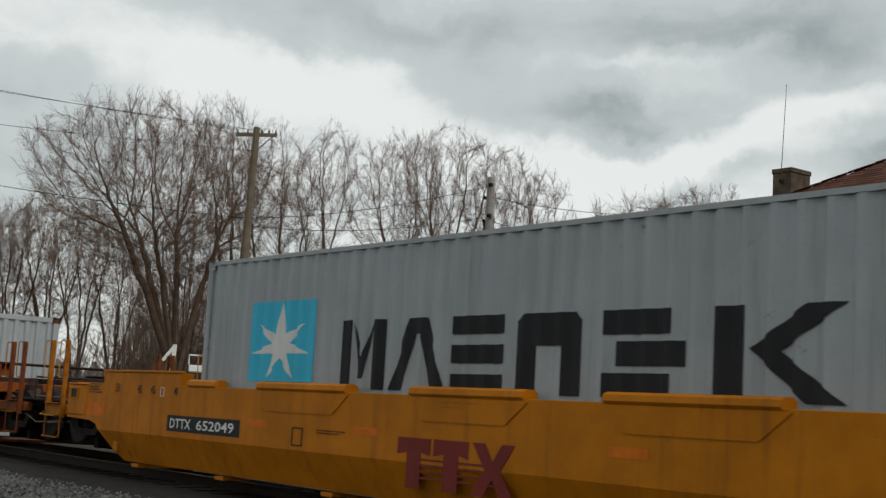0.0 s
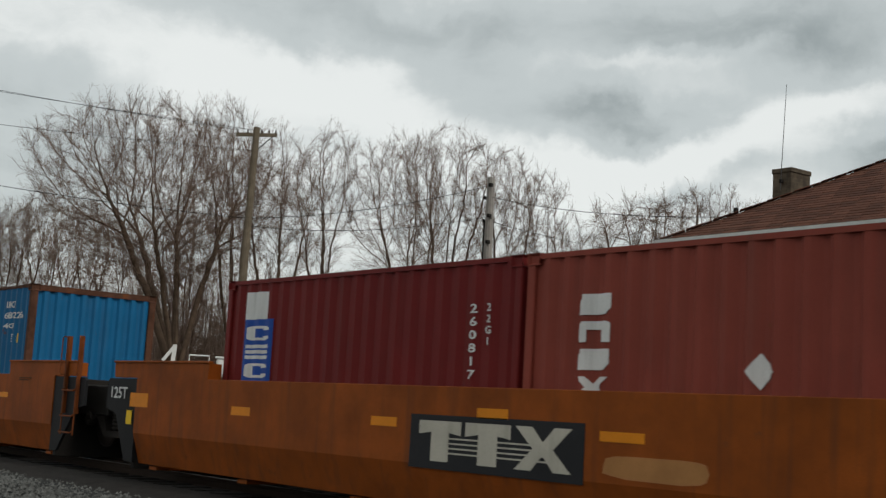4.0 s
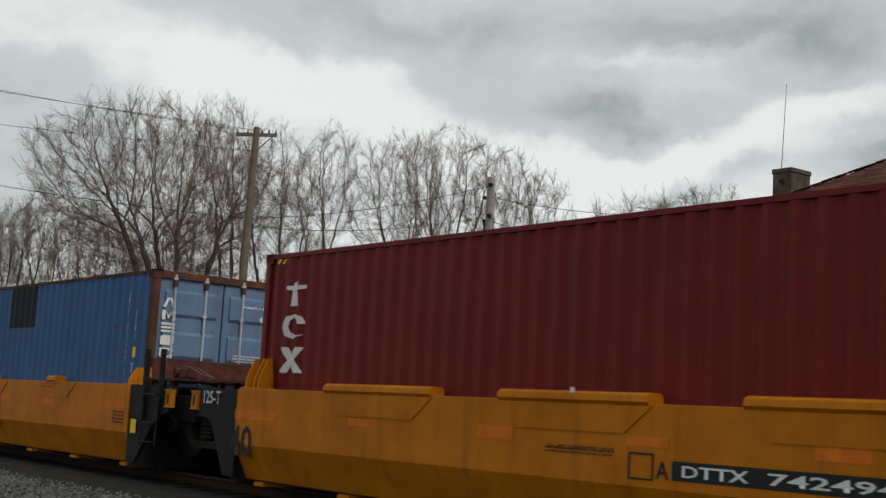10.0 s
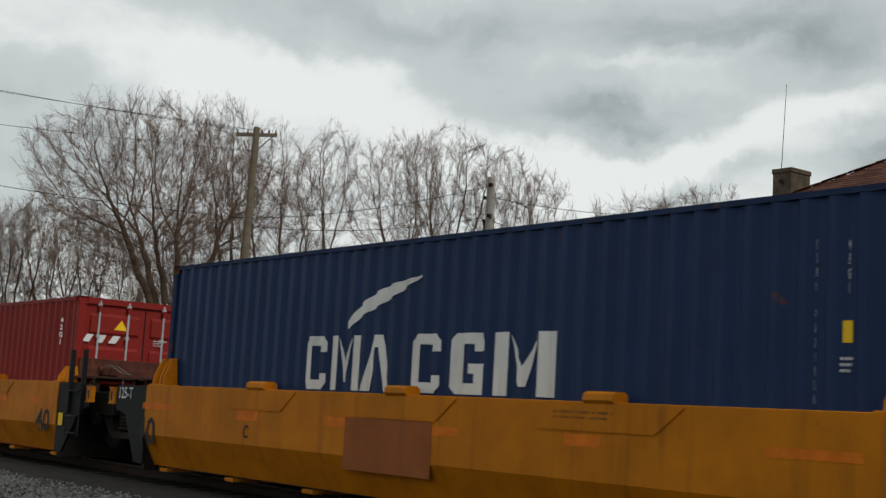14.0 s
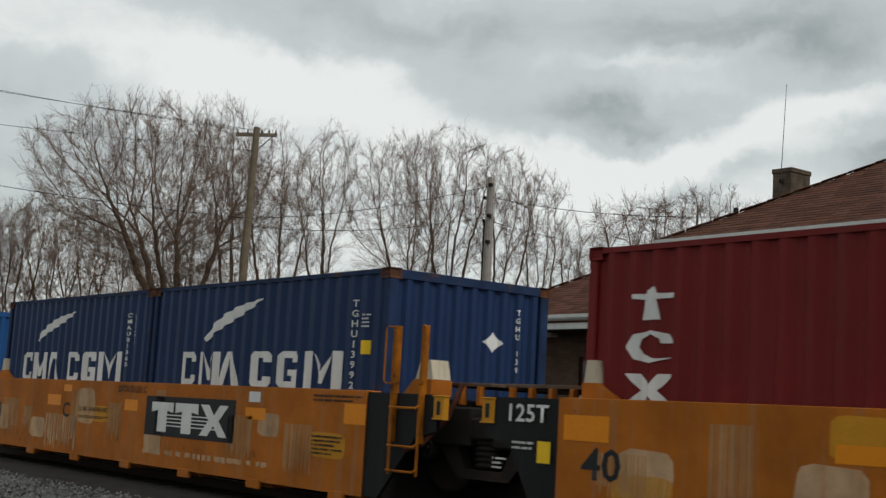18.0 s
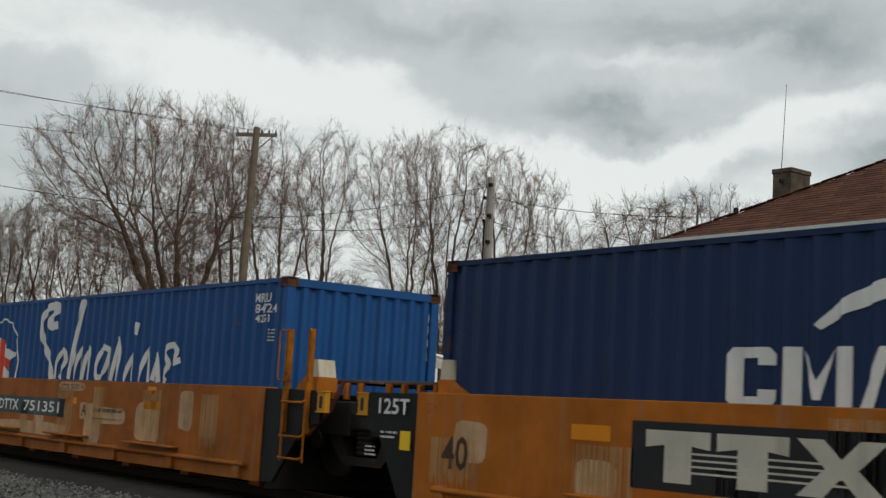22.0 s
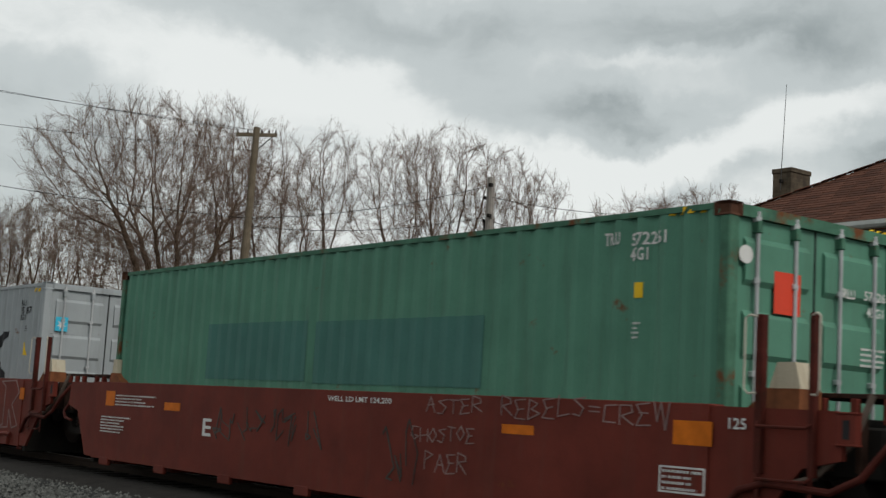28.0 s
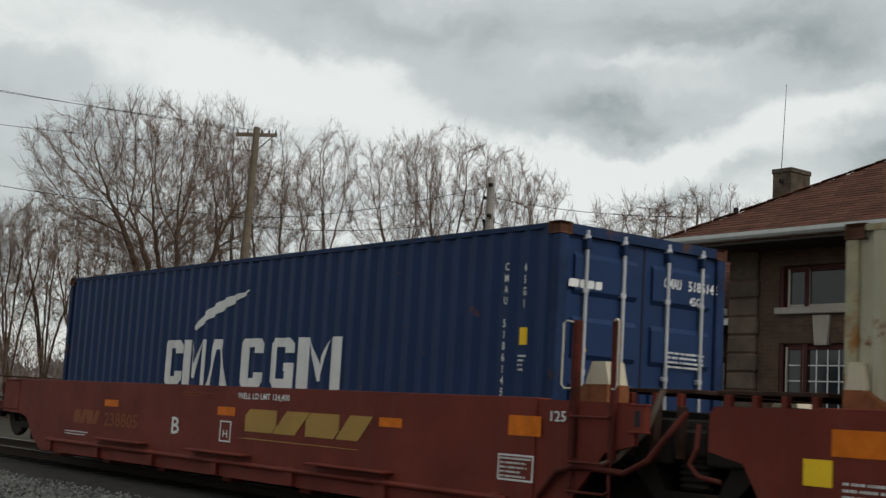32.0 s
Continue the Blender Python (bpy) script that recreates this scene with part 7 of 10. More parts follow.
    part("tank_end", tube(bmesh.new(), (8.15, -0.4, 1.80), (8.24, -0.4, 1.80), 0.13, 24, 0.07), M_DARKRUST, tk)


dress_cars()
decal(BOXES[0], "pat", "cyan_panel", -4.84, -3.23, 1.26, 2.28, M_CYAN)
decal(BOXES[0], "star", "star", -4.84, -3.23, 1.26, 2.28, M_WHITE)
decal(BOXES[0], "word", "LONG6", -2.63, 4.38, 1.2, 2.0, M_INK)
decal(BOXES["1r"], "pat", "cyan_panel", -2.33, -1.55, 1.27, 1.8, M_CYAN)
decal(BOXES["1r"], "star", "star", -2.33, -1.55, 1.27, 1.8, M_WHITE)
decal(BOXES["1r"], "word", "LONG6", -1.26, 2.2, 1.28, 1.65, M_INK)
decal(BOXES["1r"], "txt", "MRKU", 1.93, 2.19, 2.26, 2.38, M_INK)
decal(BOXES["1r"], "txt", "751 4815", 1.95, 2.46, 2.12, 2.26, M_INK)
decal(BOXES["1r"], "txt", "2261", 1.94, 2.18, 1.98, 2.08, M_INK)
decal(BOXES["1r"], "bars", "box", 2.25, 2.38, 1.76, 1.92, M_INK)
decal(BOXES["1l"], "pat", "cyan_panel", -2.36, -1.52, 1.28, 1.78, M_CYAN)
decal(BOXES["1l"], "star", "star", -2.36, -1.52, 1.28, 1.78, M_WHITE)
decal(BOXES["1l"], "word", "LONG6", -1.3, 2.36, 1.27, 1.64, M_INK)
decal(BOXES["1l"], "bars", "number", 2.09, 2.76, 2.0, 2.39, M_INK)
decal(BOXES["2r"], "word", "COL4", -2.28, -1.85, 1.16, 2.19, M_WHITE)
decal(BOXES["2r"], "vtx", "TRHU 2660", 2.26, 2.35, 1.25, 2.2, M_WHITE)
decal(BOXES["2r"], "vtx", "22G1", 2.55, 2.62, 1.74, 2.19, M_WHITE)
decal(BOXES["2r"], "pat", "yellow_label", 2.5, 2.63, 1.38, 1.54, M_YELLOW_LABEL)
decal(BOXES["2r"], "dia", "placard_diamond", -0.27, 0.02, 1.3, 1.6, M_WHITE)
decal(BOXES["2r"], "vtx", "TRHU 2", 0.67, 0.75, 1.62, 2.23, M_WHITE, True)
decal(BOXES["2r"], "dia", "placard", -0.44, -0.3, 1.55, 1.7, M_WHITE, True)
decal(BOXES["2l"], "pat", "white_panel", -2.54, -1.96, 2.06, 2.42, M_WHITE)
decal(BOXES["2l"], "pat", "blue_strip", -2.52, -1.81, 1.25, 2.06, M_BLUE)
decal(BOXES["2l"], "word", "COL3", -2.44, -1.88, 1.27, 2.0, M_WHITE)
decal(BOXES["2l"], "vtx", "260817", 2.2, 2.39, 1.34, 2.12, M_WHITE)
decal(BOXES["2l"], "vtx", "22G1", 2.47, 2.62, 1.69, 2.12, M_WHITE)
decal(BOXES[3], "pat", "placard", -5.35, -4.95, 2.15, 2.62, M_WHITE)
decal(BOXES[3], "txt", "P", -5.24, -5.05, 2.26, 2.42, M_INK)
decal(BOXES[3], "txt", "INKU", 4.85, 5.33, 2.48, 2.6, M_WHITE)
decal(BOXES[3], "txt", "608722 6", 4.81, 5.72, 2.28, 2.4, M_WHITE)
decal(BOXES[3], "txt", "45G1", 4.8, 5.34, 2.1, 2.19, M_WHITE)
decal(BOXES[3], "bars", "box", 5.22, 5.36, 1.84, 2.0, M_WHITE)
decal(BOXES[3], "pat", "yellow_label", 5.51, 5.62, 1.83, 2.0, M_YELLOW_LABEL)
decal(BOXES[3], "scrape", "scrape_marks", -2.55, 1.83, 1.64, 2.42, M_RUST)
decal(BOXES[4], "vtx", "TRLU 66676", 5.28, 5.51, 1.44, 2.5, M_WHITE)
decal(BOXES[4], "vtx", "TRLU 66761", 0.68, 0.79, 1.45, 2.56, M_WHITE, True)
decal(BOXES[5], "word", "TRIO_LOW", -1.0, -0.38, 1.94, 2.24, M_WHITE, True)
decal(BOXES[5], "txt", "TEMU 643636 3", 0.34, 1.16, 2.17, 2.28, M_WHITE, True)
decal(BOXES[5], "txt", "45G1", 0.7, 0.93, 2.05, 2.14, M_WHITE, True)
decal(BOXES[5], "haz", "hazard_stripes", -1.06, -0.68, 2.86, 2.89, M_YELLOW_LABEL, True)
decal(BOXES[5], "haz", "hazard_stripes", 0.7, 1.06, 2.85, 2.88, M_YELLOW_LABEL, True)
decal(BOXES[5], "haz", "hazard_stripes", 5.55, 5.92, 2.74, 2.8, M_YELLOW_LABEL)
decal(BOXES[5], "pat", "caution_label", -0.91, -0.64, 1.4, 1.58, M_YELLOW_LABEL, True)
decal(BOXES[5], "txt", "CAUTION", -0.89, -0.66, 1.48, 1.54, M_INK, True)
decal(BOXES[5], "pat", "blue_sticker", -0.5, -0.37, 1.43, 1.55, M_BLUE, True)
decal(BOXES[5], "tri", "warning_triangle", 4.92, 5.15, 1.69, 1.86, M_YELLOW_LABEL)
decal(BOXES[5], "pat", "caution_label", 4.81, 5.26, 1.32, 1.52, M_YELLOW_LABEL)
decal(BOXES[5], "txt", "CAUTION", 4.84, 5.23, 1.42, 1.5, M_INK)
decal(BOXES[5], "vtx", "TEMU6436363", 5.26, 5.49, 1.34, 2.52, M_WHITE)
decal(BOXES[5], "bars", "box", 5.53, 5.69, 2.2, 2.38, M_WHITE)
decal(BOXES[5], "pat", "yellow_label", 5.56, 5.69, 1.9, 2.06, M_YELLOW_LABEL)
decal(BOXES[5], "word", "COLX", -5.59, -5.09, 1.32, 2.58, M_WHITE)
decal(BOXES[5], "haz", "hazard_stripes", -5.81, -5.55, 2.76, 2.82, M_YELLOW_LABEL)
decal(BOXES[6], "pat", "dark_patch", 0.09, 1.37, 2.1, 2.88, M_DARKPATCH)
decal(BOXES[6], "pat", "strip", -5.03, -4.43, 1.18, 2.58, M_FADEDBLUE)
decal(BOXES[6], "word", "COL5", -4.93, -4.53, 1.18, 2.56, M_WHITE)
decal(BOXES[6], "vtx", "AMFU 850669 0", 5.3, 5.35, 1.3, 2.6, M_WHITE)
decal(BOXES[6], "vtx", "45G1", 5.58, 5.64, 1.85, 2.28, M_WHITE)
decal(BOXES[6], "pat", "yellow_label", 5.55, 5.66, 1.56, 1.72, M_YELLOW_LABEL)
decal(BOXES[6], "bars", "box", 5.55, 5.65, 1.32, 1.48, M_WHITE)
decal(BOXES[6], "word", "COL5", -1.03, -0.81, 1.56, 2.51, M_WHITE, True)
decal(BOXES[6], "txt", "AMFU 850669 0", 0.32, 1.15, 2.44, 2.48, M_WHITE, True)
decal(BOXES[6], "txt", "45G1", 0.64, 0.9, 2.24, 2.34, M_WHITE, True)
decal(BOXES[6], "haz", "hazard_stripes", 0.67, 1.02, 2.82, 2.84, M_YELLOW_LABEL, True)
decal(BOXES[6], "bars", "small_writing", 0.22, 0.79, 1.36, 1.71, M_WHITE, True)
decal(BOXES[7], "pat", "placard", -5.39, -4.9, 2.15, 2.62, M_WHITE)
decal(BOXES[7], "txt", "P", -5.29, -5.01, 2.28, 2.44, M_INK)
decal(BOXES[7], "txt", "INKU", 4.79, 5.37, 2.44, 2.56, M_WHITE)
decal(BOXES[7], "txt", "609177 0", 4.79, 5.75, 2.22, 2.37, M_WHITE)
decal(BOXES[7], "txt", "45G1", 4.81, 5.37, 2.04, 2.15, M_WHITE)
decal(BOXES[7], "bars", "box", 5.23, 5.38, 1.69, 1.85, M_WHITE)
decal(BOXES[7], "pat", "yellow_label", 5.51, 5.65, 1.69, 1.86, M_YELLOW_LABEL)
decal(BOXES[7], "round", "round_mark", -0.5, -0.33, 2.01, 2.14, M_WHITE, True)
decal(BOXES[7], "txt", "INKU", 0.24, 0.46, 2.16, 2.24, M_WHITE, True)
decal(BOXES[7], "txt", "609177 0", 0.64, 1.13, 2.17, 2.24, M_WHITE, True)
decal(BOXES[7], "txt", "45G1", 0.64, 0.87, 2.02, 2.1, M_WHITE, True)
decal(BOXES[7], "haz", "hazard_stripes", 0.56, 1.06, 2.83, 2.85, M_WHITE, True)
decal(BOXES[7], "bars", "small_writing", 0.18, 0.9, 1.71, 1.8, M_WHITE, True)
decal(BOXES[8], "swoosh", "swoosh", -1.43, -0.03, 1.9, 2.52, M_WHITE)
decal(BOXES[8], "word", "SPLIT6", -2.31, 2.2, 1.18, 1.82, M_WHITE)
decal(BOXES[8], "vtx", "ECMU 9661950", 5.18, 5.17, 1.2, 2.5, M_WHITE)
decal(BOXES[8], "vtx", "45G1", 5.46, 5.49, 2.06, 2.48, M_WHITE)
decal(BOXES[8], "pat", "yellow_label", 5.43, 5.51, 1.68, 1.85, M_YELLOW_LABEL)
decal(BOXES[8], "bars", "box", 5.42, 5.52, 1.44, 1.58, M_WHITE)
decal(BOXES[8], "word", "LOGO", -1.12, -0.69, 2.26, 2.31, M_WHITE, True)
decal(BOXES[8], "txt", "ECMU", 0.21, 0.47, 2.35, 2.46, M_WHITE, True)
decal(BOXES[8], "txt", "966195", 0.57, 0.94, 2.35, 2.46, M_WHITE, True)
decal(BOXES[8], "txt", "45G1", 0.58, 0.82, 2.19, 2.3, M_WHITE, True)
decal(BOXES[8], "haz", "hazard_stripes", -1.09, -0.75, 2.8, 2.84, M_YELLOW_LABEL, True)
decal(BOXES[8], "bars", "small_writing", 0.15, 0.89, 1.59, 1.72, M_WHITE, True)
decal(BOXES[8], "bars", "small_writing", -0.57, -0.31, 1.63, 1.71, M_WHITE, True)
decal(BOXES[9], "word", "SLANT3", -1.11, -0.44, 1.84, 1.97, M_WHITE, True)
decal(BOXES[9], "tri", "warning_triangle", -0.57, -0.33, 2.07, 2.24, M_YELLOW_LABEL, True)
decal(BOXES[9], "vtx", "42G1", -1.54, -1.44, 1.76, 2.2, M_WHITE, True)
decal(BOXES[9], "bars", "small_writing", 0.17, 0.42, 1.84, 1.96, M_WHITE, True)
decal(BOXES["10r"], "pat", "repaint_patch", -0.44, 0.82, 1.98, 2.28, M_PATCHBLUE)
decal(BOXES["10r"], "pat", "repaint_patch", -2.36, -0.68, 1.22, 1.52, M_PATCHBLUE)
decal(BOXES["10r"], "pat", "number_patch", 2.19, 2.81, 1.98, 2.28, M_DARKTEAL)
decal(BOXES["10r"], "txt", "SCZU 796976", 2.2, 2.8, 2.14, 2.28, M_WHITE)
decal(BOXES["10r"], "txt", "22G1", 2.2, 2.35, 2.0, 2.12, M_WHITE)
decal(BOXES["10r"], "bars", "box", 2.2, 2.32, 1.84, 1.98, M_WHITE)
decal(BOXES["10r"], "blots", "repaint_blot", -0.4, 2.63, 1.28, 1.94, M_DARKTEAL)
decal(BOXES["10r"], "blots", "repaint_blot", -2.68, -0.52, 1.96, 2.5, M_DARKTEAL2)
decal(BOXES["10r"], "txt", "S C Z U  7 9 6 9 7 6 4", -0.59, 0.93, 2.18, 2.37, M_WHITE, True)
decal(BOXES["10r"], "blots", "repaint_blot", -0.98, 0.93, 1.57, 1.94, M_DARKTEAL, True)
decal(BOXES["10l"], "word", "COLX", -2.51, -1.94, 1.08, 2.24, M_WHITE)
decal(BOXES["10l"], "dia", "placard_diamond", 1.65, 1.99, 1.74, 2.04, M_WHITE)
decal(BOXES["10l"], "vtx", "TEXU 7386", 2.14, 2.35, 1.25, 2.26, M_WHITE)
decal(BOXES["10l"], "vtx", "22G1", 2.46, 2.59, 1.89, 2.24, M_WHITE)
decal(BOXES["10l"], "bars", "box", 2.44, 2.59, 1.44, 1.62, M_WHITE)
decal(BOXES["11r"], "swoosh", "swoosh", -1.35, 0.15, 1.78, 2.38, M_WHITE)
decal(BOXES["11r"], "word", "SPLIT6", -2.0, 2.12, 1.18, 1.64, M_WHITE)
decal(BOXES["11r"], "vtx", "TGHU13992", 2.27, 2.43, 1.2, 2.24, M_WHITE)
decal(BOXES["11r"], "pat", "yellow_label", 2.53, 2.68, 1.6, 1.76, M_YELLOW_LABEL)
decal(BOXES["11r"], "bars", "box", 2.53, 2.66, 1.9, 2.08, M_WHITE)
decal(BOXES["11r"], "dia", "placard", 0.21, 0.51, 1.73, 1.98, M_WHITE, True)
decal(BOXES["11r"], "vtx", "TGHU 139", 0.69, 0.78, 1.51, 2.28, M_WHITE, True)
decal(BOXES["11l"], "swoosh", "swoosh", -1.52, 0.1, 1.83, 2.37, M_WHITE)
decal(BOXES["11l"], "word", "SPLIT6", -2.1, 2.07, 1.16, 1.65, M_WHITE)
decal(BOXES["11l"], "vtx", "CMAU01365", 2.16, 2.4, 1.42, 2.24, M_WHITE)
decal(BOXES["11l"], "vtx", "22G1", 2.41, 2.47, 1.76, 2.22, M_WHITE)
decal(BOXES[12], "flag", "flag_emblem", -5.11, -3.22, 1.16, 2.3, M_WHITE)
decal(BOXES[12], "script", "white_script", -2.45, 3.2, 1.22, 2.44, M_WHITE)
decal(BOXES[12], "txt", "MRKU", 4.78, 5.06, 2.28, 2.4, M_WHITE)
decal(BOXES[12], "txt", "035 2303", 4.79, 5.35, 2.14, 2.26, M_WHITE)
decal(BOXES[12], "txt", "42G1", 4.8, 5.05, 2.0, 2.12, M_WHITE)
decal(BOXES[12], "bars", "box", 5.12, 5.24, 1.76, 1.94, M_WHITE)
decal(BOXES[12], "tri", "warning_triangle", 5.08, 5.26, 1.44, 1.64, M_YELLOW_LABEL)
decal(BOXES[13], "swoosh", "swoosh", -1.36, 0.13, 1.78, 2.35, M_WHITE)
decal(BOXES[13], "word", "SPLIT6", -2.22, 2.35, 1.16, 1.65, M_WHITE)
decal(BOXES[13], "frame", "outline_box", 2.36, 5.22, 0.97, 1.42, M_WHITE)
decal(BOXES[13], "bars", "slogan", 2.57, 5.1, 1.0, 1.25, M_WHITE)
decal(BOXES[13], "vtx", "CMAU 90902", 5.33, 5.44, 1.18, 2.22, M_WHITE)
decal(BOXES[13], "vtx", "42G1", 5.62, 5.71, 1.78, 2.2, M_WHITE)
decal(BOXES[13], "bars", "box", 5.57, 5.73, 1.4, 1.58, M_WHITE)
decal(BOXES[13], "tri", "warning_triangle", -0.07, 0.1, 1.9, 2.08, M_YELLOW_LABEL, True)
decal(BOXES[13], "vtx", "CMAU 909", 0.68, 0.76, 1.49, 2.29, M_WHITE, True)
decal(BOXES[14], "flag", "flag_emblem", -5.0, -3.14, 1.14, 2.31, M_WHITE)
decal(BOXES[14], "script", "white_script", -2.23, 3.28, 1.22, 2.46, M_WHITE)
decal(BOXES[14], "txt", "MRKU", 5.32, 5.69, 2.28, 2.4, M_WHITE)
decal(BOXES[14], "txt", "84724", 5.33, 5.82, 2.14, 2.26, M_WHITE)
decal(BOXES[14], "txt", "42G1", 5.35, 5.68, 2.02, 2.12, M_WHITE)
decal(BOXES[14], "bars", "box", 5.68, 5.86, 1.76, 1.94, M_WHITE)
decal(BOXES[14], "vtx", "MRKU", 1.03, 1.12, 1.68, 2.32, M_WHITE, True)
decal(BOXES[15], "word", "SLANT2", -5.48, -4.9, 1.32, 2.46, M_WHITE)
decal(BOXES[15], "pat", "dark_patch", -4.03, -3.48, 1.34, 1.58, M_DARKRED)
decal(BOXES[15], "vtx", "UESU504732", 5.35, 5.6, 1.32, 2.54, M_WHITE)
decal(BOXES[15], "vtx", "45G1", 5.68, 5.82, 2.08, 2.56, M_WHITE)
decal(BOXES[15], "pat", "yellow_label", 5.66, 5.79, 1.89, 2.04, M_YELLOW_LABEL)
decal(BOXES[15], "tri", "warning_triangle", 5.0, 5.25, 2.12, 2.32, M_YELLOW_LABEL)
decal(BOXES[15], "tri", "warning_triangle", -0.03, 0.15, 1.96, 2.16, M_YELLOW_LABEL, True)
decal(BOXES[15], "vtx", "UESU 50473", 0.74, 0.86, 1.66, 2.66, M_WHITE, True)
decal(BOXES[16], "pat", "white_sticker", -0.98, -0.85, 2.0, 2.15, M_WHITE, True)
decal(BOXES[16], "pat", "blue_sticker", -0.85, -0.64, 2.0, 2.16, M_BLUE, True)
decal(BOXES[16], "pat", "white_sticker", -0.46, -0.28, 2.02, 2.18, M_WHITE, True)
decal(BOXES[16], "txt", "PONU", 0.3, 0.53, 2.19, 2.29, M_WHITE, True)
decal(BOXES[16], "txt", "172673", 0.64, 1.01, 2.2, 2.3, M_WHITE, True)
decal(BOXES[16], "txt", "45G1", 0.65, 0.87, 2.05, 2.15, M_WHITE, True)
decal(BOXES[16], "pat", "dark_patch", -5.36, -5.11, 1.38, 1.67, M_DARKPATCH)
decal(BOXES[17], "txt", "TRLU", 4.59, 4.81, 2.6, 2.72, M_WHITE)
decal(BOXES[17], "txt", "572261", 4.93, 5.38, 2.58, 2.7, M_WHITE)
decal(BOXES[17], "txt", "45G1", 4.92, 5.15, 2.44, 2.56, M_WHITE)
decal(BOXES[17], "pat", "yellow_label", 5.0, 5.11, 2.1, 2.24, M_YELLOW_LABEL)
decal(BOXES[17], "bars", "box", 4.98, 5.1, 1.72, 1.89, M_WHITE)
decal(BOXES[17], "pat", "repaint_patch", -3.15, -0.51, 1.27, 2.02, M_PATCHGREEN)
decal(BOXES[17], "pat", "repaint_patch", -0.37, 2.89, 1.25, 2.0, M_PATCHGREEN)
decal(BOXES[17], "round", "round_mark", -1.08, -0.9, 2.38, 2.54, M_WHITE, True)
decal(BOXES[17], "pat", "red_panel", -0.6, -0.24, 1.99, 2.36, M_REDPANEL, True)
decal(BOXES[17], "pat", "blue_line", -0.62, -0.25, 1.95, 1.95, M_BLUE, True)
decal(BOXES[17], "txt", "TRLU", 0.31, 0.56, 2.22, 2.31, M_WHITE, True)
decal(BOXES[17], "txt", "5722615", 0.7, 1.16, 2.23, 2.32, M_WHITE, True)
decal(BOXES[17], "txt", "45G1", 0.74, 1.0, 2.08, 2.17, M_WHITE, True)
decal(BOXES[17], "haz", "hazard_stripes", -1.0, -0.72, 2.84, 2.89, M_YELLOW_LABEL, True)
decal(BOXES[17], "haz", "hazard_stripes", 0.74, 1.06, 2.88, 2.91, M_YELLOW_LABEL, True)
decal(BOXES[17], "bars", "small_writing", 0.66, 1.03, 1.6, 1.8, M_WHITE, True)
decal(BOXES[17], "haz", "hazard_stripes", 5.39, 5.85, 2.82, 2.88, M_YELLOW_LABEL)
decal(BOXES[18], "pat", "cyan_panel", -4.94, -3.11, 1.2, 2.42, M_CYAN)
decal(BOXES[18], "star", "star", -4.94, -3.11, 1.2, 2.42, M_WHITE)
decal(BOXES[18], "word", "LONG6", -2.83, 4.5, 1.18, 2.04, M_INK)
decal(BOXES[18], "txt", "MRKU", 4.92, 5.17, 2.5, 2.6, M_INK)
decal(BOXES[18], "txt", "395 0947", 4.94, 5.45, 2.35, 2.48, M_INK)
decal(BOXES[18], "txt", "45G1", 4.96, 5.17, 2.24, 2.34, M_INK)
decal(BOXES[18], "bars", "box", 5.27, 5.39, 2.02, 2.14, M_INK)
decal(BOXES[18], "tri", "warning_triangle", 5.18, 5.42, 1.6, 1.84, M_YELLOW_LABEL)
decal(BOXES[18], "haz", "hazard_stripes", 5.58, 5.89, 2.74, 2.8, M_YELLOW_LABEL)
decal(BOXES[18], "pat", "star_label", -0.98, -0.75, 2.05, 2.3, M_CYAN, True)
decal(BOXES[18], "star", "star", -0.98, -0.75, 2.05, 2.3, M_WHITE, True)
decal(BOXES[18], "bars", "small_word", -1.05, -0.62, 1.99, 2.0, M_INK, True)
decal(BOXES[18], "txt", "MRKU", 0.26, 0.51, 2.2, 2.28, M_INK, True)
decal(BOXES[18], "txt", "395 094 7", 0.65, 1.15, 2.22, 2.28, M_INK, True)
decal(BOXES[18], "txt", "45G1", 0.66, 0.87, 2.08, 2.15, M_INK, True)
decal(BOXES[18], "haz", "hazard_stripes", -1.02, -0.7, 2.85, 2.86, M_YELLOW_LABEL, True)
decal(BOXES[18], "haz", "hazard_stripes", 0.71, 1.06, 2.85, 2.86, M_YELLOW_LABEL, True)
decal(BOXES[19], "pat", "star_label", -0.59, -0.16, 1.46, 1.88, M_CYAN, True)
decal(BOXES[19], "star", "star", -0.59, -0.16, 1.46, 1.88, M_WHITE, True)
decal(BOXES[19], "pat", "star_label", 0.19, 0.63, 1.49, 1.89, M_CYAN, True)
decal(BOXES[19], "star", "star", 0.19, 0.63, 1.49, 1.89, M_WHITE, True)
decal(BOXES[19], "round", "round_mark", -0.96, -0.74, 2.09, 2.3, M_WHITE, True)
decal(BOXES[19], "txt", "APMU", 0.31, 0.59, 2.2, 2.3, M_INK, True)
decal(BOXES[19], "txt", "403381", 0.69, 1.01, 2.2, 2.3, M_INK, True)
decal(BOXES[19], "txt", "4263", 0.68, 0.9, 2.07, 2.16, M_INK, True)
decal(BOXES[19], "txt", "APMU", 5.21, 5.58, 2.26, 2.39, M_INK)
decal(BOXES[19], "txt", "40338", 5.22, 5.68, 2.14, 2.26, M_INK)
decal(BOXES[19], "txt", "42G1", 5.24, 5.56, 2.02, 2.12, M_INK)
decal(BOXES[20], "swoosh", "swoosh", -1.41, 0.08, 1.94, 2.5, M_WHITE)
decal(BOXES[20], "word", "SPLIT6", -2.25, 2.36, 1.18, 1.81, M_WHITE)
decal(BOXES[20], "vtx", "CMAU 5186145", 5.28, 5.39, 1.18, 2.52, M_WHITE)
decal(BOXES[20], "vtx", "45G1", 5.58, 5.66, 2.06, 2.5, M_WHITE)
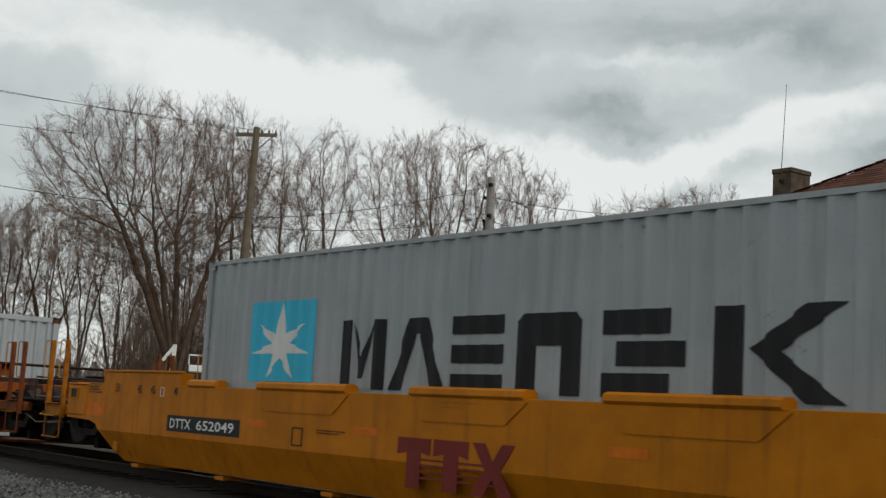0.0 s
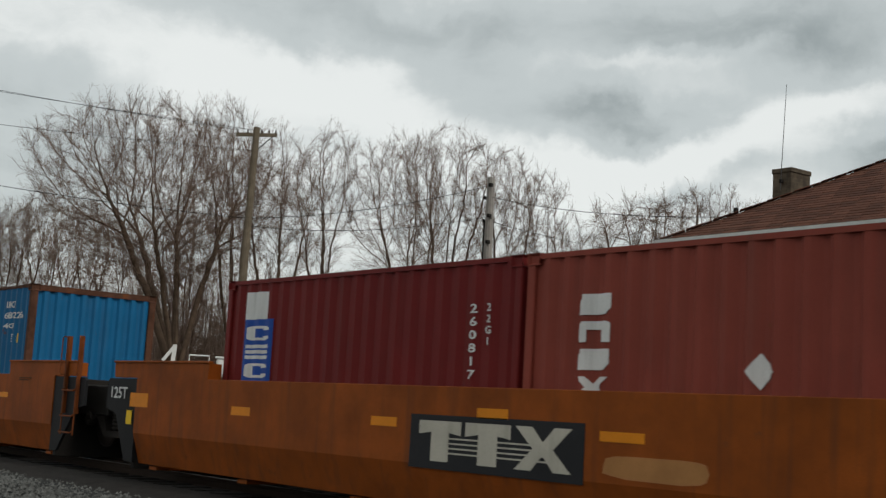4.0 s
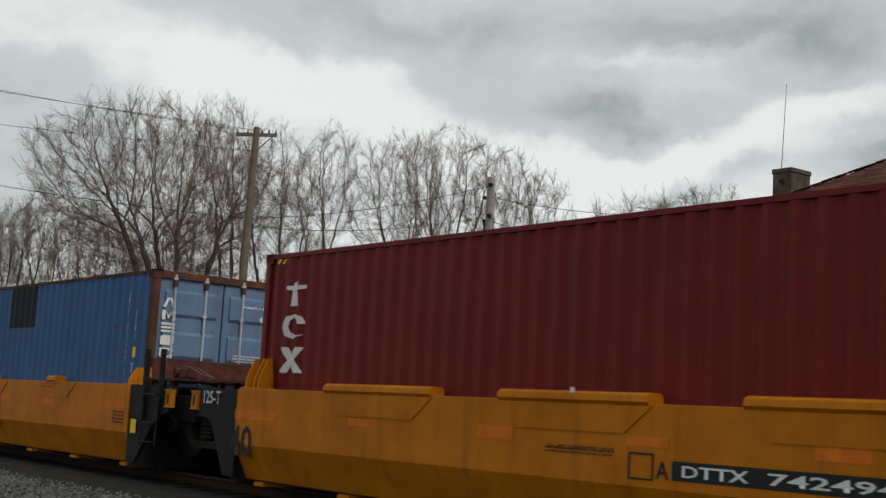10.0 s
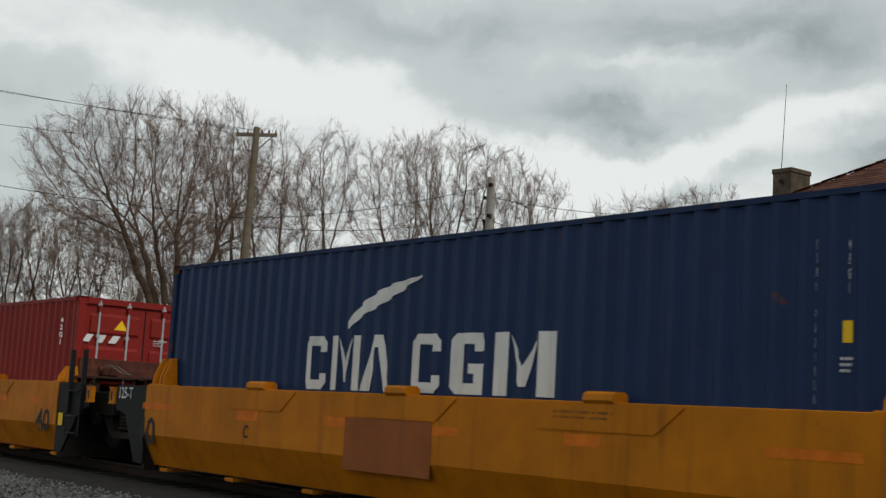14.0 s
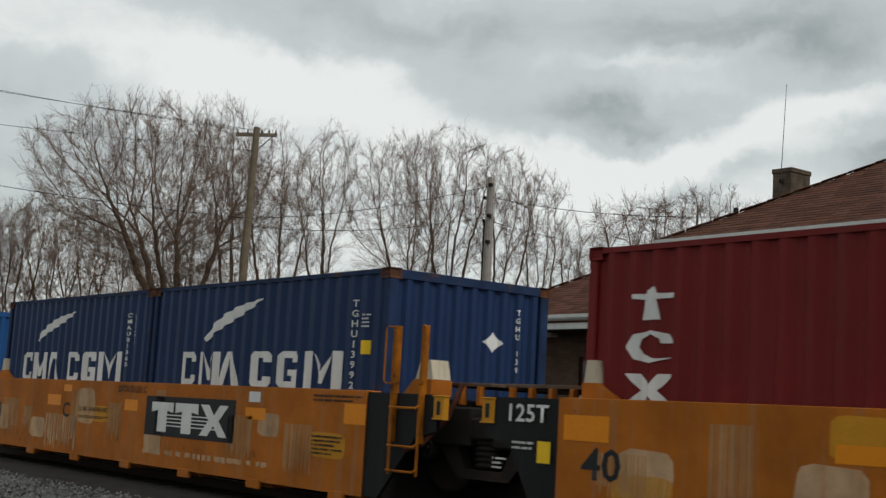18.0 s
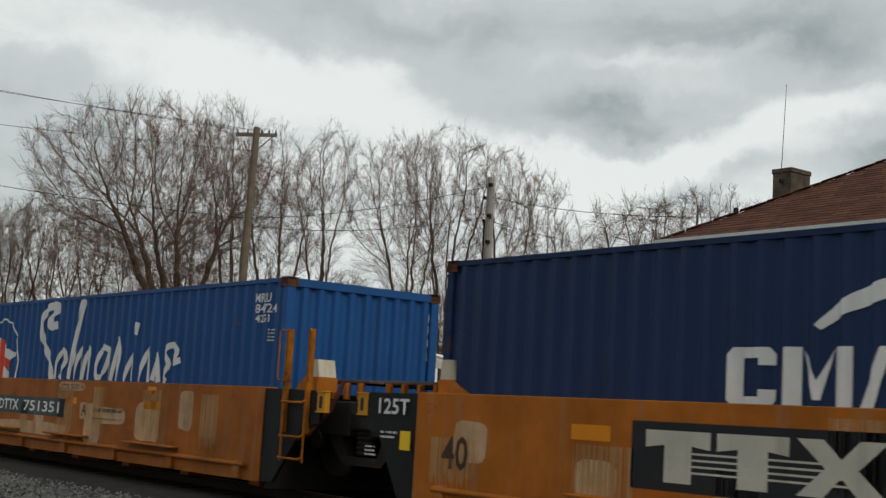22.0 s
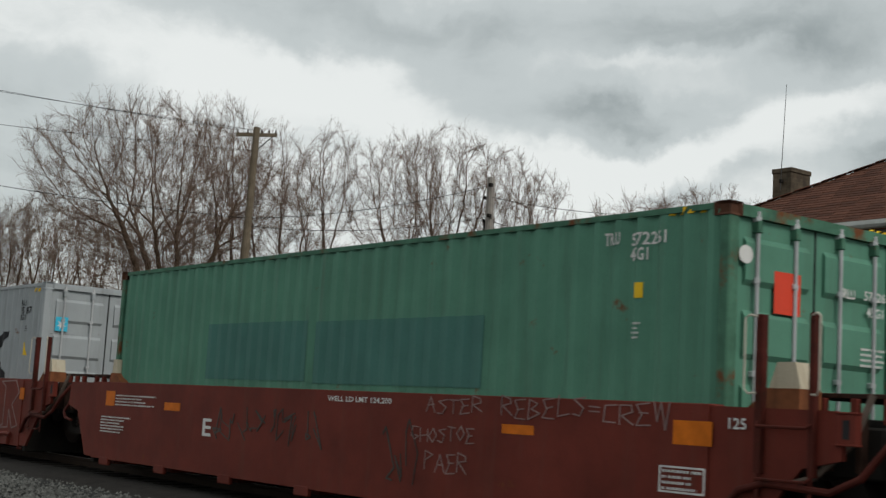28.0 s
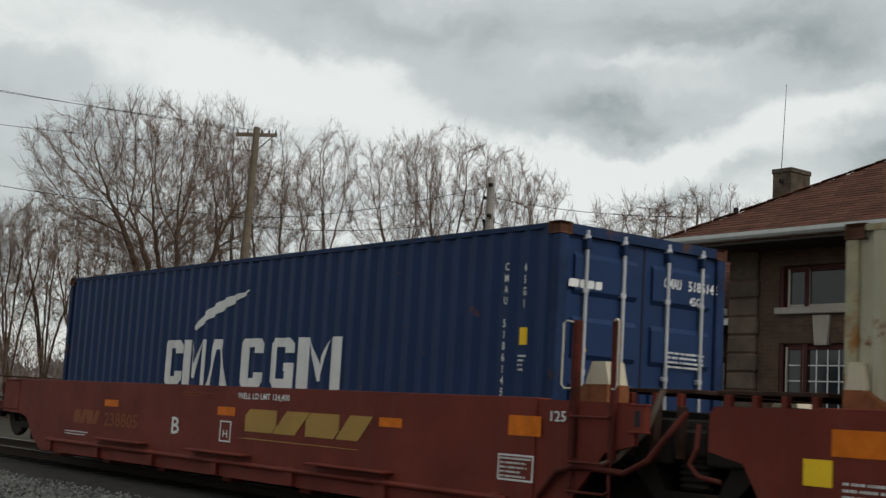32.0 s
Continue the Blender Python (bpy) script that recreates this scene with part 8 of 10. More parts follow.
decal(BOXES[20], "pat", "yellow_label", 5.55, 5.67, 1.69, 1.86, M_YELLOW_LABEL)
decal(BOXES[20], "bars", "box", 5.54, 5.68, 1.42, 1.6, M_WHITE)
decal(BOXES[20], "word", "LOGO", -1.07, -0.62, 2.27, 2.35, M_WHITE, True)
decal(BOXES[20], "txt", "CMAU", 0.27, 0.53, 2.39, 2.5, M_WHITE, True)
decal(BOXES[20], "txt", "518614 5", 0.64, 1.14, 2.39, 2.5, M_WHITE, True)
decal(BOXES[20], "txt", "45G1", 0.66, 0.87, 2.24, 2.33, M_WHITE, True)
decal(BOXES[20], "tri", "warning_triangle", -0.9, -0.8, 1.65, 1.78, M_YELLOW_LABEL, True)
decal(BOXES[20], "bars", "small_writing", 0.34, 0.92, 1.56, 1.75, M_WHITE, True)
decal(BOXES[20], "haz", "hazard_stripes", -1.02, -0.69, 2.84, 2.87, M_YELLOW_LABEL, True)
decal(CARS[0], "plate", "DTTX 652049", -6.5, -4.44, 0.88, 1.1, M_INK)
decal(CARS[0], "word", "TRIO", -1.0, 0.9, 0.54, 1.06, M_DULLRED)
decal(CARS[0], "txt_", "GWF130", -3.25, -2.88, 1.35, 1.43, M_INK)
decal(CARS[0], "bars", "small_writing", -0.29, 0.29, 1.37, 1.46, M_INK)
decal(CARS[0], "frame", "test_box", -3.17, -2.93, 0.85, 1.07, M_INK)
decal(CARS[0], "bars", "small_writing", -2.61, -2.02, 1.01, 1.07, M_INK)
decal(CARS[0], "pat", "orange_patch", -9.31, -8.67, 1.0, 1.2, M_ORANGE_TAPE)
decal(CARS[0], "pat", "orange_patch", -4.23, -3.73, 1.04, 1.13, M_ORANGE_TAPE)
decal(CARS[0], "pat", "orange_patch", -1.84, -1.38, 1.04, 1.13, M_ORANGE_TAPE)
decal(CARS[0], "pat", "orange_patch", 2.14, 2.62, 1.03, 1.12, M_ORANGE_TAPE)
decal(CARS[0], "txt", "53", -8.3, -8.16, 1.38, 1.51, M_INK)
decal(CARS[0], "txt", "45", -7.53, -7.38, 1.38, 1.5, M_INK)
decal(CARS[0], "txt", "45", -7.1, -6.95, 1.38, 1.49, M_INK)
decal(CARS[0], "txt", "40", -6.35, -6.24, 1.37, 1.49, M_INK)
decal(CARS[0], "bars", "small_writing", -9.27, -8.78, 1.34, 1.51, M_INK)
decal(CARS[0], "frame", "test_circle", -6.78, -6.66, 1.35, 1.48, M_WHITE)
decal(CARS[1], "plate", "DTTX 727061", 1.74, 4.94, 0.87, 1.13, M_INK)
decal(CARS[1], "txt", "A", 1.17, 1.39, 0.91, 1.07, M_INK)
decal(CARS[1], "txt", "53", -7.84, -7.02, 0.63, 1.06, M_INKFADE)
decal(CARS[1], "pat", "tape", -8.2, -7.68, 1.16, 1.38, M_TAPE)
decal(CARS[1], "pat", "tape", -5.68, -5.15, 1.18, 1.27, M_TAPE)
decal(CARS[1], "pat", "tape", -3.01, -2.51, 1.17, 1.26, M_TAPE)
decal(CARS[1], "pat", "tape", -0.22, 0.27, 1.18, 1.26, M_TAPE)
decal(CARS[1], "pat", "tape", 2.54, 3.0, 1.19, 1.27, M_TAPE)
decal(CARS[1], "pat", "tape", 5.4, 5.85, 1.21, 1.29, M_TAPE)
decal(CARS[1], "smudge", "worn_patch", -2.49, -1.32, 0.84, 1.1, M_SMUDGE)
decal(CARS[1], "bars", "small_writing", -0.9, 0.38, 1.02, 1.05, M_INKFADE)
decal(CARS[1], "pat", "tape", 7.98, 8.49, 1.21, 1.39, M_TAPE)
decal(CARS[1], "frame", "notice_box", 9.32, 9.82, 1.18, 1.5, M_WHITE)
decal(CARS[1], "pat", "notice", 9.24, 9.48, 0.98, 1.19, M_SMUDGE)
decal(CARS[2], "pat", "black_panel", -1.41, 1.22, 0.76, 1.31, M_INK)
decal(CARS[2], "word", "TRIO", -1.25, 1.06, 0.84, 1.25, M_PALE)
decal(CARS[2], "pat", "tape", -8.38, -7.79, 1.18, 1.38, M_TAPE)
decal(CARS[2], "pat", "tape", -5.31, -4.83, 1.16, 1.27, M_TAPE)
decal(CARS[2], "pat", "tape", -2.15, -1.67, 1.16, 1.26, M_TAPE)
decal(CARS[2], "pat", "tape", -0.32, 0.15, 1.3, 1.4, M_TAPE)
decal(CARS[2], "pat", "tape", 1.41, 1.95, 1.16, 1.25, M_TAPE)
decal(CARS[2], "pat", "tape", 4.65, 5.12, 1.16, 1.25, M_TAPE)
decal(CARS[2], "pat", "tape", 8.09, 8.49, 1.21, 1.41, M_TAPE)
decal(CARS[2], "pat", "worn_patch", 6.3, 6.75, 0.97, 1.05, M_SMUDGE)
decal(CARS[2], "smudge", "worn_patch", 1.43, 2.73, 0.84, 1.06, M_SMUDGE)
decal(CARS[2], "scrawl", "dark_scrawl", 6.09, 8.51, 1.58, 1.78, M_INKFADE)
decal(CARS[1], "txte", "125 T", -9.03, -8.38, 1.33, 1.5, M_WHITE)
decal(CARS[1], "pate", "yellow_note", -8.42, -8.24, 0.95, 1.13, M_YELLOW_LABEL)
decal(CARS[1], "pat", "worn_patch", -6.95, -6.5, 0.98, 1.07, M_SMUDGE)
decal(CARS[1], "frame", "test_circle", -6.2, -6.04, 0.96, 1.11, M_WHITE)
decal(CARS[3], "plate", "DTTX 727061", -5.03, -1.89, 0.85, 1.17, M_INK)
decal(CARS[3], "txt", "B", -1.58, -1.3, 0.91, 1.11, M_INKFADE)
decal(CARS[3], "pat", "tape", -9.33, -8.8, 0.95, 1.15, M_TAPE)
decal(CARS[3], "pat", "tape", -6.37, -5.88, 1.18, 1.27, M_TAPE)
decal(CARS[3], "pat", "tape", -3.38, -2.88, 1.19, 1.27, M_TAPE)
decal(CARS[3], "pat", "tape", -0.3, 0.15, 1.19, 1.28, M_TAPE)
decal(CARS[3], "scrawl", "green_scrawl", 0.9, 1.82, 0.98, 1.59, M_SCRAWL)
decal(CARS[3], "txt", "53", -7.86, -7.23, 0.58, 1.01, M_INKFADE)
decal(CARS[3], "bars", "small_writing", -0.53, 0.36, 1.46, 1.54, M_INKFADE)
decal(CARS[3], "pat", "tape", 5.65, 6.1, 1.19, 1.28, M_TAPE)
decal(CARS[3], "pat", "tape", 2.79, 3.24, 1.17, 1.27, M_TAPE)
decal(CARS[3], "bars", "marks", 6.6, 7.2, 1.49, 1.56, M_INKFADE)
decal(CARS[4], "pat", "black_patch", 3.35, 4.97, 0.84, 1.1, M_INK)
decal(CARS[4], "word", "TRIO", 3.46, 4.94, 0.82, 1.06, M_PALE)
decal(CARS[4], "txt", "53", 5.41, 5.88, 0.89, 1.18, M_INK)
decal(CARS[4], "pat", "white_label", 6.49, 7.03, 0.81, 1.02, M_WHITE)
decal(CARS[4], "pat", "notice", 7.34, 7.77, 0.59, 0.87, M_INK)
decal(CARS[4], "frame", "notice_frame", 7.34, 7.77, 0.59, 0.87, M_WHITE)
decal(CARS[4], "bars", "small_writing", 8.85, 9.39, 1.14, 1.3, M_INK)
decal(CARS[4], "plate", "DTTX 657092", -5.61, -4.08, 0.92, 1.12, M_INK)
decal(CARS[4], "txt", "NWF13", 1.43, 1.86, 0.95, 1.04, M_INK)
decal(CARS[4], "txt", "DTTX 657092", 0.07, 0.88, 1.51, 1.57, M_INK)
decal(CARS[4], "pat", "orange_tape", -4.62, -4.34, 1.45, 1.58, M_GREYPATCH)
decal(CARS[4], "txt", "53", -7.95, -7.78, 1.14, 1.23, M_INK)
decal(CARS[4], "txt", "48", -7.4, -7.25, 1.14, 1.23, M_INK)
decal(CARS[4], "txt", "45", -6.88, -6.67, 1.15, 1.23, M_INK)
decal(CARS[4], "txt", "20", -6.28, -6.12, 1.14, 1.23, M_INK)
decal(CARS[4], "txt", "40", -6.28, -6.12, 0.98, 1.07, M_INK)
decal(CARS[5], "plate", "DTTX 742494", 1.3, 3.62, 0.88, 1.04, M_INK)
decal(CARS[5], "txt", "A", 1.12, 1.27, 0.88, 1.03, M_INK)
decal(CARS[5], "frame", "test_box", 0.8, 1.09, 0.86, 1.09, M_INK)
decal(CARS[5], "pat", "orange_patch", -3.56, -3.0, 1.13, 1.22, M_ORANGE_TAPE)
decal(CARS[5], "pat", "orange_patch", -1.26, -0.74, 1.11, 1.24, M_ORANGE_TAPE)
decal(CARS[5], "pat", "orange_patch", 0.77, 1.25, 1.14, 1.23, M_ORANGE_TAPE)
decal(CARS[5], "pat", "orange_patch", 2.72, 3.21, 1.13, 1.24, M_ORANGE_TAPE)
decal(CARS[5], "pat", "orange_patch", 5.05, 6.02, 1.14, 1.23, M_ORANGE_TAPE)
decal(CARS[5], "pat", "orange_patch", -6.17, -5.17, 1.12, 1.24, M_ORANGE_TAPE)
decal(CARS[5], "pat", "yellow_note", 6.29, 6.47, 1.26, 1.46, M_YELLOW_LABEL)
decal(CARS[5], "pat", "black_notice", 7.43, 7.85, 1.14, 1.4, M_INK)
decal(CARS[5], "frame", "notice_frame", 7.43, 7.85, 1.14, 1.4, M_WHITE)
decal(CARS[5], "bars", "notice_writing", 7.47, 7.63, 1.3, 1.37, M_WHITE)
decal(CARS[5], "bars", "small_writing", 6.66, 7.12, 1.35, 1.51, M_INK)
decal(CARS[5], "bars", "small_writing", 6.59, 7.07, 1.09, 1.16, M_INK)
decal(CARS[5], "bars", "small_writing", -0.26, 0.65, 1.03, 1.09, M_INK)
decal(CARS[5], "txt", "40", -6.27, -5.7, 0.65, 1.04, M_INK)
decal(CARS[5], "pat", "grey_plate", -3.74, -3.45, 1.33, 1.46, M_GREYPATCH)
decal(CARS[5], "pat", "white_mark", 0.03, 0.09, 1.52, 1.63, M_WHITE)
decal(CARS[5], "txt", "LD LMT 120000 PER UNIT", -0.25, 0.63, 1.08, 1.11, M_INK)
decal(CARS[5], "txt", "DTTX 742494 A", -0.25, 0.31, 1.32, 1.37, M_INK)
decal(CARS[6], "txt", "40", -6.26, -5.64, 0.67, 1.05, M_INK)
decal(CARS[6], "txt", "E", -3.18, -3.03, 0.9, 1.09, M_INK)
decal(CARS[6], "pat", "brown_square", -0.88, 0.78, 0.67, 1.27, M_BROWNSQ)
decal(CARS[6], "pat", "orange_patch", -5.86, -5.12, 1.13, 1.22, M_ORANGE_TAPE)
decal(CARS[6], "pat", "orange_patch", -3.41, -2.86, 1.16, 1.26, M_ORANGE_TAPE)
decal(CARS[6], "pat", "orange_patch", -1.33, -0.86, 1.14, 1.24, M_ORANGE_TAPE)
decal(CARS[6], "pat", "orange_patch", 0.75, 1.22, 1.12, 1.23, M_ORANGE_TAPE)
decal(CARS[6], "pat", "orange_patch", 2.79, 3.25, 1.12, 1.24, M_ORANGE_TAPE)
decal(CARS[6], "pat", "orange_patch", 5.04, 6.01, 1.14, 1.25, M_ORANGE_TAPE)
decal(CARS[6], "pat", "grey_plate", -3.76, -3.53, 1.35, 1.46, M_GREYPATCH)
decal(CARS[6], "pat", "grey_plate", 3.53, 3.81, 1.35, 1.46, M_GREYPATCH)
decal(CARS[6], "bars", "small_writing", 5.62, 6.08, 0.91, 1.11, M_INK)
decal(CARS[6], "bars", "small_writing", -0.32, 0.26, 1.29, 1.36, M_INK)
decal(CARS[6], "bars", "small_writing", 2.62, 3.39, 1.39, 1.48, M_INK)
decal(CARS[7], "txt", "40", -6.23, -5.69, 0.67, 1.08, M_INK)
decal(CARS[7], "txt", "D", -3.16, -3.04, 0.89, 1.09, M_INK)
decal(CARS[7], "pat", "brown_square", -0.91, 0.65, 0.82, 1.25, M_BROWNSQ)
decal(CARS[7], "pat", "orange_patch", -6.09, -5.18, 1.14, 1.21, M_ORANGE_TAPE)
decal(CARS[7], "pat", "orange_patch", -3.4, -2.9, 1.12, 1.23, M_ORANGE_TAPE)
decal(CARS[7], "pat", "orange_patch", -1.4, -0.93, 1.13, 1.23, M_ORANGE_TAPE)
decal(CARS[7], "pat", "orange_patch", 0.69, 1.11, 1.14, 1.23, M_ORANGE_TAPE)
decal(CARS[7], "pat", "grey_plate", -3.75, -3.47, 1.32, 1.44, M_GREYPATCH)
decal(CARS[7], "txt", "DTTX 742494 D", -0.42, 0.13, 1.28, 1.35, M_INK)
decal(CARS[7], "pat", "orange_patch", 4.97, 5.96, 1.12, 1.22, M_ORANGE_TAPE)
decal(CARS[7], "pat", "orange_patch", 2.66, 3.13, 1.12, 1.23, M_ORANGE_TAPE)
decal(CARS[7], "bars", "small_writing", 5.46, 6.05, 0.85, 1.11, M_INK)
decal(CARS[8], "txt", "40", -6.37, -5.76, 0.65, 1.05, M_INK)
decal(CARS[8], "txt", "C", -3.25, -3.12, 0.88, 1.05, M_INK)
decal(CARS[8], "pat", "brown_square", -0.95, 0.67, 0.65, 1.23, M_BROWNSQ)
decal(CARS[8], "pat", "orange_patch", -6.22, -5.27, 1.16, 1.25, M_ORANGE_TAPE)
decal(CARS[8], "pat", "orange_patch", -3.45, -2.91, 1.1, 1.24, M_ORANGE_TAPE)
decal(CARS[8], "pat", "orange_patch", -1.4, -0.95, 1.11, 1.22, M_ORANGE_TAPE)
decal(CARS[8], "pat", "orange_patch", 0.66, 1.09, 1.1, 1.19, M_ORANGE_TAPE)
decal(CARS[8], "pat", "orange_patch", 2.66, 3.13, 1.1, 1.21, M_ORANGE_TAPE)
decal(CARS[8], "pat", "orange_patch", 4.93, 5.82, 1.13, 1.21, M_ORANGE_TAPE)
decal(CARS[8], "pat", "grey_plate", -3.82, -3.54, 1.31, 1.43, M_GREYPATCH)
decal(CARS[8], "pat", "grey_plate", 3.37, 3.65, 1.32, 1.42, M_GREYPATCH)
decal(CARS[8], "bars", "small_writing", 2.5, 3.29, 1.33, 1.43, M_INK)
decal(CARS[10], "plate", "DTTX 751351", 0.3, 3.48, 0.95, 1.25, M_INK)
decal(CARS[10], "txt", "B", -0.6, -0.29, 0.94, 1.15, M_INK)
decal(CARS[10], "smudge", "pale_halo", -0.68, -0.21, 0.88, 1.2, M_YWORN)
decal(CARS[10], "txt", "40", -5.82, -5.33, 0.81, 1.1, M_INK)
decal(CARS[10], "smudge", "pale_halo", -5.45, -4.7, 0.63, 0.91, M_YWORN)
decal(CARS[10], "pat", "tape", -6.07, -5.49, 1.15, 1.38, M_TAPE)
decal(CARS[10], "pat", "tape", -3.14, -2.6, 1.12, 1.26, M_TAPE)
decal(CARS[10], "smudge", "pale_halo", -3.22, -2.54, 1.12, 1.49, M_YWORN)
decal(CARS[10], "pat", "tape", -0.15, 0.31, 1.14, 1.28, M_TAPE)
decal(CARS[10], "pat", "tape", 3.5, 3.97, 1.16, 1.27, M_TAPE)
decal(CARS[10], "txt", "DTTX 751351 B", -0.41, 0.57, 1.38, 1.46, M_INK)
decal(CARS[10], "txt", "GWG52D", 2.18, 2.65, 1.37, 1.47, M_INK)
decal(CARS[10], "smudge", "pale_halo", 2.13, 2.69, 1.35, 1.5, M_YWORN)
decal(CARS[10], "frame", "test_box", 4.06, 4.31, 0.97, 1.21, M_INK)
decal(CARS[10], "txt", "H", 4.13, 4.21, 1.02, 1.09, M_INK)
decal(CARS[10], "smudge", "pale_halo", 4.0, 4.38, 0.93, 1.25, M_YWORN)
decal(CARS[10], "bars", "small_writing", -1.99, -0.82, 0.97, 1.08, M_INK)
decal(CARS[10], "smudge", "pale_halo", -2.07, -0.73, 0.94, 1.14, M_YWORN)
decal(CARS[10], "streaks", "pale_streak", 0.4, 3.99, 0.66, 0.74, M_PALEPATCH)
decal(CARS[10], "pat", "note_field", 6.16, 6.78, 1.15, 1.55, M_YWORN)
decal(CARS[10], "bars", "small_writing", 6.22, 6.73, 1.19, 1.41, M_INK)
decal(CARS[10], "pat", "black_notice", 6.85, 7.29, 1.2, 1.46, M_INK)
decal(CARS[10], "frame", "notice_frame", 6.85, 7.29, 1.2, 1.46, M_WHITE)
decal(CARS[10], "frame", "notice_rule", 6.86, 7.09, 1.26, 1.45, M_WHITE)
decal(CARS[10], "pat", "tape", 7.49, 7.9, 1.18, 1.46, M_TAPE)
decal(CARS[10], "txt_", "L 261-6", 6.22, 6.5, 0.88, 0.96, M_INK)
decal(CARS[10], "bars", "small_writing", 6.81, 7.18, 1.04, 1.13, M_INK)
decal(CARS[11], "pat", "black_panel", 0.59, 3.21, 0.8, 1.35, M_INK)
decal(CARS[11], "word", "TRIO", 0.79, 3.03, 0.86, 1.27, M_WHITE)
decal(CARS[11], "pat", "tape", -6.02, -5.52, 1.2, 1.38, M_TAPE)
decal(CARS[11], "pat", "tape", -3.17, -2.6, 1.12, 1.29, M_TAPE)
decal(CARS[11], "pat", "tape", -2.51, -2.19, 1.35, 1.46, M_TAPE)
decal(CARS[11], "pat", "tape", -0.14, 0.3, 1.12, 1.28, M_TAPE)
decal(CARS[11], "pat", "tape", 3.47, 3.97, 1.12, 1.27, M_TAPE)
decal(CARS[11], "pat", "tape", 5.72, 6.15, 1.15, 1.38, M_TAPE)
decal(CARS[11], "txt", "40", -5.82, -5.3, 0.81, 1.12, M_INK)
decal(CARS[11], "txt", "C", -2.49, -2.2, 0.94, 1.18, M_INK)
decal(CARS[11], "txt", "LD LMT 124 300 PER UNIT", -1.84, -0.72, 1.06, 1.13, M_INK)
decal(CARS[11], "bars", "small_writing", -1.83, -0.68, 0.95, 1.0, M_INK)
decal(CARS[11], "smudge", "pale_halo", -1.94, -0.59, 0.9, 1.16, M_YWORN)
decal(CARS[11], "txt", "DTTX 751351 C", -0.39, 0.57, 1.38, 1.48, M_INK)
decal(CARS[11], "pat", "notice", 3.54, 3.82, 1.34, 1.47, M_WHITE)
decal(CARS[11], "bars", "small_writing", 5.06, 6.07, 1.38, 1.48, M_INK)
decal(CARS[11], "smudge", "pale_halo", 5.01, 5.79, 0.73, 1.05, M_YWORN)
decal(CARS[11], "bars", "small_writing", 5.08, 5.74, 0.77, 1.01, M_INK)
decal(CARS[11], "streaks", "pale_streak", 0.59, 4.08, 0.53, 0.61, M_PALEPATCH)
decal(CARS[11], "streaks", "pale_streak", -3.17, -1.86, 0.38, 0.98, M_PALEPATCH)
decal(CARS[12], "txt", "40", -5.95, -5.48, 0.81, 1.11, M_INK)
decal(CARS[12], "txt", "D", -2.59, -2.31, 0.96, 1.18, M_INK)
decal(CARS[12], "txt", "LD LMT 124 300 PER UNIT", -1.99, -0.81, 1.03, 1.11, M_INK)
decal(CARS[12], "bars", "small_writing", -1.98, -0.78, 0.93, 0.97, M_INK)
decal(CARS[12], "smudge", "pale_halo", -2.07, -0.69, 0.88, 1.15, M_YWORN)
decal(CARS[12], "pat", "black_panel", 0.49, 3.06, 0.79, 1.35, M_INK)
decal(CARS[12], "word", "TRIO", 0.66, 2.89, 0.87, 1.27, M_WHITE)
decal(CARS[12], "pat", "tape", -6.12, -5.62, 1.16, 1.37, M_TAPE)
decal(CARS[12], "pat", "tape", -3.25, -2.79, 1.12, 1.27, M_TAPE)
decal(CARS[12], "pat", "tape", -2.65, -2.28, 1.34, 1.47, M_TAPE)
decal(CARS[12], "pat", "tape", -0.29, 0.22, 1.12, 1.27, M_TAPE)
decal(CARS[12], "pat", "tape", 3.34, 3.83, 1.12, 1.27, M_TAPE)
decal(CARS[12], "pat", "tape", 5.53, 5.81, 1.15, 1.39, M_TAPE)
decal(CARS[12], "txt", "DTTX 751351 D", -0.51, 0.46, 1.39, 1.47, M_INK)
decal(CARS[12], "pat", "notice", 3.34, 3.61, 1.38, 1.48, M_WHITE)
decal(CARS[12], "bars", "small_writing", 4.92, 5.51, 1.41, 1.48, M_INK)
decal(CARS[12], "bars", "small_writing", 4.93, 5.38, 0.88, 1.03, M_INK)
decal(CARS[12], "smudge", "pale_halo", 4.88, 5.52, 0.85, 1.51, M_YWORN)
decal(CARS[12], "streaks", "pale_streak", -3.29, -2.17, 0.45, 0.93, M_PALEPATCH)
decal(CARS[12], "streaks", "pale_streak", 3.27, 3.9, 0.76, 1.09, M_PALEPATCH)
decal(CARS[13], "pat", "black_panel", -3.03, -0.36, 0.79, 1.36, M_INK)
decal(CARS[13], "word", "TRIO", -2.86, -0.5, 0.86, 1.29, M_PALE)
decal(CARS[13], "pat", "tape", -3.79, -3.29, 1.16, 1.3, M_TAPE)
decal(CARS[13], "pat", "tape", -0.11, 0.36, 1.14, 1.26, M_TAPE)
decal(CARS[13], "pat", "tape", 2.85, 3.39, 1.13, 1.26, M_TAPE)
decal(CARS[13], "pat", "tape", 5.74, 6.21, 1.15, 1.37, M_TAPE)
decal(CARS[13], "txt", "E", 2.34, 2.64, 0.95, 1.19, M_INKFADE)
decal(CARS[13], "txt", "40", -5.68, -5.26, 0.77, 1.11, M_INKFADE)
decal(CARS[13], "smudge", "pale_halo", 0.82, 2.2, 0.84, 1.27, M_PALEPATCH)
decal(CARS[13], "bars", "small_writing", 0.98, 2.1, 0.93, 1.14, M_INKFADE)
decal(CARS[13], "smudge", "pale_halo", 2.16, 3.43, 0.59, 1.34, M_PALEPATCH)
decal(CARS[13], "smudge", "pale_halo", -0.39, 0.79, 1.12, 1.5, M_PALEPATCH)
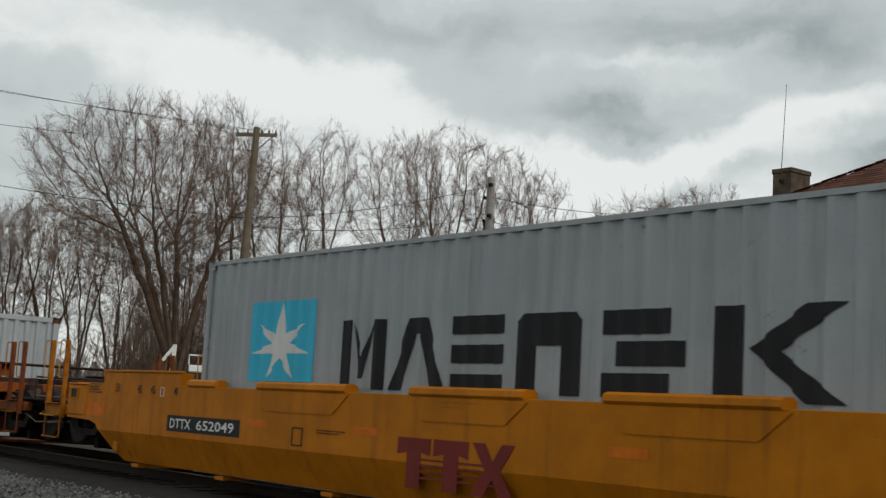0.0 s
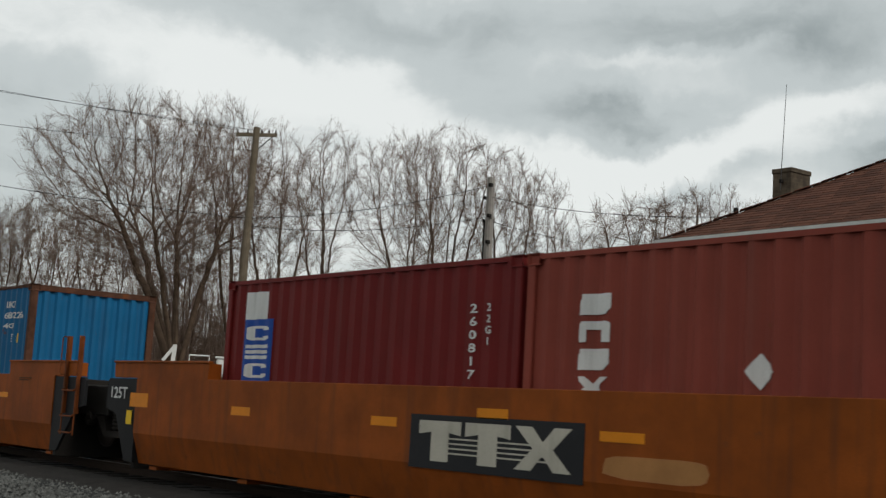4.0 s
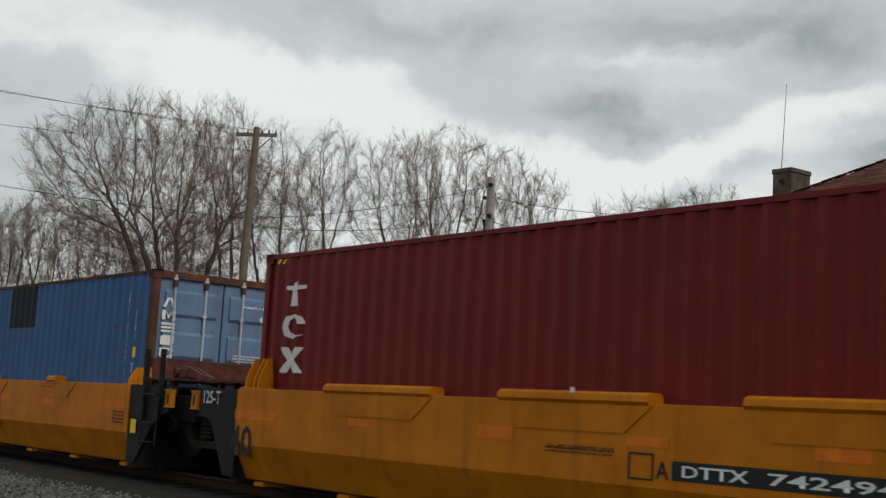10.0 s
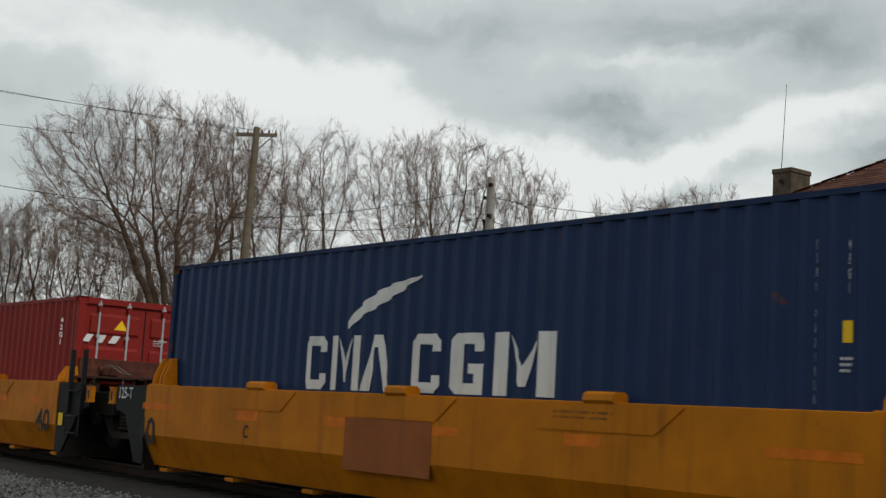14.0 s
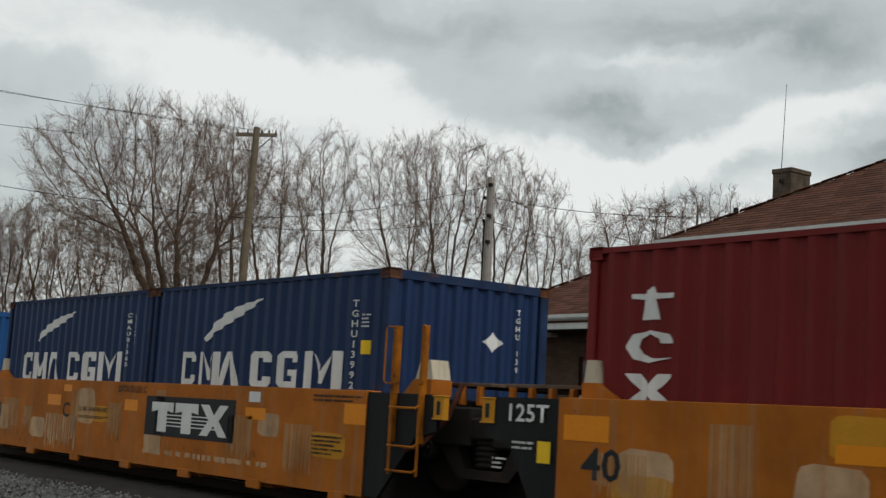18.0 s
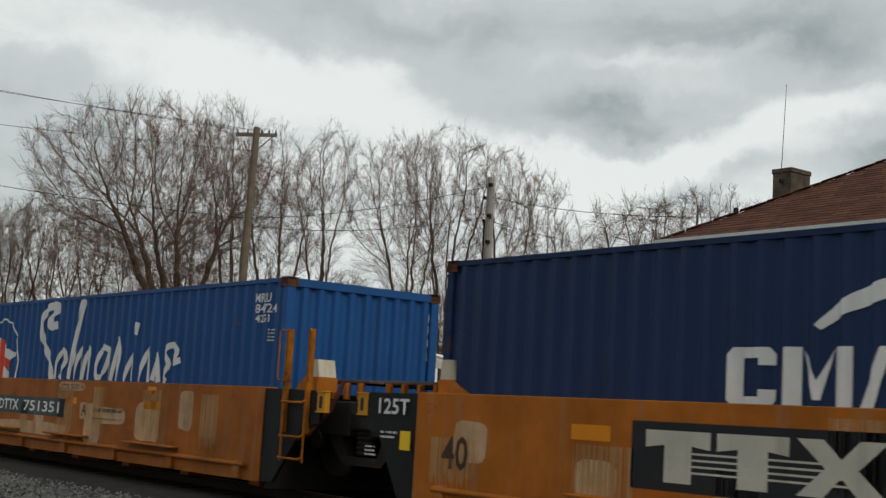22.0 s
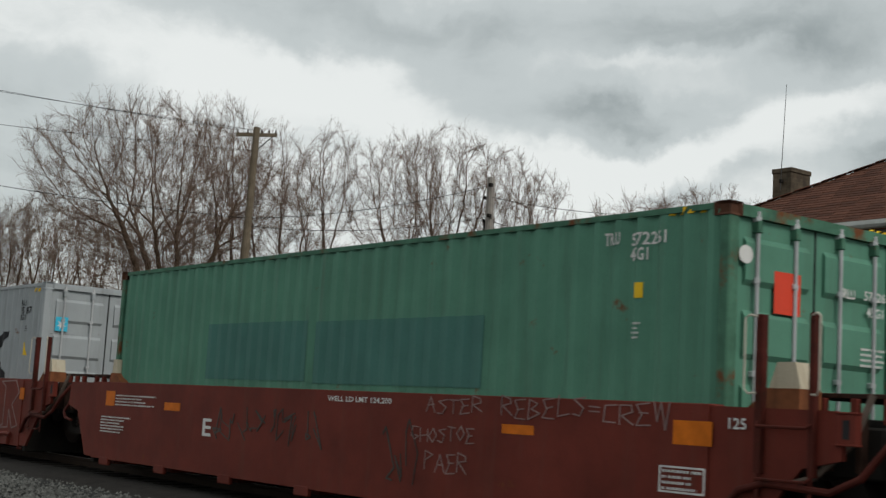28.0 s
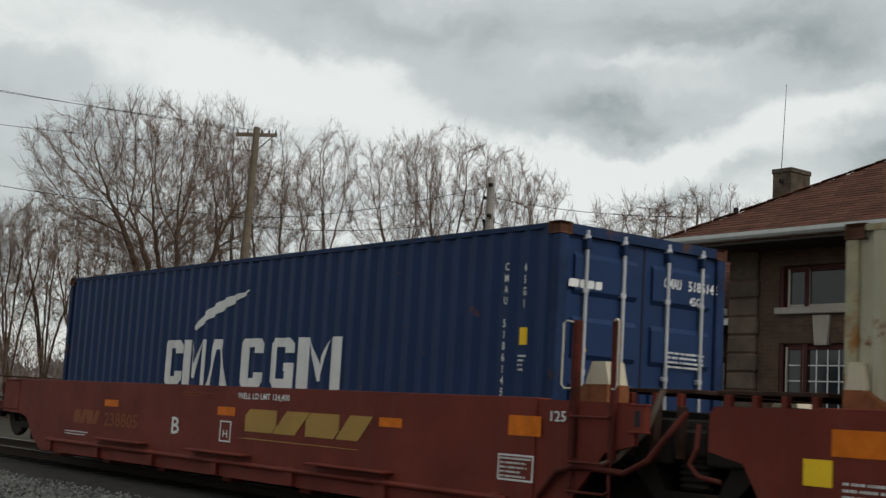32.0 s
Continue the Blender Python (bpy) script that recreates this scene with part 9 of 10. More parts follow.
decal(CARS[13], "smudge", "pale_halo", 5.02, 6.24, 0.52, 1.51, M_PALEPATCH)
decal(CARS[13], "bars", "small_writing", 5.12, 6.12, 1.39, 1.48, M_INKFADE)
decal(CARS[13], "bars", "small_writing", 5.13, 5.7, 0.75, 1.03, M_INKFADE)
decal(CARS[14], "plate", "DTTX 751351", -3.36, -0.18, 0.93, 1.23, M_GREYINK)
decal(CARS[14], "pat", "tape", -7.22, -6.75, 1.23, 1.52, M_TAPE)
decal(CARS[14], "pat", "tape", -3.84, -3.35, 1.14, 1.27, M_TAPE)
decal(CARS[14], "pat", "tape", -0.17, 0.28, 1.16, 1.26, M_TAPE)
decal(CARS[14], "pat", "tape", 2.75, 3.23, 1.15, 1.28, M_TAPE)
decal(CARS[14], "pat", "tape", 2.84, 3.11, 1.36, 1.48, M_TAPE)
decal(CARS[14], "txt", "A", 0.51, 0.71, 0.99, 1.17, M_INKFADE)
decal(CARS[14], "smudge", "pale_halo", 0.42, 0.79, 0.92, 1.21, M_PALEPATCH)
decal(CARS[14], "txt", "LD LMT 120 000 PER UNIT", 0.97, 2.05, 1.06, 1.12, M_INK)
decal(CARS[14], "bars", "small_writing", 0.97, 2.07, 0.95, 0.97, M_INK)
decal(CARS[14], "smudge", "pale_halo", 0.88, 2.18, 0.88, 1.15, M_PALEPATCH)
decal(CARS[14], "txt", "40", -5.9, -5.34, 0.82, 1.08, M_INKFADE)
decal(CARS[14], "smudge", "pale_halo", -6.06, -5.23, 0.73, 1.13, M_PALEPATCH)
decal(CARS[14], "frame", "test_box", -4.19, -3.91, 0.92, 1.2, M_INKFADE)
decal(CARS[14], "smudge", "pale_halo", -3.36, 0.05, 0.61, 0.83, M_PALEPATCH)
decal(CARS[14], "txt", "DTTX 751351 A", -0.42, 0.52, 1.39, 1.47, M_INKFADE)
decal(CARS[14], "smudge", "pale_halo", -0.53, 0.58, 1.36, 1.51, M_PALEPATCH)
decal(CARS[14], "smudge", "pale_halo", 2.73, 3.24, 0.8, 1.26, M_PALEPATCH)
decal(CARS[15], "plate", "DTTX 647060", -5.12, -1.92, 0.87, 1.17, M_INK)
decal(CARS[15], "txt", "53", -8.2, -7.4, 0.61, 0.98, M_INKFADE)
decal(CARS[15], "pat", "tape", -7.8, -7.24, 1.22, 1.31, M_TAPE)
decal(CARS[15], "pat", "orange_patch", -5.06, -4.57, 1.24, 1.31, M_ORANGE_TAPE)
decal(CARS[15], "pat", "orange_patch", -1.84, -1.35, 1.24, 1.33, M_ORANGE_TAPE)
decal(CARS[15], "pat", "orange_patch", 1.12, 1.56, 1.24, 1.34, M_ORANGE_TAPE)
decal(CARS[15], "pat", "black_panel", 1.76, 4.43, 0.74, 1.3, M_INK)
decal(CARS[15], "word", "TRIO", 1.94, 4.24, 0.81, 1.24, M_TANMARK)
decal(CARS[15], "frame", "notice_frame", 9.25, 9.89, 1.15, 1.47, M_TANMARK)
decal(CARS[15], "pat", "dark_notice", 9.25, 9.89, 1.15, 1.47, M_INKFADE)
decal(CARS[15], "pat", "yellow_note", 7.77, 7.92, 0.98, 1.13, M_YELLOW_LABEL)
decal(CARS[15], "pat", "white_note", 7.95, 8.04, 1.15, 1.26, M_WHITE)
decal(CARS[15], "pat", "orange_patch", 7.12, 7.45, 1.24, 1.32, M_ORANGE_TAPE)
decal(CARS[15], "pat", "orange_patch", 4.41, 4.85, 1.22, 1.33, M_ORANGE_TAPE)
decal(CARS[15], "pat", "orange_patch", -10.07, -9.59, 1.11, 1.31, M_ORANGE_TAPE)
decal(CARS[15], "bars", "marks", -8.25, -7.91, 1.42, 1.51, M_INKFADE)
decal(CARS[15], "bars", "marks", -7.49, -6.79, 1.43, 1.53, M_INKFADE)
decal(CARS[16], "pat", "tape", -6.1, -5.65, 1.17, 1.36, M_ORANGE_TAPE)
decal(CARS[16], "pat", "tape", -3.93, -3.49, 1.17, 1.27, M_ORANGE_TAPE)
decal(CARS[16], "word", "BLOCK4", -4.62, -3.81, 0.88, 1.08, M_TANMARK)
decal(CARS[16], "txt", "238805", -3.49, -2.42, 0.92, 1.09, M_TANMARK)
decal(CARS[16], "bars", "small_writing", -5.56, -4.23, 1.17, 1.32, M_WHITE)
decal(CARS[16], "bars", "small_writing", -6.03, -5.06, 0.76, 1.01, M_WHITE)
decal(CARS[16], "pat", "yellow_note", -6.37, -6.19, 0.96, 1.15, M_YELLOW_LABEL)
decal(CARS[16], "frame", "notice_box", 7.0, 7.54, 1.22, 1.5, M_WHITE)
decal(CARS[16], "bars", "small_writing", 6.13, 6.94, 1.28, 1.42, M_WHITE)
decal(CARS[16], "bars", "small_writing", 3.5, 6.3, 0.7, 0.73, M_WHITE)
decal(CARS[17], "txt", "E", -2.55, -2.31, 0.86, 1.09, M_WHITE)
decal(CARS[17], "pat", "tape", -5.74, -5.42, 1.17, 1.39, M_ORANGE_TAPE)
decal(CARS[17], "pat", "tape", -3.74, -3.26, 1.16, 1.27, M_ORANGE_TAPE)
decal(CARS[17], "pat", "tape", 3.57, 4.03, 1.17, 1.26, M_ORANGE_TAPE)
decal(CARS[17], "pat", "tape", 5.77, 6.19, 1.18, 1.38, M_ORANGE_TAPE)
decal(CARS[17], "txt", "WELL LD LMT 124,200", 0.46, 1.72, 1.39, 1.46, M_WHITE)
decal(CARS[17], "txt", "125", 6.36, 6.54, 1.33, 1.42, M_WHITE)
decal(CARS[17], "chalk", "ASTER", 2.33, 3.27, 1.32, 1.51, M_SCRAWLW)
decal(CARS[17], "chalk", "GHOSTOE", 2.1, 3.17, 1.02, 1.2, M_SCRAWLW)
decal(CARS[17], "chalk", "PAER", 2.35, 3.08, 0.73, 0.96, M_SCRAWLW)
decal(CARS[17], "chalk", "REBELS=CREW", 3.53, 5.73, 1.31, 1.54, M_SCRAWLW)
decal(CARS[17], "scrawl", "faded_scrawl", -2.3, 0.39, 0.81, 1.29, M_SCRAWLG)
decal(CARS[17], "scrawl", "faded_scrawl", 1.56, 2.24, 0.53, 1.38, M_SCRAWLG)
decal(CARS[17], "frame", "notice_box", 5.63, 6.13, 0.78, 1.0, M_WHITE)
decal(CARS[17], "bars", "small_writing", 5.67, 6.1, 0.79, 0.98, M_WHITE)
decal(CARS[17], "bars", "small_writing", -5.37, -4.01, 1.17, 1.35, M_WHITE)
decal(CARS[17], "bars", "small_writing", -5.85, -4.8, 0.76, 1.02, M_WHITE)
decal(CARS[18], "txt", "D", -2.61, -2.3, 0.86, 1.1, M_WHITE)
decal(CARS[18], "word", "BLOCK4", 0.67, 3.49, 1.04, 1.25, M_TANMARK)
decal(CARS[18], "wedge", "gold_wedge", 0.47, 3.24, 0.86, 0.92, M_TANMARK)
decal(CARS[18], "pat", "tape", -3.76, -3.33, 1.16, 1.27, M_ORANGE_TAPE)
decal(CARS[18], "pat", "tape", -0.11, 0.4, 1.16, 1.27, M_ORANGE_TAPE)
decal(CARS[18], "pat", "tape", 3.54, 4.02, 1.17, 1.27, M_ORANGE_TAPE)
decal(CARS[18], "pat", "tape", 6.03, 6.23, 1.17, 1.37, M_ORANGE_TAPE)
decal(CARS[18], "txt", "WELL LD LMT 124,188", 0.43, 1.75, 1.4, 1.48, M_WHITE)
decal(CARS[18], "tag", "spray_tag", 4.03, 6.11, 0.63, 1.51, M_SCRAWLW)
decal(CARS[18], "scrawl", "white_scrawl", 1.83, 3.97, 1.45, 1.52, M_SCRAWLW)
decal(CARS[18], "bars", "small_writing", -5.48, -4.0, 1.21, 1.33, M_WHITE)
decal(CARS[18], "bars", "small_writing", -5.49, -4.14, 1.17, 1.31, M_WHITE)
decal(CARS[18], "bars", "small_writing", -5.97, -5.0, 0.76, 1.0, M_WHITE)
decal(CARS[18], "pat", "tape", -6.04, -5.58, 1.16, 1.36, M_ORANGE_TAPE)
decal(CARS[18], "pat", "yellow_note", -6.32, -6.13, 0.96, 1.14, M_YELLOW_LABEL)
decal(CARS[18], "txt", "238805", -0.84, -0.46, 1.4, 1.47, M_TANMARK)
decal(CARS[19], "txt", "C", -2.48, -2.28, 0.92, 1.15, M_WHITE)
decal(CARS[19], "txt", "WELL LD LMT 124,400", 0.42, 1.65, 1.38, 1.45, M_WHITE)
decal(CARS[19], "pat", "tape", -6.0, -5.49, 1.17, 1.37, M_ORANGE_TAPE)
decal(CARS[19], "pat", "tape", -3.8, -3.36, 1.16, 1.25, M_ORANGE_TAPE)
decal(CARS[19], "pat", "tape", -0.14, 0.33, 1.16, 1.25, M_ORANGE_TAPE)
decal(CARS[19], "pat", "tape", 3.49, 3.94, 1.17, 1.26, M_ORANGE_TAPE)
decal(CARS[19], "bars", "small_writing", -5.44, -4.07, 1.15, 1.46, M_WHITE)
decal(CARS[19], "bars", "small_writing", -5.89, -4.91, 0.71, 1.0, M_WHITE)
decal(CARS[19], "pat", "yellow_note", -6.25, -5.99, 0.94, 1.14, M_YELLOW_LABEL)
decal(CARS[19], "frame", "notice_box", 5.7, 6.23, 0.74, 0.98, M_WHITE)
decal(CARS[19], "bars", "small_writing", 5.73, 6.2, 0.75, 0.96, M_WHITE)
decal(CARS[19], "pat", "tape", 5.81, 6.28, 1.16, 1.36, M_ORANGE_TAPE)
decal(CARS[20], "txt", "B", -1.36, -1.13, 0.85, 1.08, M_WHITE)
decal(CARS[20], "frame", "test_box", 0.03, 0.32, 0.81, 1.08, M_WHITE)
decal(CARS[20], "txt", "H", 0.12, 0.24, 0.87, 0.96, M_WHITE)
decal(CARS[20], "word", "BLOCK4", 0.68, 3.5, 0.97, 1.25, M_TANMARK)
decal(CARS[20], "wedge", "gold_wedge", 0.49, 3.27, 0.87, 0.89, M_TANMARK)
decal(CARS[20], "pat", "tape", -3.67, -3.18, 1.16, 1.26, M_ORANGE_TAPE)
decal(CARS[20], "pat", "tape", -0.07, 0.39, 1.15, 1.26, M_ORANGE_TAPE)
decal(CARS[20], "pat", "tape", 3.61, 4.03, 1.15, 1.25, M_ORANGE_TAPE)
decal(CARS[20], "pat", "tape", 5.77, 6.23, 1.16, 1.35, M_ORANGE_TAPE)
decal(CARS[20], "txt", "125", 6.36, 6.57, 1.31, 1.41, M_WHITE)
decal(CARS[20], "frame", "notice_box", 5.64, 6.15, 0.73, 0.98, M_WHITE)
decal(CARS[20], "bars", "small_writing", 5.68, 6.12, 0.75, 0.96, M_WHITE)
decal(CARS[20], "txt", "WELL LD LMT 124,400", 0.45, 1.72, 1.36, 1.45, M_WHITE)
decal(CARS[20], "word", "BLOCK4", -4.81, -3.81, 0.87, 1.08, M_FADETAN)
decal(CARS[20], "txt", "238805", -3.64, -2.46, 0.86, 1.07, M_FADETAN)
decal(CARS[20], "bars", "small_writing", -5.11, -4.2, 0.67, 0.75, M_WHITE)
decal(CARS[20], "bars", "small_writing", -1.07, -0.11, 1.37, 1.44, M_FADETAN)
# ---- trees, poles and distance ----
M_BARK = material("grey_brown_bark", (0.085, 0.058, 0.040), 0.9, var=0.3, scale=4, bump=0.5)
M_TWIG = material("thin_brown_twigs", (0.155, 0.108, 0.082), 0.9, var=0.2)


def limbs_mesh(name, p, q, r, r2, mat, sides=3):
    """One mesh of many tapered limbs from arrays: lower ends, upper ends and their radii."""
    d = q - p
    d /= np.maximum(np.linalg.norm(d, axis=1), 1e-6)[:, None]
    ref = np.where(np.abs(d[:, 2:]) < 0.9, np.array([[0.0, 0.0, 1.0]]), np.array([[1.0, 0.0, 0.0]]))
    a = np.cross(d, ref)
    a /= np.linalg.norm(a, axis=1)[:, None]
    b = np.cross(d, a)
    n, ang = len(p), np.arange(sides) * 2 * np.pi / sides
    w = a[:, None, :] * np.cos(ang)[None, :, None] + b[:, None, :] * np.sin(ang)[None, :, None]
    co = np.stack((p[:, None, :] + w * r[:, None, None], q[:, None, :] + w * r2[:, None, None]), axis=1)
    i = np.arange(sides)
    j = (i + 1) % sides
    quad = np.stack((i, j, sides + j, sides + i), axis=1)
    idx = (np.arange(n)[:, None, None] * 2 * sides + quad[None]).reshape(-1)
    me = bpy.data.meshes.new(name)
    me.vertices.add(n * 2 * sides)
    me.vertices.foreach_set("co", co.reshape(-1))
    me.loops.add(len(idx))
    me.loops.foreach_set("vertex_index", idx.astype(np.int32))
    me.polygons.add(n * sides)
    me.polygons.foreach_set("loop_start", np.arange(0, n * sides * 4, 4, dtype=np.int32))
    me.update(calc_edges=True)
    me.validate()
    me.materials.append(mat)
    return me


def tubes_mesh(name, segs, mat, sides=4):
    """One mesh of many tapered limbs (p, q, r, r2)."""
    return limbs_mesh(name, np.array([tuple(k[0]) for k in segs]), np.array([tuple(k[1]) for k in segs]), np.array([k[2] for k in segs]), np.array([k[3] for k in segs]), mat, sides)


def grow(seed, height, wide, low, stems, fork, r0, buds, lean, crooked, peak):
    """Limbs of a bare tree that reach for buds scattered through its crown; returns arrays of limbs."""
    rng = np.random.default_rng(seed)
    step = height / 50
    lumps = rng.normal(size=(16, 3))
    lumps /= np.linalg.norm(lumps, axis=1)[:, None]
    lean = np.array([lean[0], lean[1], 0.0])
    # buds fill a lumpy crown, thickest near its skin
    z = rng.uniform(0, 1, buds * 6)
    az = rng.uniform(0, 2 * np.pi, buds * 6)
    prof = (z / peak) ** 0.8 * np.clip((1 - z) / (1 - peak), 0, None) ** ((1 - peak) / peak * 0.62)
    rad = np.sqrt(rng.uniform(0.02, 1, buds * 6))
    keep = rng.uniform(0, 1, buds * 6) < prof ** 1.4 + 0.04
    z, az, prof, rad = z[keep][:buds], az[keep][:buds], prof[keep][:buds], rad[keep][:buds]
    e = np.stack((np.cos(az) * prof, np.sin(az) * prof, 2 * z - 1), axis=1)
    e /= np.linalg.norm(e, axis=1)[:, None]
    bump = 0.80 + 0.34 * np.clip((np.clip(e @ lumps.T, 0, 1) ** 9).sum(1), 0, 1)
    rr = wide * prof * rad * bump * 1.08
    zz = low + (height - low) * z * np.where(z > 0.6, 0.82 + 0.18 * bump, 1.0)
    pts = np.stack((np.cos(az) * rr, np.sin(az) * rr, zz), axis=1) + lean * (zz / height)[:, None]
    nodes, parent = [np.array([0.0, 0.0, -0.1])], [-1]
    while nodes[-1][2] < fork:
        nodes.append(nodes[-1] + np.array([0, 0, step]) + lean / height * step + np.append(rng.normal(0, 0.02, 2), 0))
        parent.append(len(nodes) - 2)
    root = len(nodes) - 1
    for k in range(stems):
        a = 2.4 * k + rng.uniform(-0.4, 0.4)
        f = math.sqrt((k + 0.5) / stems)
        out = np.array([math.cos(a), math.sin(a), 0.0])
        p, last = nodes[root], root
        n = max(2, int((low + (height - low) * 0.35 - fork) / step))
        for i in range(n):
            u = (i + 1) / n
            d = out * (wide * f * 0.60 / n) * (0.7 + 0.6 * u) + np.array([0, 0, step]) + lean / height * step
            p = p + d + rng.normal(0, 0.015 + crooked * 0.15, 3)
            nodes.append(p)
            parent.append(last)
            last = len(nodes) - 1
    pos = np.array(nodes)
    d2 = ((pts[:, None, :] - pos[None]) ** 2).sum(2)
    near, dist = d2.argmin(1), np.sqrt(d2.min(1))
    live = np.ones(len(pts), bool)
    kids = {}
    for turn in range(90):
        reach = live & (dist < step * 11)
        if not reach.any():
            break
        way = pts[reach] - pos[near[reach]]
        way /= np.maximum(np.linalg.norm(way, axis=1), 1e-6)[:, None]
        idx = near[reach]
        total = np.zeros((len(pos), 3))
        np.add.at(total, idx, way)
        front = np.unique(idx)
        d = total[front]
        d /= np.maximum(np.linalg.norm(d, axis=1), 1e-6)[:, None]
        par = np.array(parent)[front]
        old = pos[front] - pos[np.maximum(par, 0)]
        old /= np.maximum(np.linalg.norm(old, axis=1), 1e-6)[:, None]
        d = d + old * 1.5 + np.array([0, 0, 0.18]) + rng.normal(0, 0.04 + crooked, d.shape)
        d /= np.linalg.norm(d, axis=1)[:, None]
        ok = np.array([kids.get(int(k), 0) < 3 for k in front])
        front, fresh = front[ok], (pos[front] + d * step)[ok]
        if not len(fresh):
            break
        base = len(pos)
        for k in front:
            kids[int(k)] = kids.get(int(k), 0) + 1
        pos = np.vstack((pos, fresh))
        parent.extend(int(k) for k in front)
        todo = np.where(live)[0]
        nd = np.sqrt(((pts[todo][:, None, :] - fresh[None]) ** 2).sum(2))
        best = nd.argmin(1)
        nd = nd[np.arange(len(todo)), best]
        closer = nd < dist[todo]
        near[todo[closer]], dist[todo[closer]] = base + best[closer], nd[closer]
        live &= dist > step * 1.7
    par = np.array(parent)
    tips = np.zeros(len(pos))
    has = np.zeros(len(pos), bool)
    has[par[1:]] = True
    tips[~has] = 1
    for k in range(len(pos) - 1, 0, -1):
        tips[par[k]] += tips[k]
    # ease the bends
    for turn in range(0 if crooked else 4):
        total, count = np.zeros_like(pos), np.zeros(len(pos))
        np.add.at(total, par[1:], pos[1:])
        np.add.at(count, par[1:], 1)
        inner = (count > 0) & (par >= 0)
        pos[inner] = pos[inner] * 0.4 + pos[par[inner]] * 0.3 + total[inner] / count[inner][:, None] * 0.3
    tip = 0.0060
    r = tip * tips ** (math.log(r0 / tip) / math.log(max(tips[0], 2)))
    p, q, ra, rb = pos[par[1:]], pos[1:], np.minimum(r[par[1:]], r[1:] * 1.35), r[1:]
    # shoots on every thin limb, and twigs on the shoots
    def sprout(src_p, src_q, spread, size, thick):
        nonlocal p, q, ra, rb
        at = src_p + (src_q - src_p) * rng.uniform(0.05, 1.0, len(src_p))[:, None]
        d = src_q - src_p
        d = d / np.linalg.norm(d, axis=1)[:, None] + rng.normal(0, spread, d.shape) + np.array([0, 0, 0.16])
        d /= np.linalg.norm(d, axis=1)[:, None]
        size = size * rng.uniform(0.5, 1.25, len(at)) * (0.5 + height / 26)
        mid = at + d * size[:, None] * 0.5
        end = mid + (d + rng.normal(0, 0.16, d.shape) + np.array([0, 0, 0.12])) * size[:, None] * 0.5
        for u, v, k0, k1 in ((at, mid, 1.0, 0.8), (mid, end, 0.8, 0.55)):
            p, q = np.vstack((p, u)), np.vstack((q, v))
            ra, rb = np.append(ra, np.full(len(u), thick * k0)), np.append(rb, np.full(len(u), thick * k1))
        return at, end

    thin = np.where(tips[1:] <= 10)[0]
    src = np.concatenate((thin, thin[rng.uniform(0, 1, len(thin)) < 0.9]))
    a, b = sprout(p[src], q[src], 0.52, 0.58, TWIG * 1.4)
    for k in range(5):
        sprout(a, b, 0.60, 0.31, TWIG)
    return p, q, ra, rb


TWIG = 0.0038


def bare_tree(x, y, height, wide, low, stems, fork, r0, buds, seed, label, lean=(0, 0), crooked=0.0, peak=0.52):
    p, q, r, r2 = grow(seed, height, wide, low, stems, fork, r0, buds, lean, crooked, peak)
    t = thing("bare_tree", pose(x, y, 0), label, "tree", "bare trees beyond the track")
    k = r > 0.028
    same("trunk", limbs_mesh("trunk", p[k], q[k], r[k], r2[k], M_BARK, 6), t)
    same("crown", limbs_mesh("crown", p[~k], q[~k], r[~k], r2[~k], M_TWIG, 3), t)


BIG = "tall bare maple with many rising stems beyond the track"
MIDDLE = "bare many-stemmed winter tree beyond the track"
SLIM = "slim bare sapling in the thicket beyond the track"
SMALL = "smaller bare tree standing behind the big maple"
CROOKED = "bare tree with crooked boughs behind the station roof"
bare_tree(-44.8, 22.5, 12.7, 4.3, 5.0, 6, 1.6, 0.36, 3900, 5, BIG, (-0.9, -1.6))
bare_tree(-48.2, 26.5, 14.0, 1.5, 6.8, 4, 1.2, 0.15, 900, 8, MIDDLE, (-0.6, -1.1))
bare_tree(-44.9, 26.4, 12.3, 1.9, 5.0, 4, 1.2, 0.16, 1150, 9, MIDDLE, (-0.3, -0.4))
bare_tree(-46.6, 29.5, 13.0, 1.5, 5.6, 4, 0.8, 0.15, 950, 12, MIDDLE, (-0.3, -0.5), 0.0, 0.62)
bare_tree(-43.8, 32.2, 12.6, 2.2, 4.8, 6, 0.8, 0.17, 1250, 17, MIDDLE, (-0.6, -0.8), 0.0, 0.62)
bare_tree(-45.2, 34.9, 13.8, 2.0, 5.6, 5, 1.0, 0.17, 1150, 21, MIDDLE, (-0.1, -0.2), 0.0, 0.62)
bare_tree(-42.4, 35.3, 12.4, 1.6, 5.4, 5, 0.8, 0.14, 800, 25, MIDDLE, (0.2, 0.2), 0.0, 0.62)
bare_tree(-40.6, 35.8, 11.3, 1.2, 5.2, 4, 0.6, 0.11, 520, 26, MIDDLE, (0.2, 0.2), 0.0, 0.6)
bare_tree(-38.9, 36.0, 9.6, 0.8, 5.0, 3, 0.6, 0.09, 170, 27, SLIM, (0.1, 0.1))
bare_tree(-38.4, 36.6, 9.0, 0.7, 5.0, 3, 0.6, 0.08, 150, 28, SLIM, (-0.1, 0.3))
bare_tree(-62.2, 22.2, 10.3, 2.0, 3.6, 5, 0.8, 0.15, 720, 31, SMALL, (-0.2, -0.7))
bare_tree(-63.5, 24.3, 11.2, 2.1, 3.8, 5, 0.8, 0.15, 760, 37, SMALL, (-0.2, -0.5))
bare_tree(-59.2, 24.3, 10.3, 1.8, 3.6, 5, 0.6, 0.14, 640, 38, SMALL, (-0.2, -0.4))
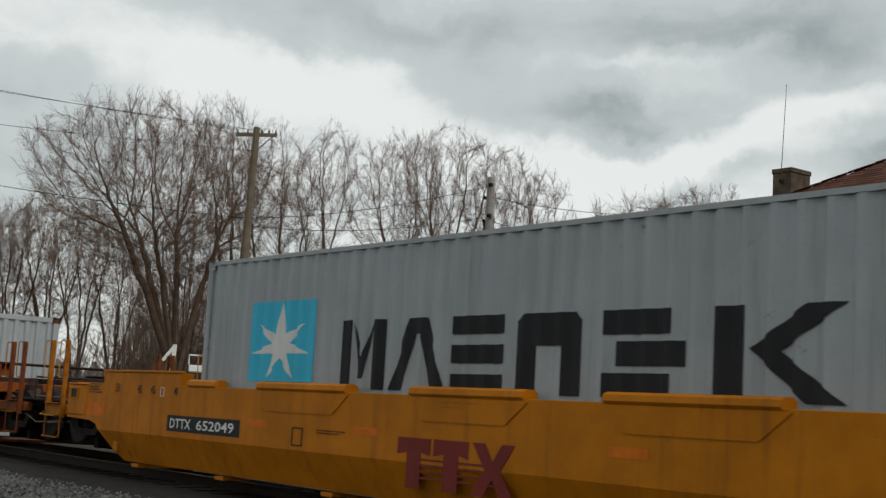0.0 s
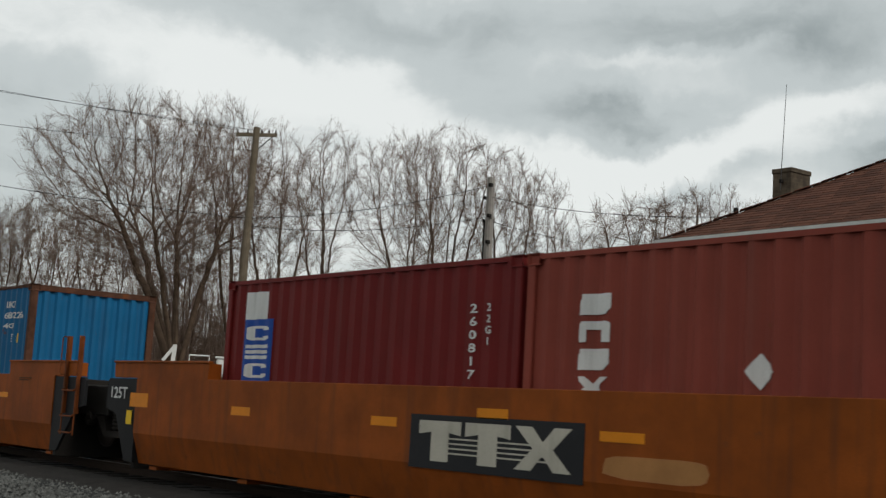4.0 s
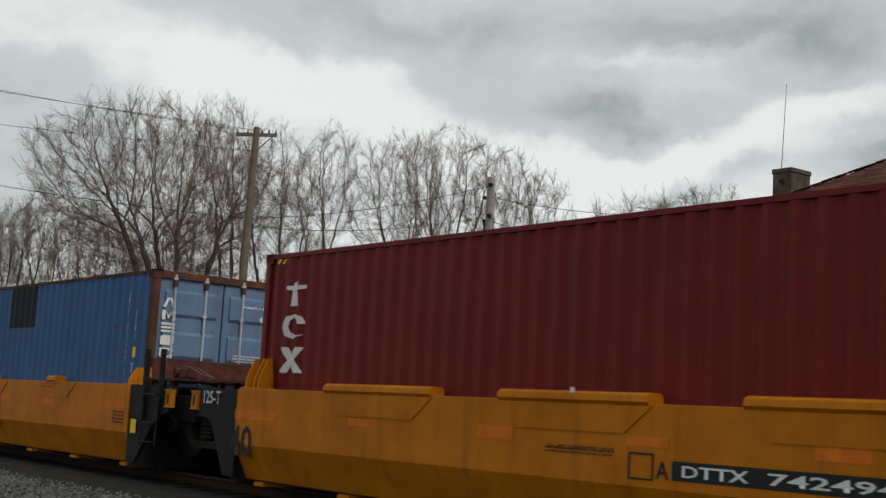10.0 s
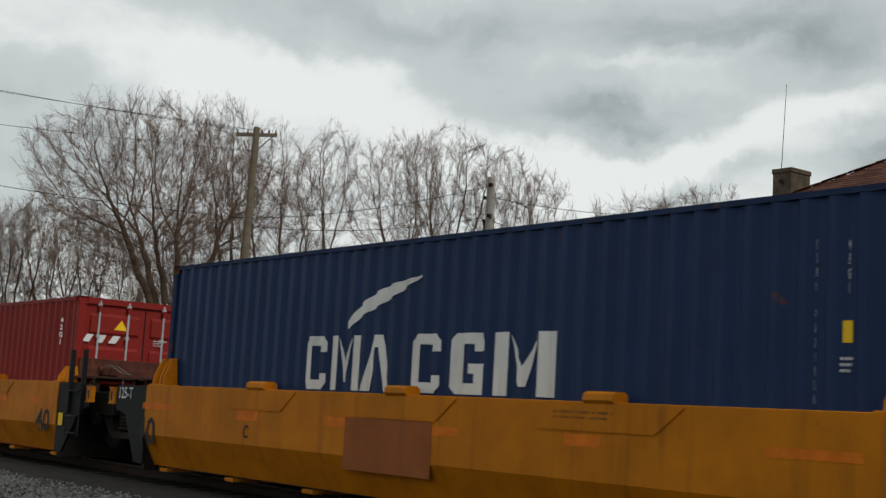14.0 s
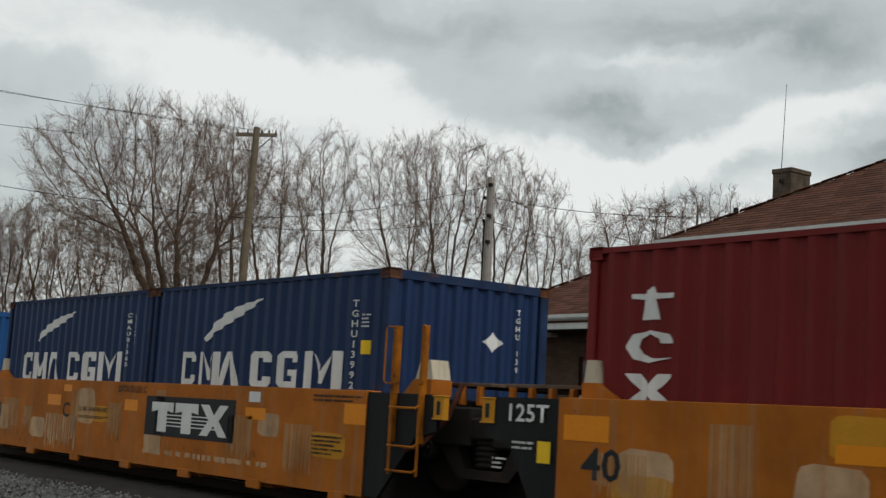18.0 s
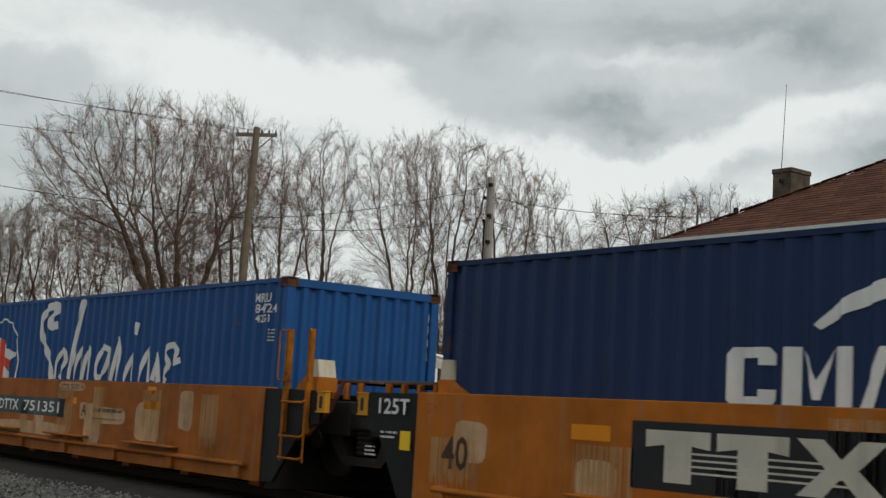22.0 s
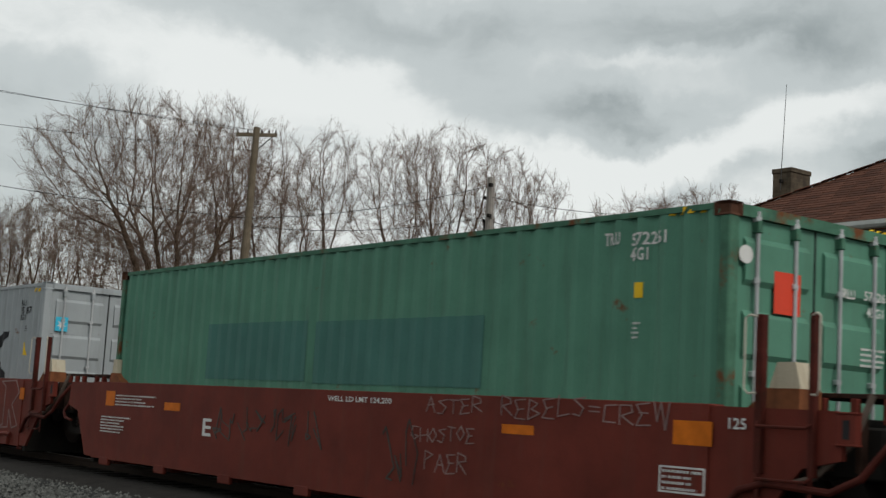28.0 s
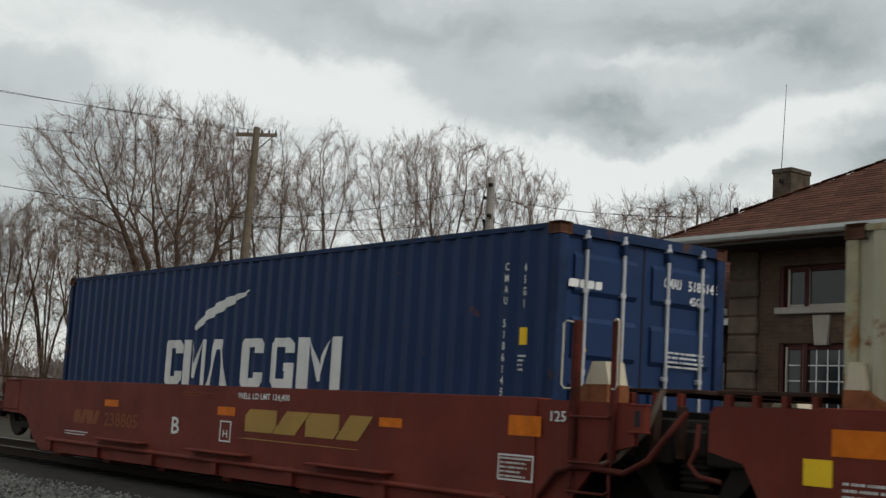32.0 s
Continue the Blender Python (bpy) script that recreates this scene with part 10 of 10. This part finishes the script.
bare_tree(-60.4, 26.6, 10.1, 1.7, 3.8, 4, 0.7, 0.13, 540, 51, SMALL, (-0.3, -0.6))
bare_tree(-62.7, 20.8, 10.1, 2.0, 3.6, 5, 0.7, 0.14, 640, 53, SMALL, (-0.3, -0.8))
bare_tree(-49.9, 33.2, 7.6, 1.3, 2.6, 4, 0.7, 0.10, 350, 57, SMALL, (-0.3, -0.4))
bare_tree(-53.6, 27.0, 11.0, 1.9, 4.0, 5, 0.7, 0.15, 560, 58, SMALL, (-0.3, -0.6))
bare_tree(-33.0, 33.5, 9.3, 1.4, 6.2, 4, 2.8, 0.13, 170, 41, CROOKED, (0, 0), 0.18)
bare_tree(-32.5, 35.3, 9.6, 1.4, 6.4, 4, 2.8, 0.13, 170, 44, CROOKED, (0, 0), 0.18)
bare_tree(-30.8, 35.5, 9.7, 1.5, 6.4, 4, 2.8, 0.14, 170, 47, CROOKED, (0, 0), 0.18)


def thicket():
    rnd = random.Random(77)
    segs = []
    for i in range(1750):
        d = rnd.uniform(54, 92)
        a = rnd.uniform(0.30, 0.92) if i % 4 == 0 else rnd.uniform(0.42, 0.78)
        p = Vector((-math.cos(a) * d, math.sin(a) * d, -0.1))
        h = rnd.uniform(2.5, 5.0) if i % 4 == 0 else rnd.uniform(3.5, 8.5) * (0.7 + 0.3 * d / 92)
        q = p + Vector((rnd.gauss(0, 0.6), rnd.gauss(0, 0.6), h))
        r = rnd.uniform(0.02, 0.055)
        mid = p.lerp(q, 0.5) + Vector((rnd.gauss(0, 0.15), rnd.gauss(0, 0.15), 0))
        segs += [(p, mid, r, r * 0.7), (mid, q, r * 0.7, r * 0.25)]
        for k in range(7):
            b = p.lerp(q, rnd.uniform(0.2, 0.95))
            e = b + Vector((rnd.gauss(0, 0.8), rnd.gauss(0, 0.8), rnd.uniform(0.5, 1.7)))
            segs.append((b, e, r * 0.35, 0.008))
            for j in range(3):
                c = b.lerp(e, rnd.uniform(0.3, 1.0))
                segs.append((c, c + Vector((rnd.gauss(0, 0.4), rnd.gauss(0, 0.4), rnd.uniform(0.1, 0.7))), 0.008, 0.006))
    tagged(new("thicket", tubes_mesh("thicket", segs, M_TWIG, 3)), "tangled bare brush and saplings along the lot's far edge", "brush", kind="stuff")


thicket()

# ---- poles and wires ----
M_POLE = material("weathered_pole_wood", (0.13, 0.105, 0.075), 0.9, var=0.25, scale=3, grain=50, bump=0.4)
M_GREYPOLE = material("bleached_grey_pole", (0.24, 0.22, 0.20), 0.9, var=0.2, scale=3, bump=0.3)
M_WIRE = plain("black_wire", (0.012, 0.012, 0.012), 0.6)
M_INSUL = plain("brown_insulator", (0.05, 0.04, 0.035), 0.3)


def utility_pole():
    p = thing("utility_pole", pose(-38.60, 21.13, 0), "leaning wooden utility pole with one crossarm and insulators", "utility pole")
    part("shaft", tube(bmesh.new(), (0, 0, -0.1), (0.09, 0.15, 10.55), 0.17, 12, 0.11), M_POLE, p)
    d = Vector((0.62, 1.12, 0.0)).normalized()
    a, b = Vector((-0.24, -0.44, 10.26)), Vector((0.42, 0.76, 10.34))
    bm = bmesh.new()
    up = Vector((0, 0, 0.055))
    out = Vector((d.y, -d.x, 0)) * 0.05
    vs = [bm.verts.new(q + s * up + t * out) for q in (a, b) for s, t in ((-1, -1), (1, -1), (1, 1), (-1, 1))]
    for f in ((0, 1, 2, 3), (7, 6, 5, 4), (0, 4, 5, 1), (1, 5, 6, 2), (2, 6, 7, 3), (3, 7, 4, 0)):
        bm.faces.new([vs[i] for i in f])
    bmesh.ops.recalc_face_normals(bm, faces=bm.faces[:])
    arm = part("crossarm", bm, M_POLE, p)
    for f in (0.04, 0.28, 0.62, 0.8, 0.96):
        q = a.lerp(b, f)
        part("insulator", tube(bmesh.new(), q + up, q + up + Vector((0, 0, 0.13)), 0.035, 8, 0.02), M_INSUL, arm)
    part("brace", tube(bmesh.new(), (0.08, 0.12, 9.7), (0.34, 0.62, 10.28), 0.018, 6), M_DARK, p)
    q = thing("utility_pole", pose(-32.46, 26.66, 0), "thick bleached-grey pole with bolts and service wires", "utility pole")
    part("shaft", tube(bmesh.new(), (0, 0, -0.1), (-0.02, -0.04, 9.02), 0.17, 10, 0.13), M_GREYPOLE, q)
    for z, s in ((8.75, 1), (8.35, -1), (7.75, 1), (7.6, -1), (6.9, 1)):
        part("wire_clamp", soft_box(-0.04 + s * 0.10, 0.04 + s * 0.14, -0.24, -0.10, z - 0.06, z + 0.06, 0.02), M_DARK, q)
    part("cable_riser", tube(bmesh.new(), (-0.17, -0.10, 2.0), (-0.16, -0.12, 7.6), 0.03, 6), M_DARK, q)


utility_pole()


def wire(points, sag, r=0.008):
    """A hanging wire through its points."""
    pts = []
    for a, b in zip(points[:-1], points[1:]):
        a, b = Vector(a), Vector(b)
        for i in range(14):
            f = i / 14
            pts.append(a.lerp(b, f) - Vector((0, 0, sag * 4 * f * (1 - f))))
    pts.append(Vector(points[-1]))
    tagged(part("overhead_wire", path_tube(bmesh.new(), pts, r, 5), M_WIRE), "thin black overhead wire strung between poles", "wire", "overhead wires")


wire([(-44.6, 7.0, 11.5), (-38.84, 20.71, 10.42)], 0.12)
wire([(-44.6, 7.0, 11.3), (-38.50, 21.30, 10.45)], 0.10)
wire([(-44.6, 7.0, 10.0), (-38.40, 21.45, 9.75)], 0.15, 0.008)
wire([(-44.6, 7.0, 8.55), (-38.55, 21.15, 7.45), (-32.50, 26.60, 8.76)], 0.25, 0.011)
wire([(-38.55, 21.2, 7.2), (-32.44, 26.62, 7.75)], 0.3, 0.009)
wire([(-32.44, 26.60, 8.38), (-17.4, 22.0, 5.85)], 0.25)
wire([(-32.44, 26.60, 7.72), (-24.4, 24.0, 4.95)], 0.2)
wire([(-32.44, 26.60, 7.6), (-27.5, 31.0, 6.6)], 0.2, 0.008)

# ---- parked vehicles beyond the track ----
M_TRUCKWHITE = material("white_vehicle_paint", (0.70, 0.70, 0.67), 0.4, var=0.06, streak=0.15)
M_TYRE = plain("black_tyre", (0.015, 0.015, 0.015), 0.85)
M_BEIGE = material("cream_boom_paint", (0.62, 0.58, 0.47), 0.5, var=0.08, streak=0.2)


def bucket_truck():
    """Its boom lies folded over the cab; x runs along the truck."""
    c = Vector((-39.6, 26.3, 0))
    ang = math.degrees(math.atan2(5.42, 3.7))
    t = thing("bucket_truck", pose(c.x, c.y, 0, 0, 0, ang), "white bucket truck parked with its two-part boom folded down", "truck")
    chassis = part("chassis", soft_box(-4.2, 4.0, -0.45, 0.45, 0.55, 0.85, 0.03), M_DARK, t)
    body = part("service_body", soft_box(-4.1, 0.9, -1.15, 1.15, 0.86, 1.95, 0.05), M_TRUCKWHITE, t, "white service body with lockers")
    for x in (-3.7, -2.5, -1.3, -0.1):
        part("locker_door", soft_box(x, x + 0.95, -1.175, -1.151, 0.98, 1.85, 0.01), M_TRUCKWHITE, body)
    cab = part("cab", prism(bmesh.new(), [(1.1, 0.7), (1.1, 2.45), (2.3, 2.5), (2.85, 1.65), (4.0, 1.5), (4.1, 0.7)], -1.05, 1.05), M_TRUCKWHITE, t, "white truck cab")
    part("windscreen", prism(bmesh.new(), [(2.36, 2.42), (2.42, 2.42), (2.9, 1.7), (2.84, 1.7)], -0.95, 0.95), M_GLASS, cab)
    part("side_window", new_box(1.4, 2.2, -1.062, -1.053, 1.7, 2.3), M_GLASS, cab)
    for x in (-2.7, 3.2):
        for y in (-1.0, 1.0):
            w = part("wheel", tube(bmesh.new(), (x, y - 0.14, 0.48), (x, y + 0.14, 0.48), 0.48, 20), M_TYRE, t)
            part("hub", tube(bmesh.new(), (x, y - 0.155, 0.48), (x, y + 0.155, 0.48), 0.2, 10), M_STEEL, w)
    part("turret", tube(bmesh.new(), (-1.1, 0, 1.95), (-1.1, 0, 2.9), 0.32, 12, 0.26), M_TRUCKWHITE, t)
    part("turret_head", soft_box(-1.5, -0.65, -0.3, 0.3, 2.85, 3.75, 0.08), M_BEIGE, t, "boxy turret head of the boom")
    part("lower_boom", beam(bmesh.new(), (-1.0, 0, 3.45), (1.2, 0, 3.62), 0.34, 0.42), M_BEIGE, t, "cream lower boom")
    part("boom_band", beam(bmesh.new(), (-0.35, 0, 3.5), (-0.15, 0, 3.515), 0.36, 0.44), M_INK, t)
    part("boom_knuckle", tube(bmesh.new(), (1.2, -0.28, 3.6), (1.2, 0.28, 3.6), 0.2, 12), M_DARK, t)
    part("upper_boom", beam(bmesh.new(), (1.15, 0.1, 3.62), (4.3, 0.1, 2.95), 0.28, 0.34), M_BEIGE, t, "cream upper boom")
    part("boom_tube", tube(bmesh.new(), (1.15, -0.25, 3.85), (4.2, -0.25, 3.22), 0.06, 8), M_TRUCKWHITE, t)
    part("boom_rest", soft_box(3.0, 3.2, -0.2, 0.3, 2.45, 2.98, 0.03), M_TRUCKWHITE, t)
    part("second_boom", beam(bmesh.new(), (-1.1, 0.35, 3.72), (-4.1, 0.35, 3.05), 0.26, 0.24), M_TRUCKWHITE, t, "white jib boom")
    part("jib_strut", beam(bmesh.new(), (-4.0, 0.35, 2.7), (-2.2, 0.35, 3.2), 0.14, 0.14), M_TRUCKWHITE, t)
    bk = part("bucket", soft_box(-4.7, -4.1, 0.05, 0.65, 2.25, 2.9, 0.08), M_TRUCKWHITE, t, "white work bucket")
    part("bucket_rim", soft_box(-4.74, -4.06, 0.01, 0.69, 2.88, 2.95, 0.02), M_TRUCKWHITE, bk)
    part("hydraulic_ram", tube(bmesh.new(), (-0.9, 0.0, 2.8), (0.3, 0.0, 3.3), 0.07, 8), M_STEEL, t)
    # second machine: a small white lift with its arm folded
    s = thing("aerial_lift", pose(-43.3, 21.8, 0, 0, 0, 60), "small white aerial lift with folded arm", "lift")
    part("base", soft_box(-1.1, 1.1, -0.6, 0.6, 0.35, 0.95, 0.05), M_TRUCKWHITE, s)
    for x in (-0.75, 0.75):
        for y in (-0.62, 0.62):
            part("wheel", tube(bmesh.new(), (x, y - 0.1, 0.33), (x, y + 0.1, 0.33), 0.33, 16), M_TYRE, s)
    part("mast", beam(bmesh.new(), (-0.6, 0, 0.9), (-0.45, 0, 3.3), 0.14, 0.14), M_TRUCKWHITE, s)
    part("arm", beam(bmesh.new(), (-0.46, 0, 3.25), (-0.85, 0, 2.7), 0.11, 0.11), M_TRUCKWHITE, s)
    part("platform", soft_box(0.1, 0.8, -0.3, 0.3, 2.35, 2.6, 0.03), M_TRUCKWHITE, s)
    part("rail", path_tube(bmesh.new(), [(0.1, -0.3, 2.61), (0.1, -0.3, 2.95), (0.8, -0.3, 2.95), (0.8, -0.3, 2.61)], 0.03, 6), M_TRUCKWHITE, s)
    # a parked van by the wing's end
    v = thing("parked_van", pose(-31.6, 27.6, 0, 0, 0, 35), "white parked van with a dark windscreen", "van")
    bodyv = part("body", prism(bmesh.new(), [(-2.4, 0.45), (-2.4, 2.0), (1.0, 2.0), (1.7, 1.25), (2.5, 1.1), (2.55, 0.45)], -0.95, 0.95), M_TRUCKWHITE, v)
    part("windscreen", prism(bmesh.new(), [(1.06, 1.95), (1.1, 1.97), (1.76, 1.27), (1.70, 1.27)], -0.85, 0.85), M_GLASS, bodyv)
    part("side_window", new_box(-2.0, 0.9, -0.962, -0.953, 1.3, 1.85), M_GLASS, bodyv)
    for x in (-1.6, 1.7):
        for y in (-0.9, 0.9):
            part("wheel", tube(bmesh.new(), (x, y - 0.11, 0.34), (x, y + 0.11, 0.34), 0.34, 18), M_TYRE, v)


bucket_truck()


def far_woods():
    rnd = random.Random(5)
    verts, faces = [], []
    for i in range(900):
        a = rnd.uniform(0.1, 1.5)
        d = rnd.uniform(230, 330)
        x, y = -math.cos(a) * d, math.sin(a) * d
        h, w = rnd.uniform(4, 8), rnd.uniform(1.5, 3.5)
        k = len(verts)
        for j in range(5):
            b = 2 * math.pi * j / 5
            verts.append((x + w * math.cos(b), y + w * math.sin(b), 0))
        for j in range(5):
            b = 2 * math.pi * j / 5 + 0.3
            verts.append((x + 0.8 * w * math.cos(b), y + 0.8 * w * math.sin(b), h * rnd.uniform(0.5, 0.8)))
        verts.append((x + rnd.gauss(0, 0.5), y + rnd.gauss(0, 0.5), h))
        for j in range(5):
            n = (j + 1) % 5
            faces += [(k + j, k + n, k + 5 + n, k + 5 + j), (k + 5 + j, k + 5 + n, k + 10)]
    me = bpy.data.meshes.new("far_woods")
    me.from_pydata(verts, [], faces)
    # the haze of distance is mixed into this pale grey
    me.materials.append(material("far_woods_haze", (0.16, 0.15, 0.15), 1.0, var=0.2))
    tagged(new("far_woods", me), "low grey-brown line of far leafless woods with haze painted in", "woods", kind="stuff")


far_woods()
lettering(sign, "Welcome to FOSTORIA", -0.93, -0.06, 0.12, M_INK, y=-0.034, w=1.86)


def lay_shingles(parent, x_left, x_right, y0, z0, rows, near):
    """Courses of tabs on a front slope from the eave up; the hip on the left cuts each course shorter."""
    s = 0.575
    sl = math.hypot(1, s)
    rnd = random.Random(int(y0 * 100))
    tab = new_box(0.0, 0.318, -0.006, 0.155, 0.0, 0.011)
    me = bpy.data.meshes.new("shingle")
    tab.to_mesh(me)
    tab.free()
    me.materials.append(M_SHINGLE)
    tilt = math.degrees(math.atan(s)) - 3.5
    rest, count = bmesh.new(), 0
    for r in range(rows):
        d = r * 0.14 / sl
        x = x_left + d + (0.0 if r % 2 else 0.16)
        while x < x_right - 0.1:
            m = pose(x, y0 + d, z0 + d * s + 0.012 + rnd.uniform(0, 0.004), tilt + rnd.uniform(-0.6, 0.6), 0, 0)
            if near(x, r) and count < 300:
                same("shingle", me, parent, m)
                count += 1
            else:
                v = box(rest, 0.0, 0.318, -0.006, 0.155, 0.0, 0.011)
                for w in v:
                    w.co = m @ w.co
            x += 0.33
    ob = part("shingle_field", rest, M_SHINGLE_FIELD, parent)
    ob["kind"] = "stuff"


lay_shingles(ROOF_T, -17.83, -11.5, 19.06, TE + 0.04, 36, lambda x, r: r < 16 and x < -12.6)
lay_shingles(ROOF_L, -25.15, -17.0, 20.05, LE + 0.06, 29, lambda x, r: r < 13)
for roof, x0, y0, z0, n in ((ROOF_T, -17.85, 19.06, TE + 0.04, 12), (ROOF_L, -25.17, 20.05, LE + 0.06, 11)):
    for k in range(n):
        a = k * 0.36
        m = pose(x0 + a, y0 + a, z0 + a * 0.575 + 0.022, 0, -21.2, 45)
        part("hip_cap", soft_box(-0.05, 0.468, -0.12, 0.12, 0.0, 0.02, 0.006), M_SHINGLE, roof).matrix_local = m
# ---- how the train runs ----
RUN = ((0, 0.0), (1, 0.08), (2, -0.03), (3, -0.027), (3.5, -0.022), (5.5, 0.027), (6, -0.027), (7, 0.017), (8, -0.042), (9, 0.072), (10, 0.018), (11, -0.039), (12, -0.002), (13, -0.02), (14, -0.003), (16.5, -0.063), (17, -0.088), (18, -0.043), (19, -0.019), (20, 0.078), (21, 0.031), (22, 0.005), (23, 0.099), (24, 0.145), (24.5, 0.14), (25, -0.113), (25.5, -0.12), (27.5, -0.007), (28, -0.044), (29, 0.008), (30, -0.019), (31, -0.004), (32, -0.011))


def run_at(t):
    """Metres that the train has rolled after t seconds."""
    for (a, da), (b, db) in zip(RUN[:-1], RUN[1:]):
        if t <= b:
            break
    k = (t - a) / (b - a)
    return 10.944 * t + 0.001914 * t * t + da + (db - da) * k


def motions():
    for ob, u in MOVING:
        z = ob.location.z
        walk(ob, [(t, pose(u + run_at(t), TRACK_Y, z)) for t, d in RUN])
    # wheels roll while they are before the camera, and rest as seen from it before and after
    for ax, dx, u in WHEELSETS:
        first = (-40.0 - u) / 11.0
        rows, turn = [(0.0, 0.0)], 0.0
        t0, t1 = max(0.1, first), min(31.9, first + 3.6)
        if t0 < t1:
            n = int((t1 - t0) / 0.05)
            for i in range(n):
                t = t0 + i * 0.05
                if i:
                    turn += math.degrees((run_at(t) - run_at(t - 0.05)) / 0.42)
                rows.append((t, turn))
        rows.append((32.0, turn))
        walk(ax, [(t, pose(dx, 0, RAIL_TOP + 0.42, 0, a % 360 if a % 360 < 180 else a % 360 - 360, 0)) for t, a in rows])


motions()
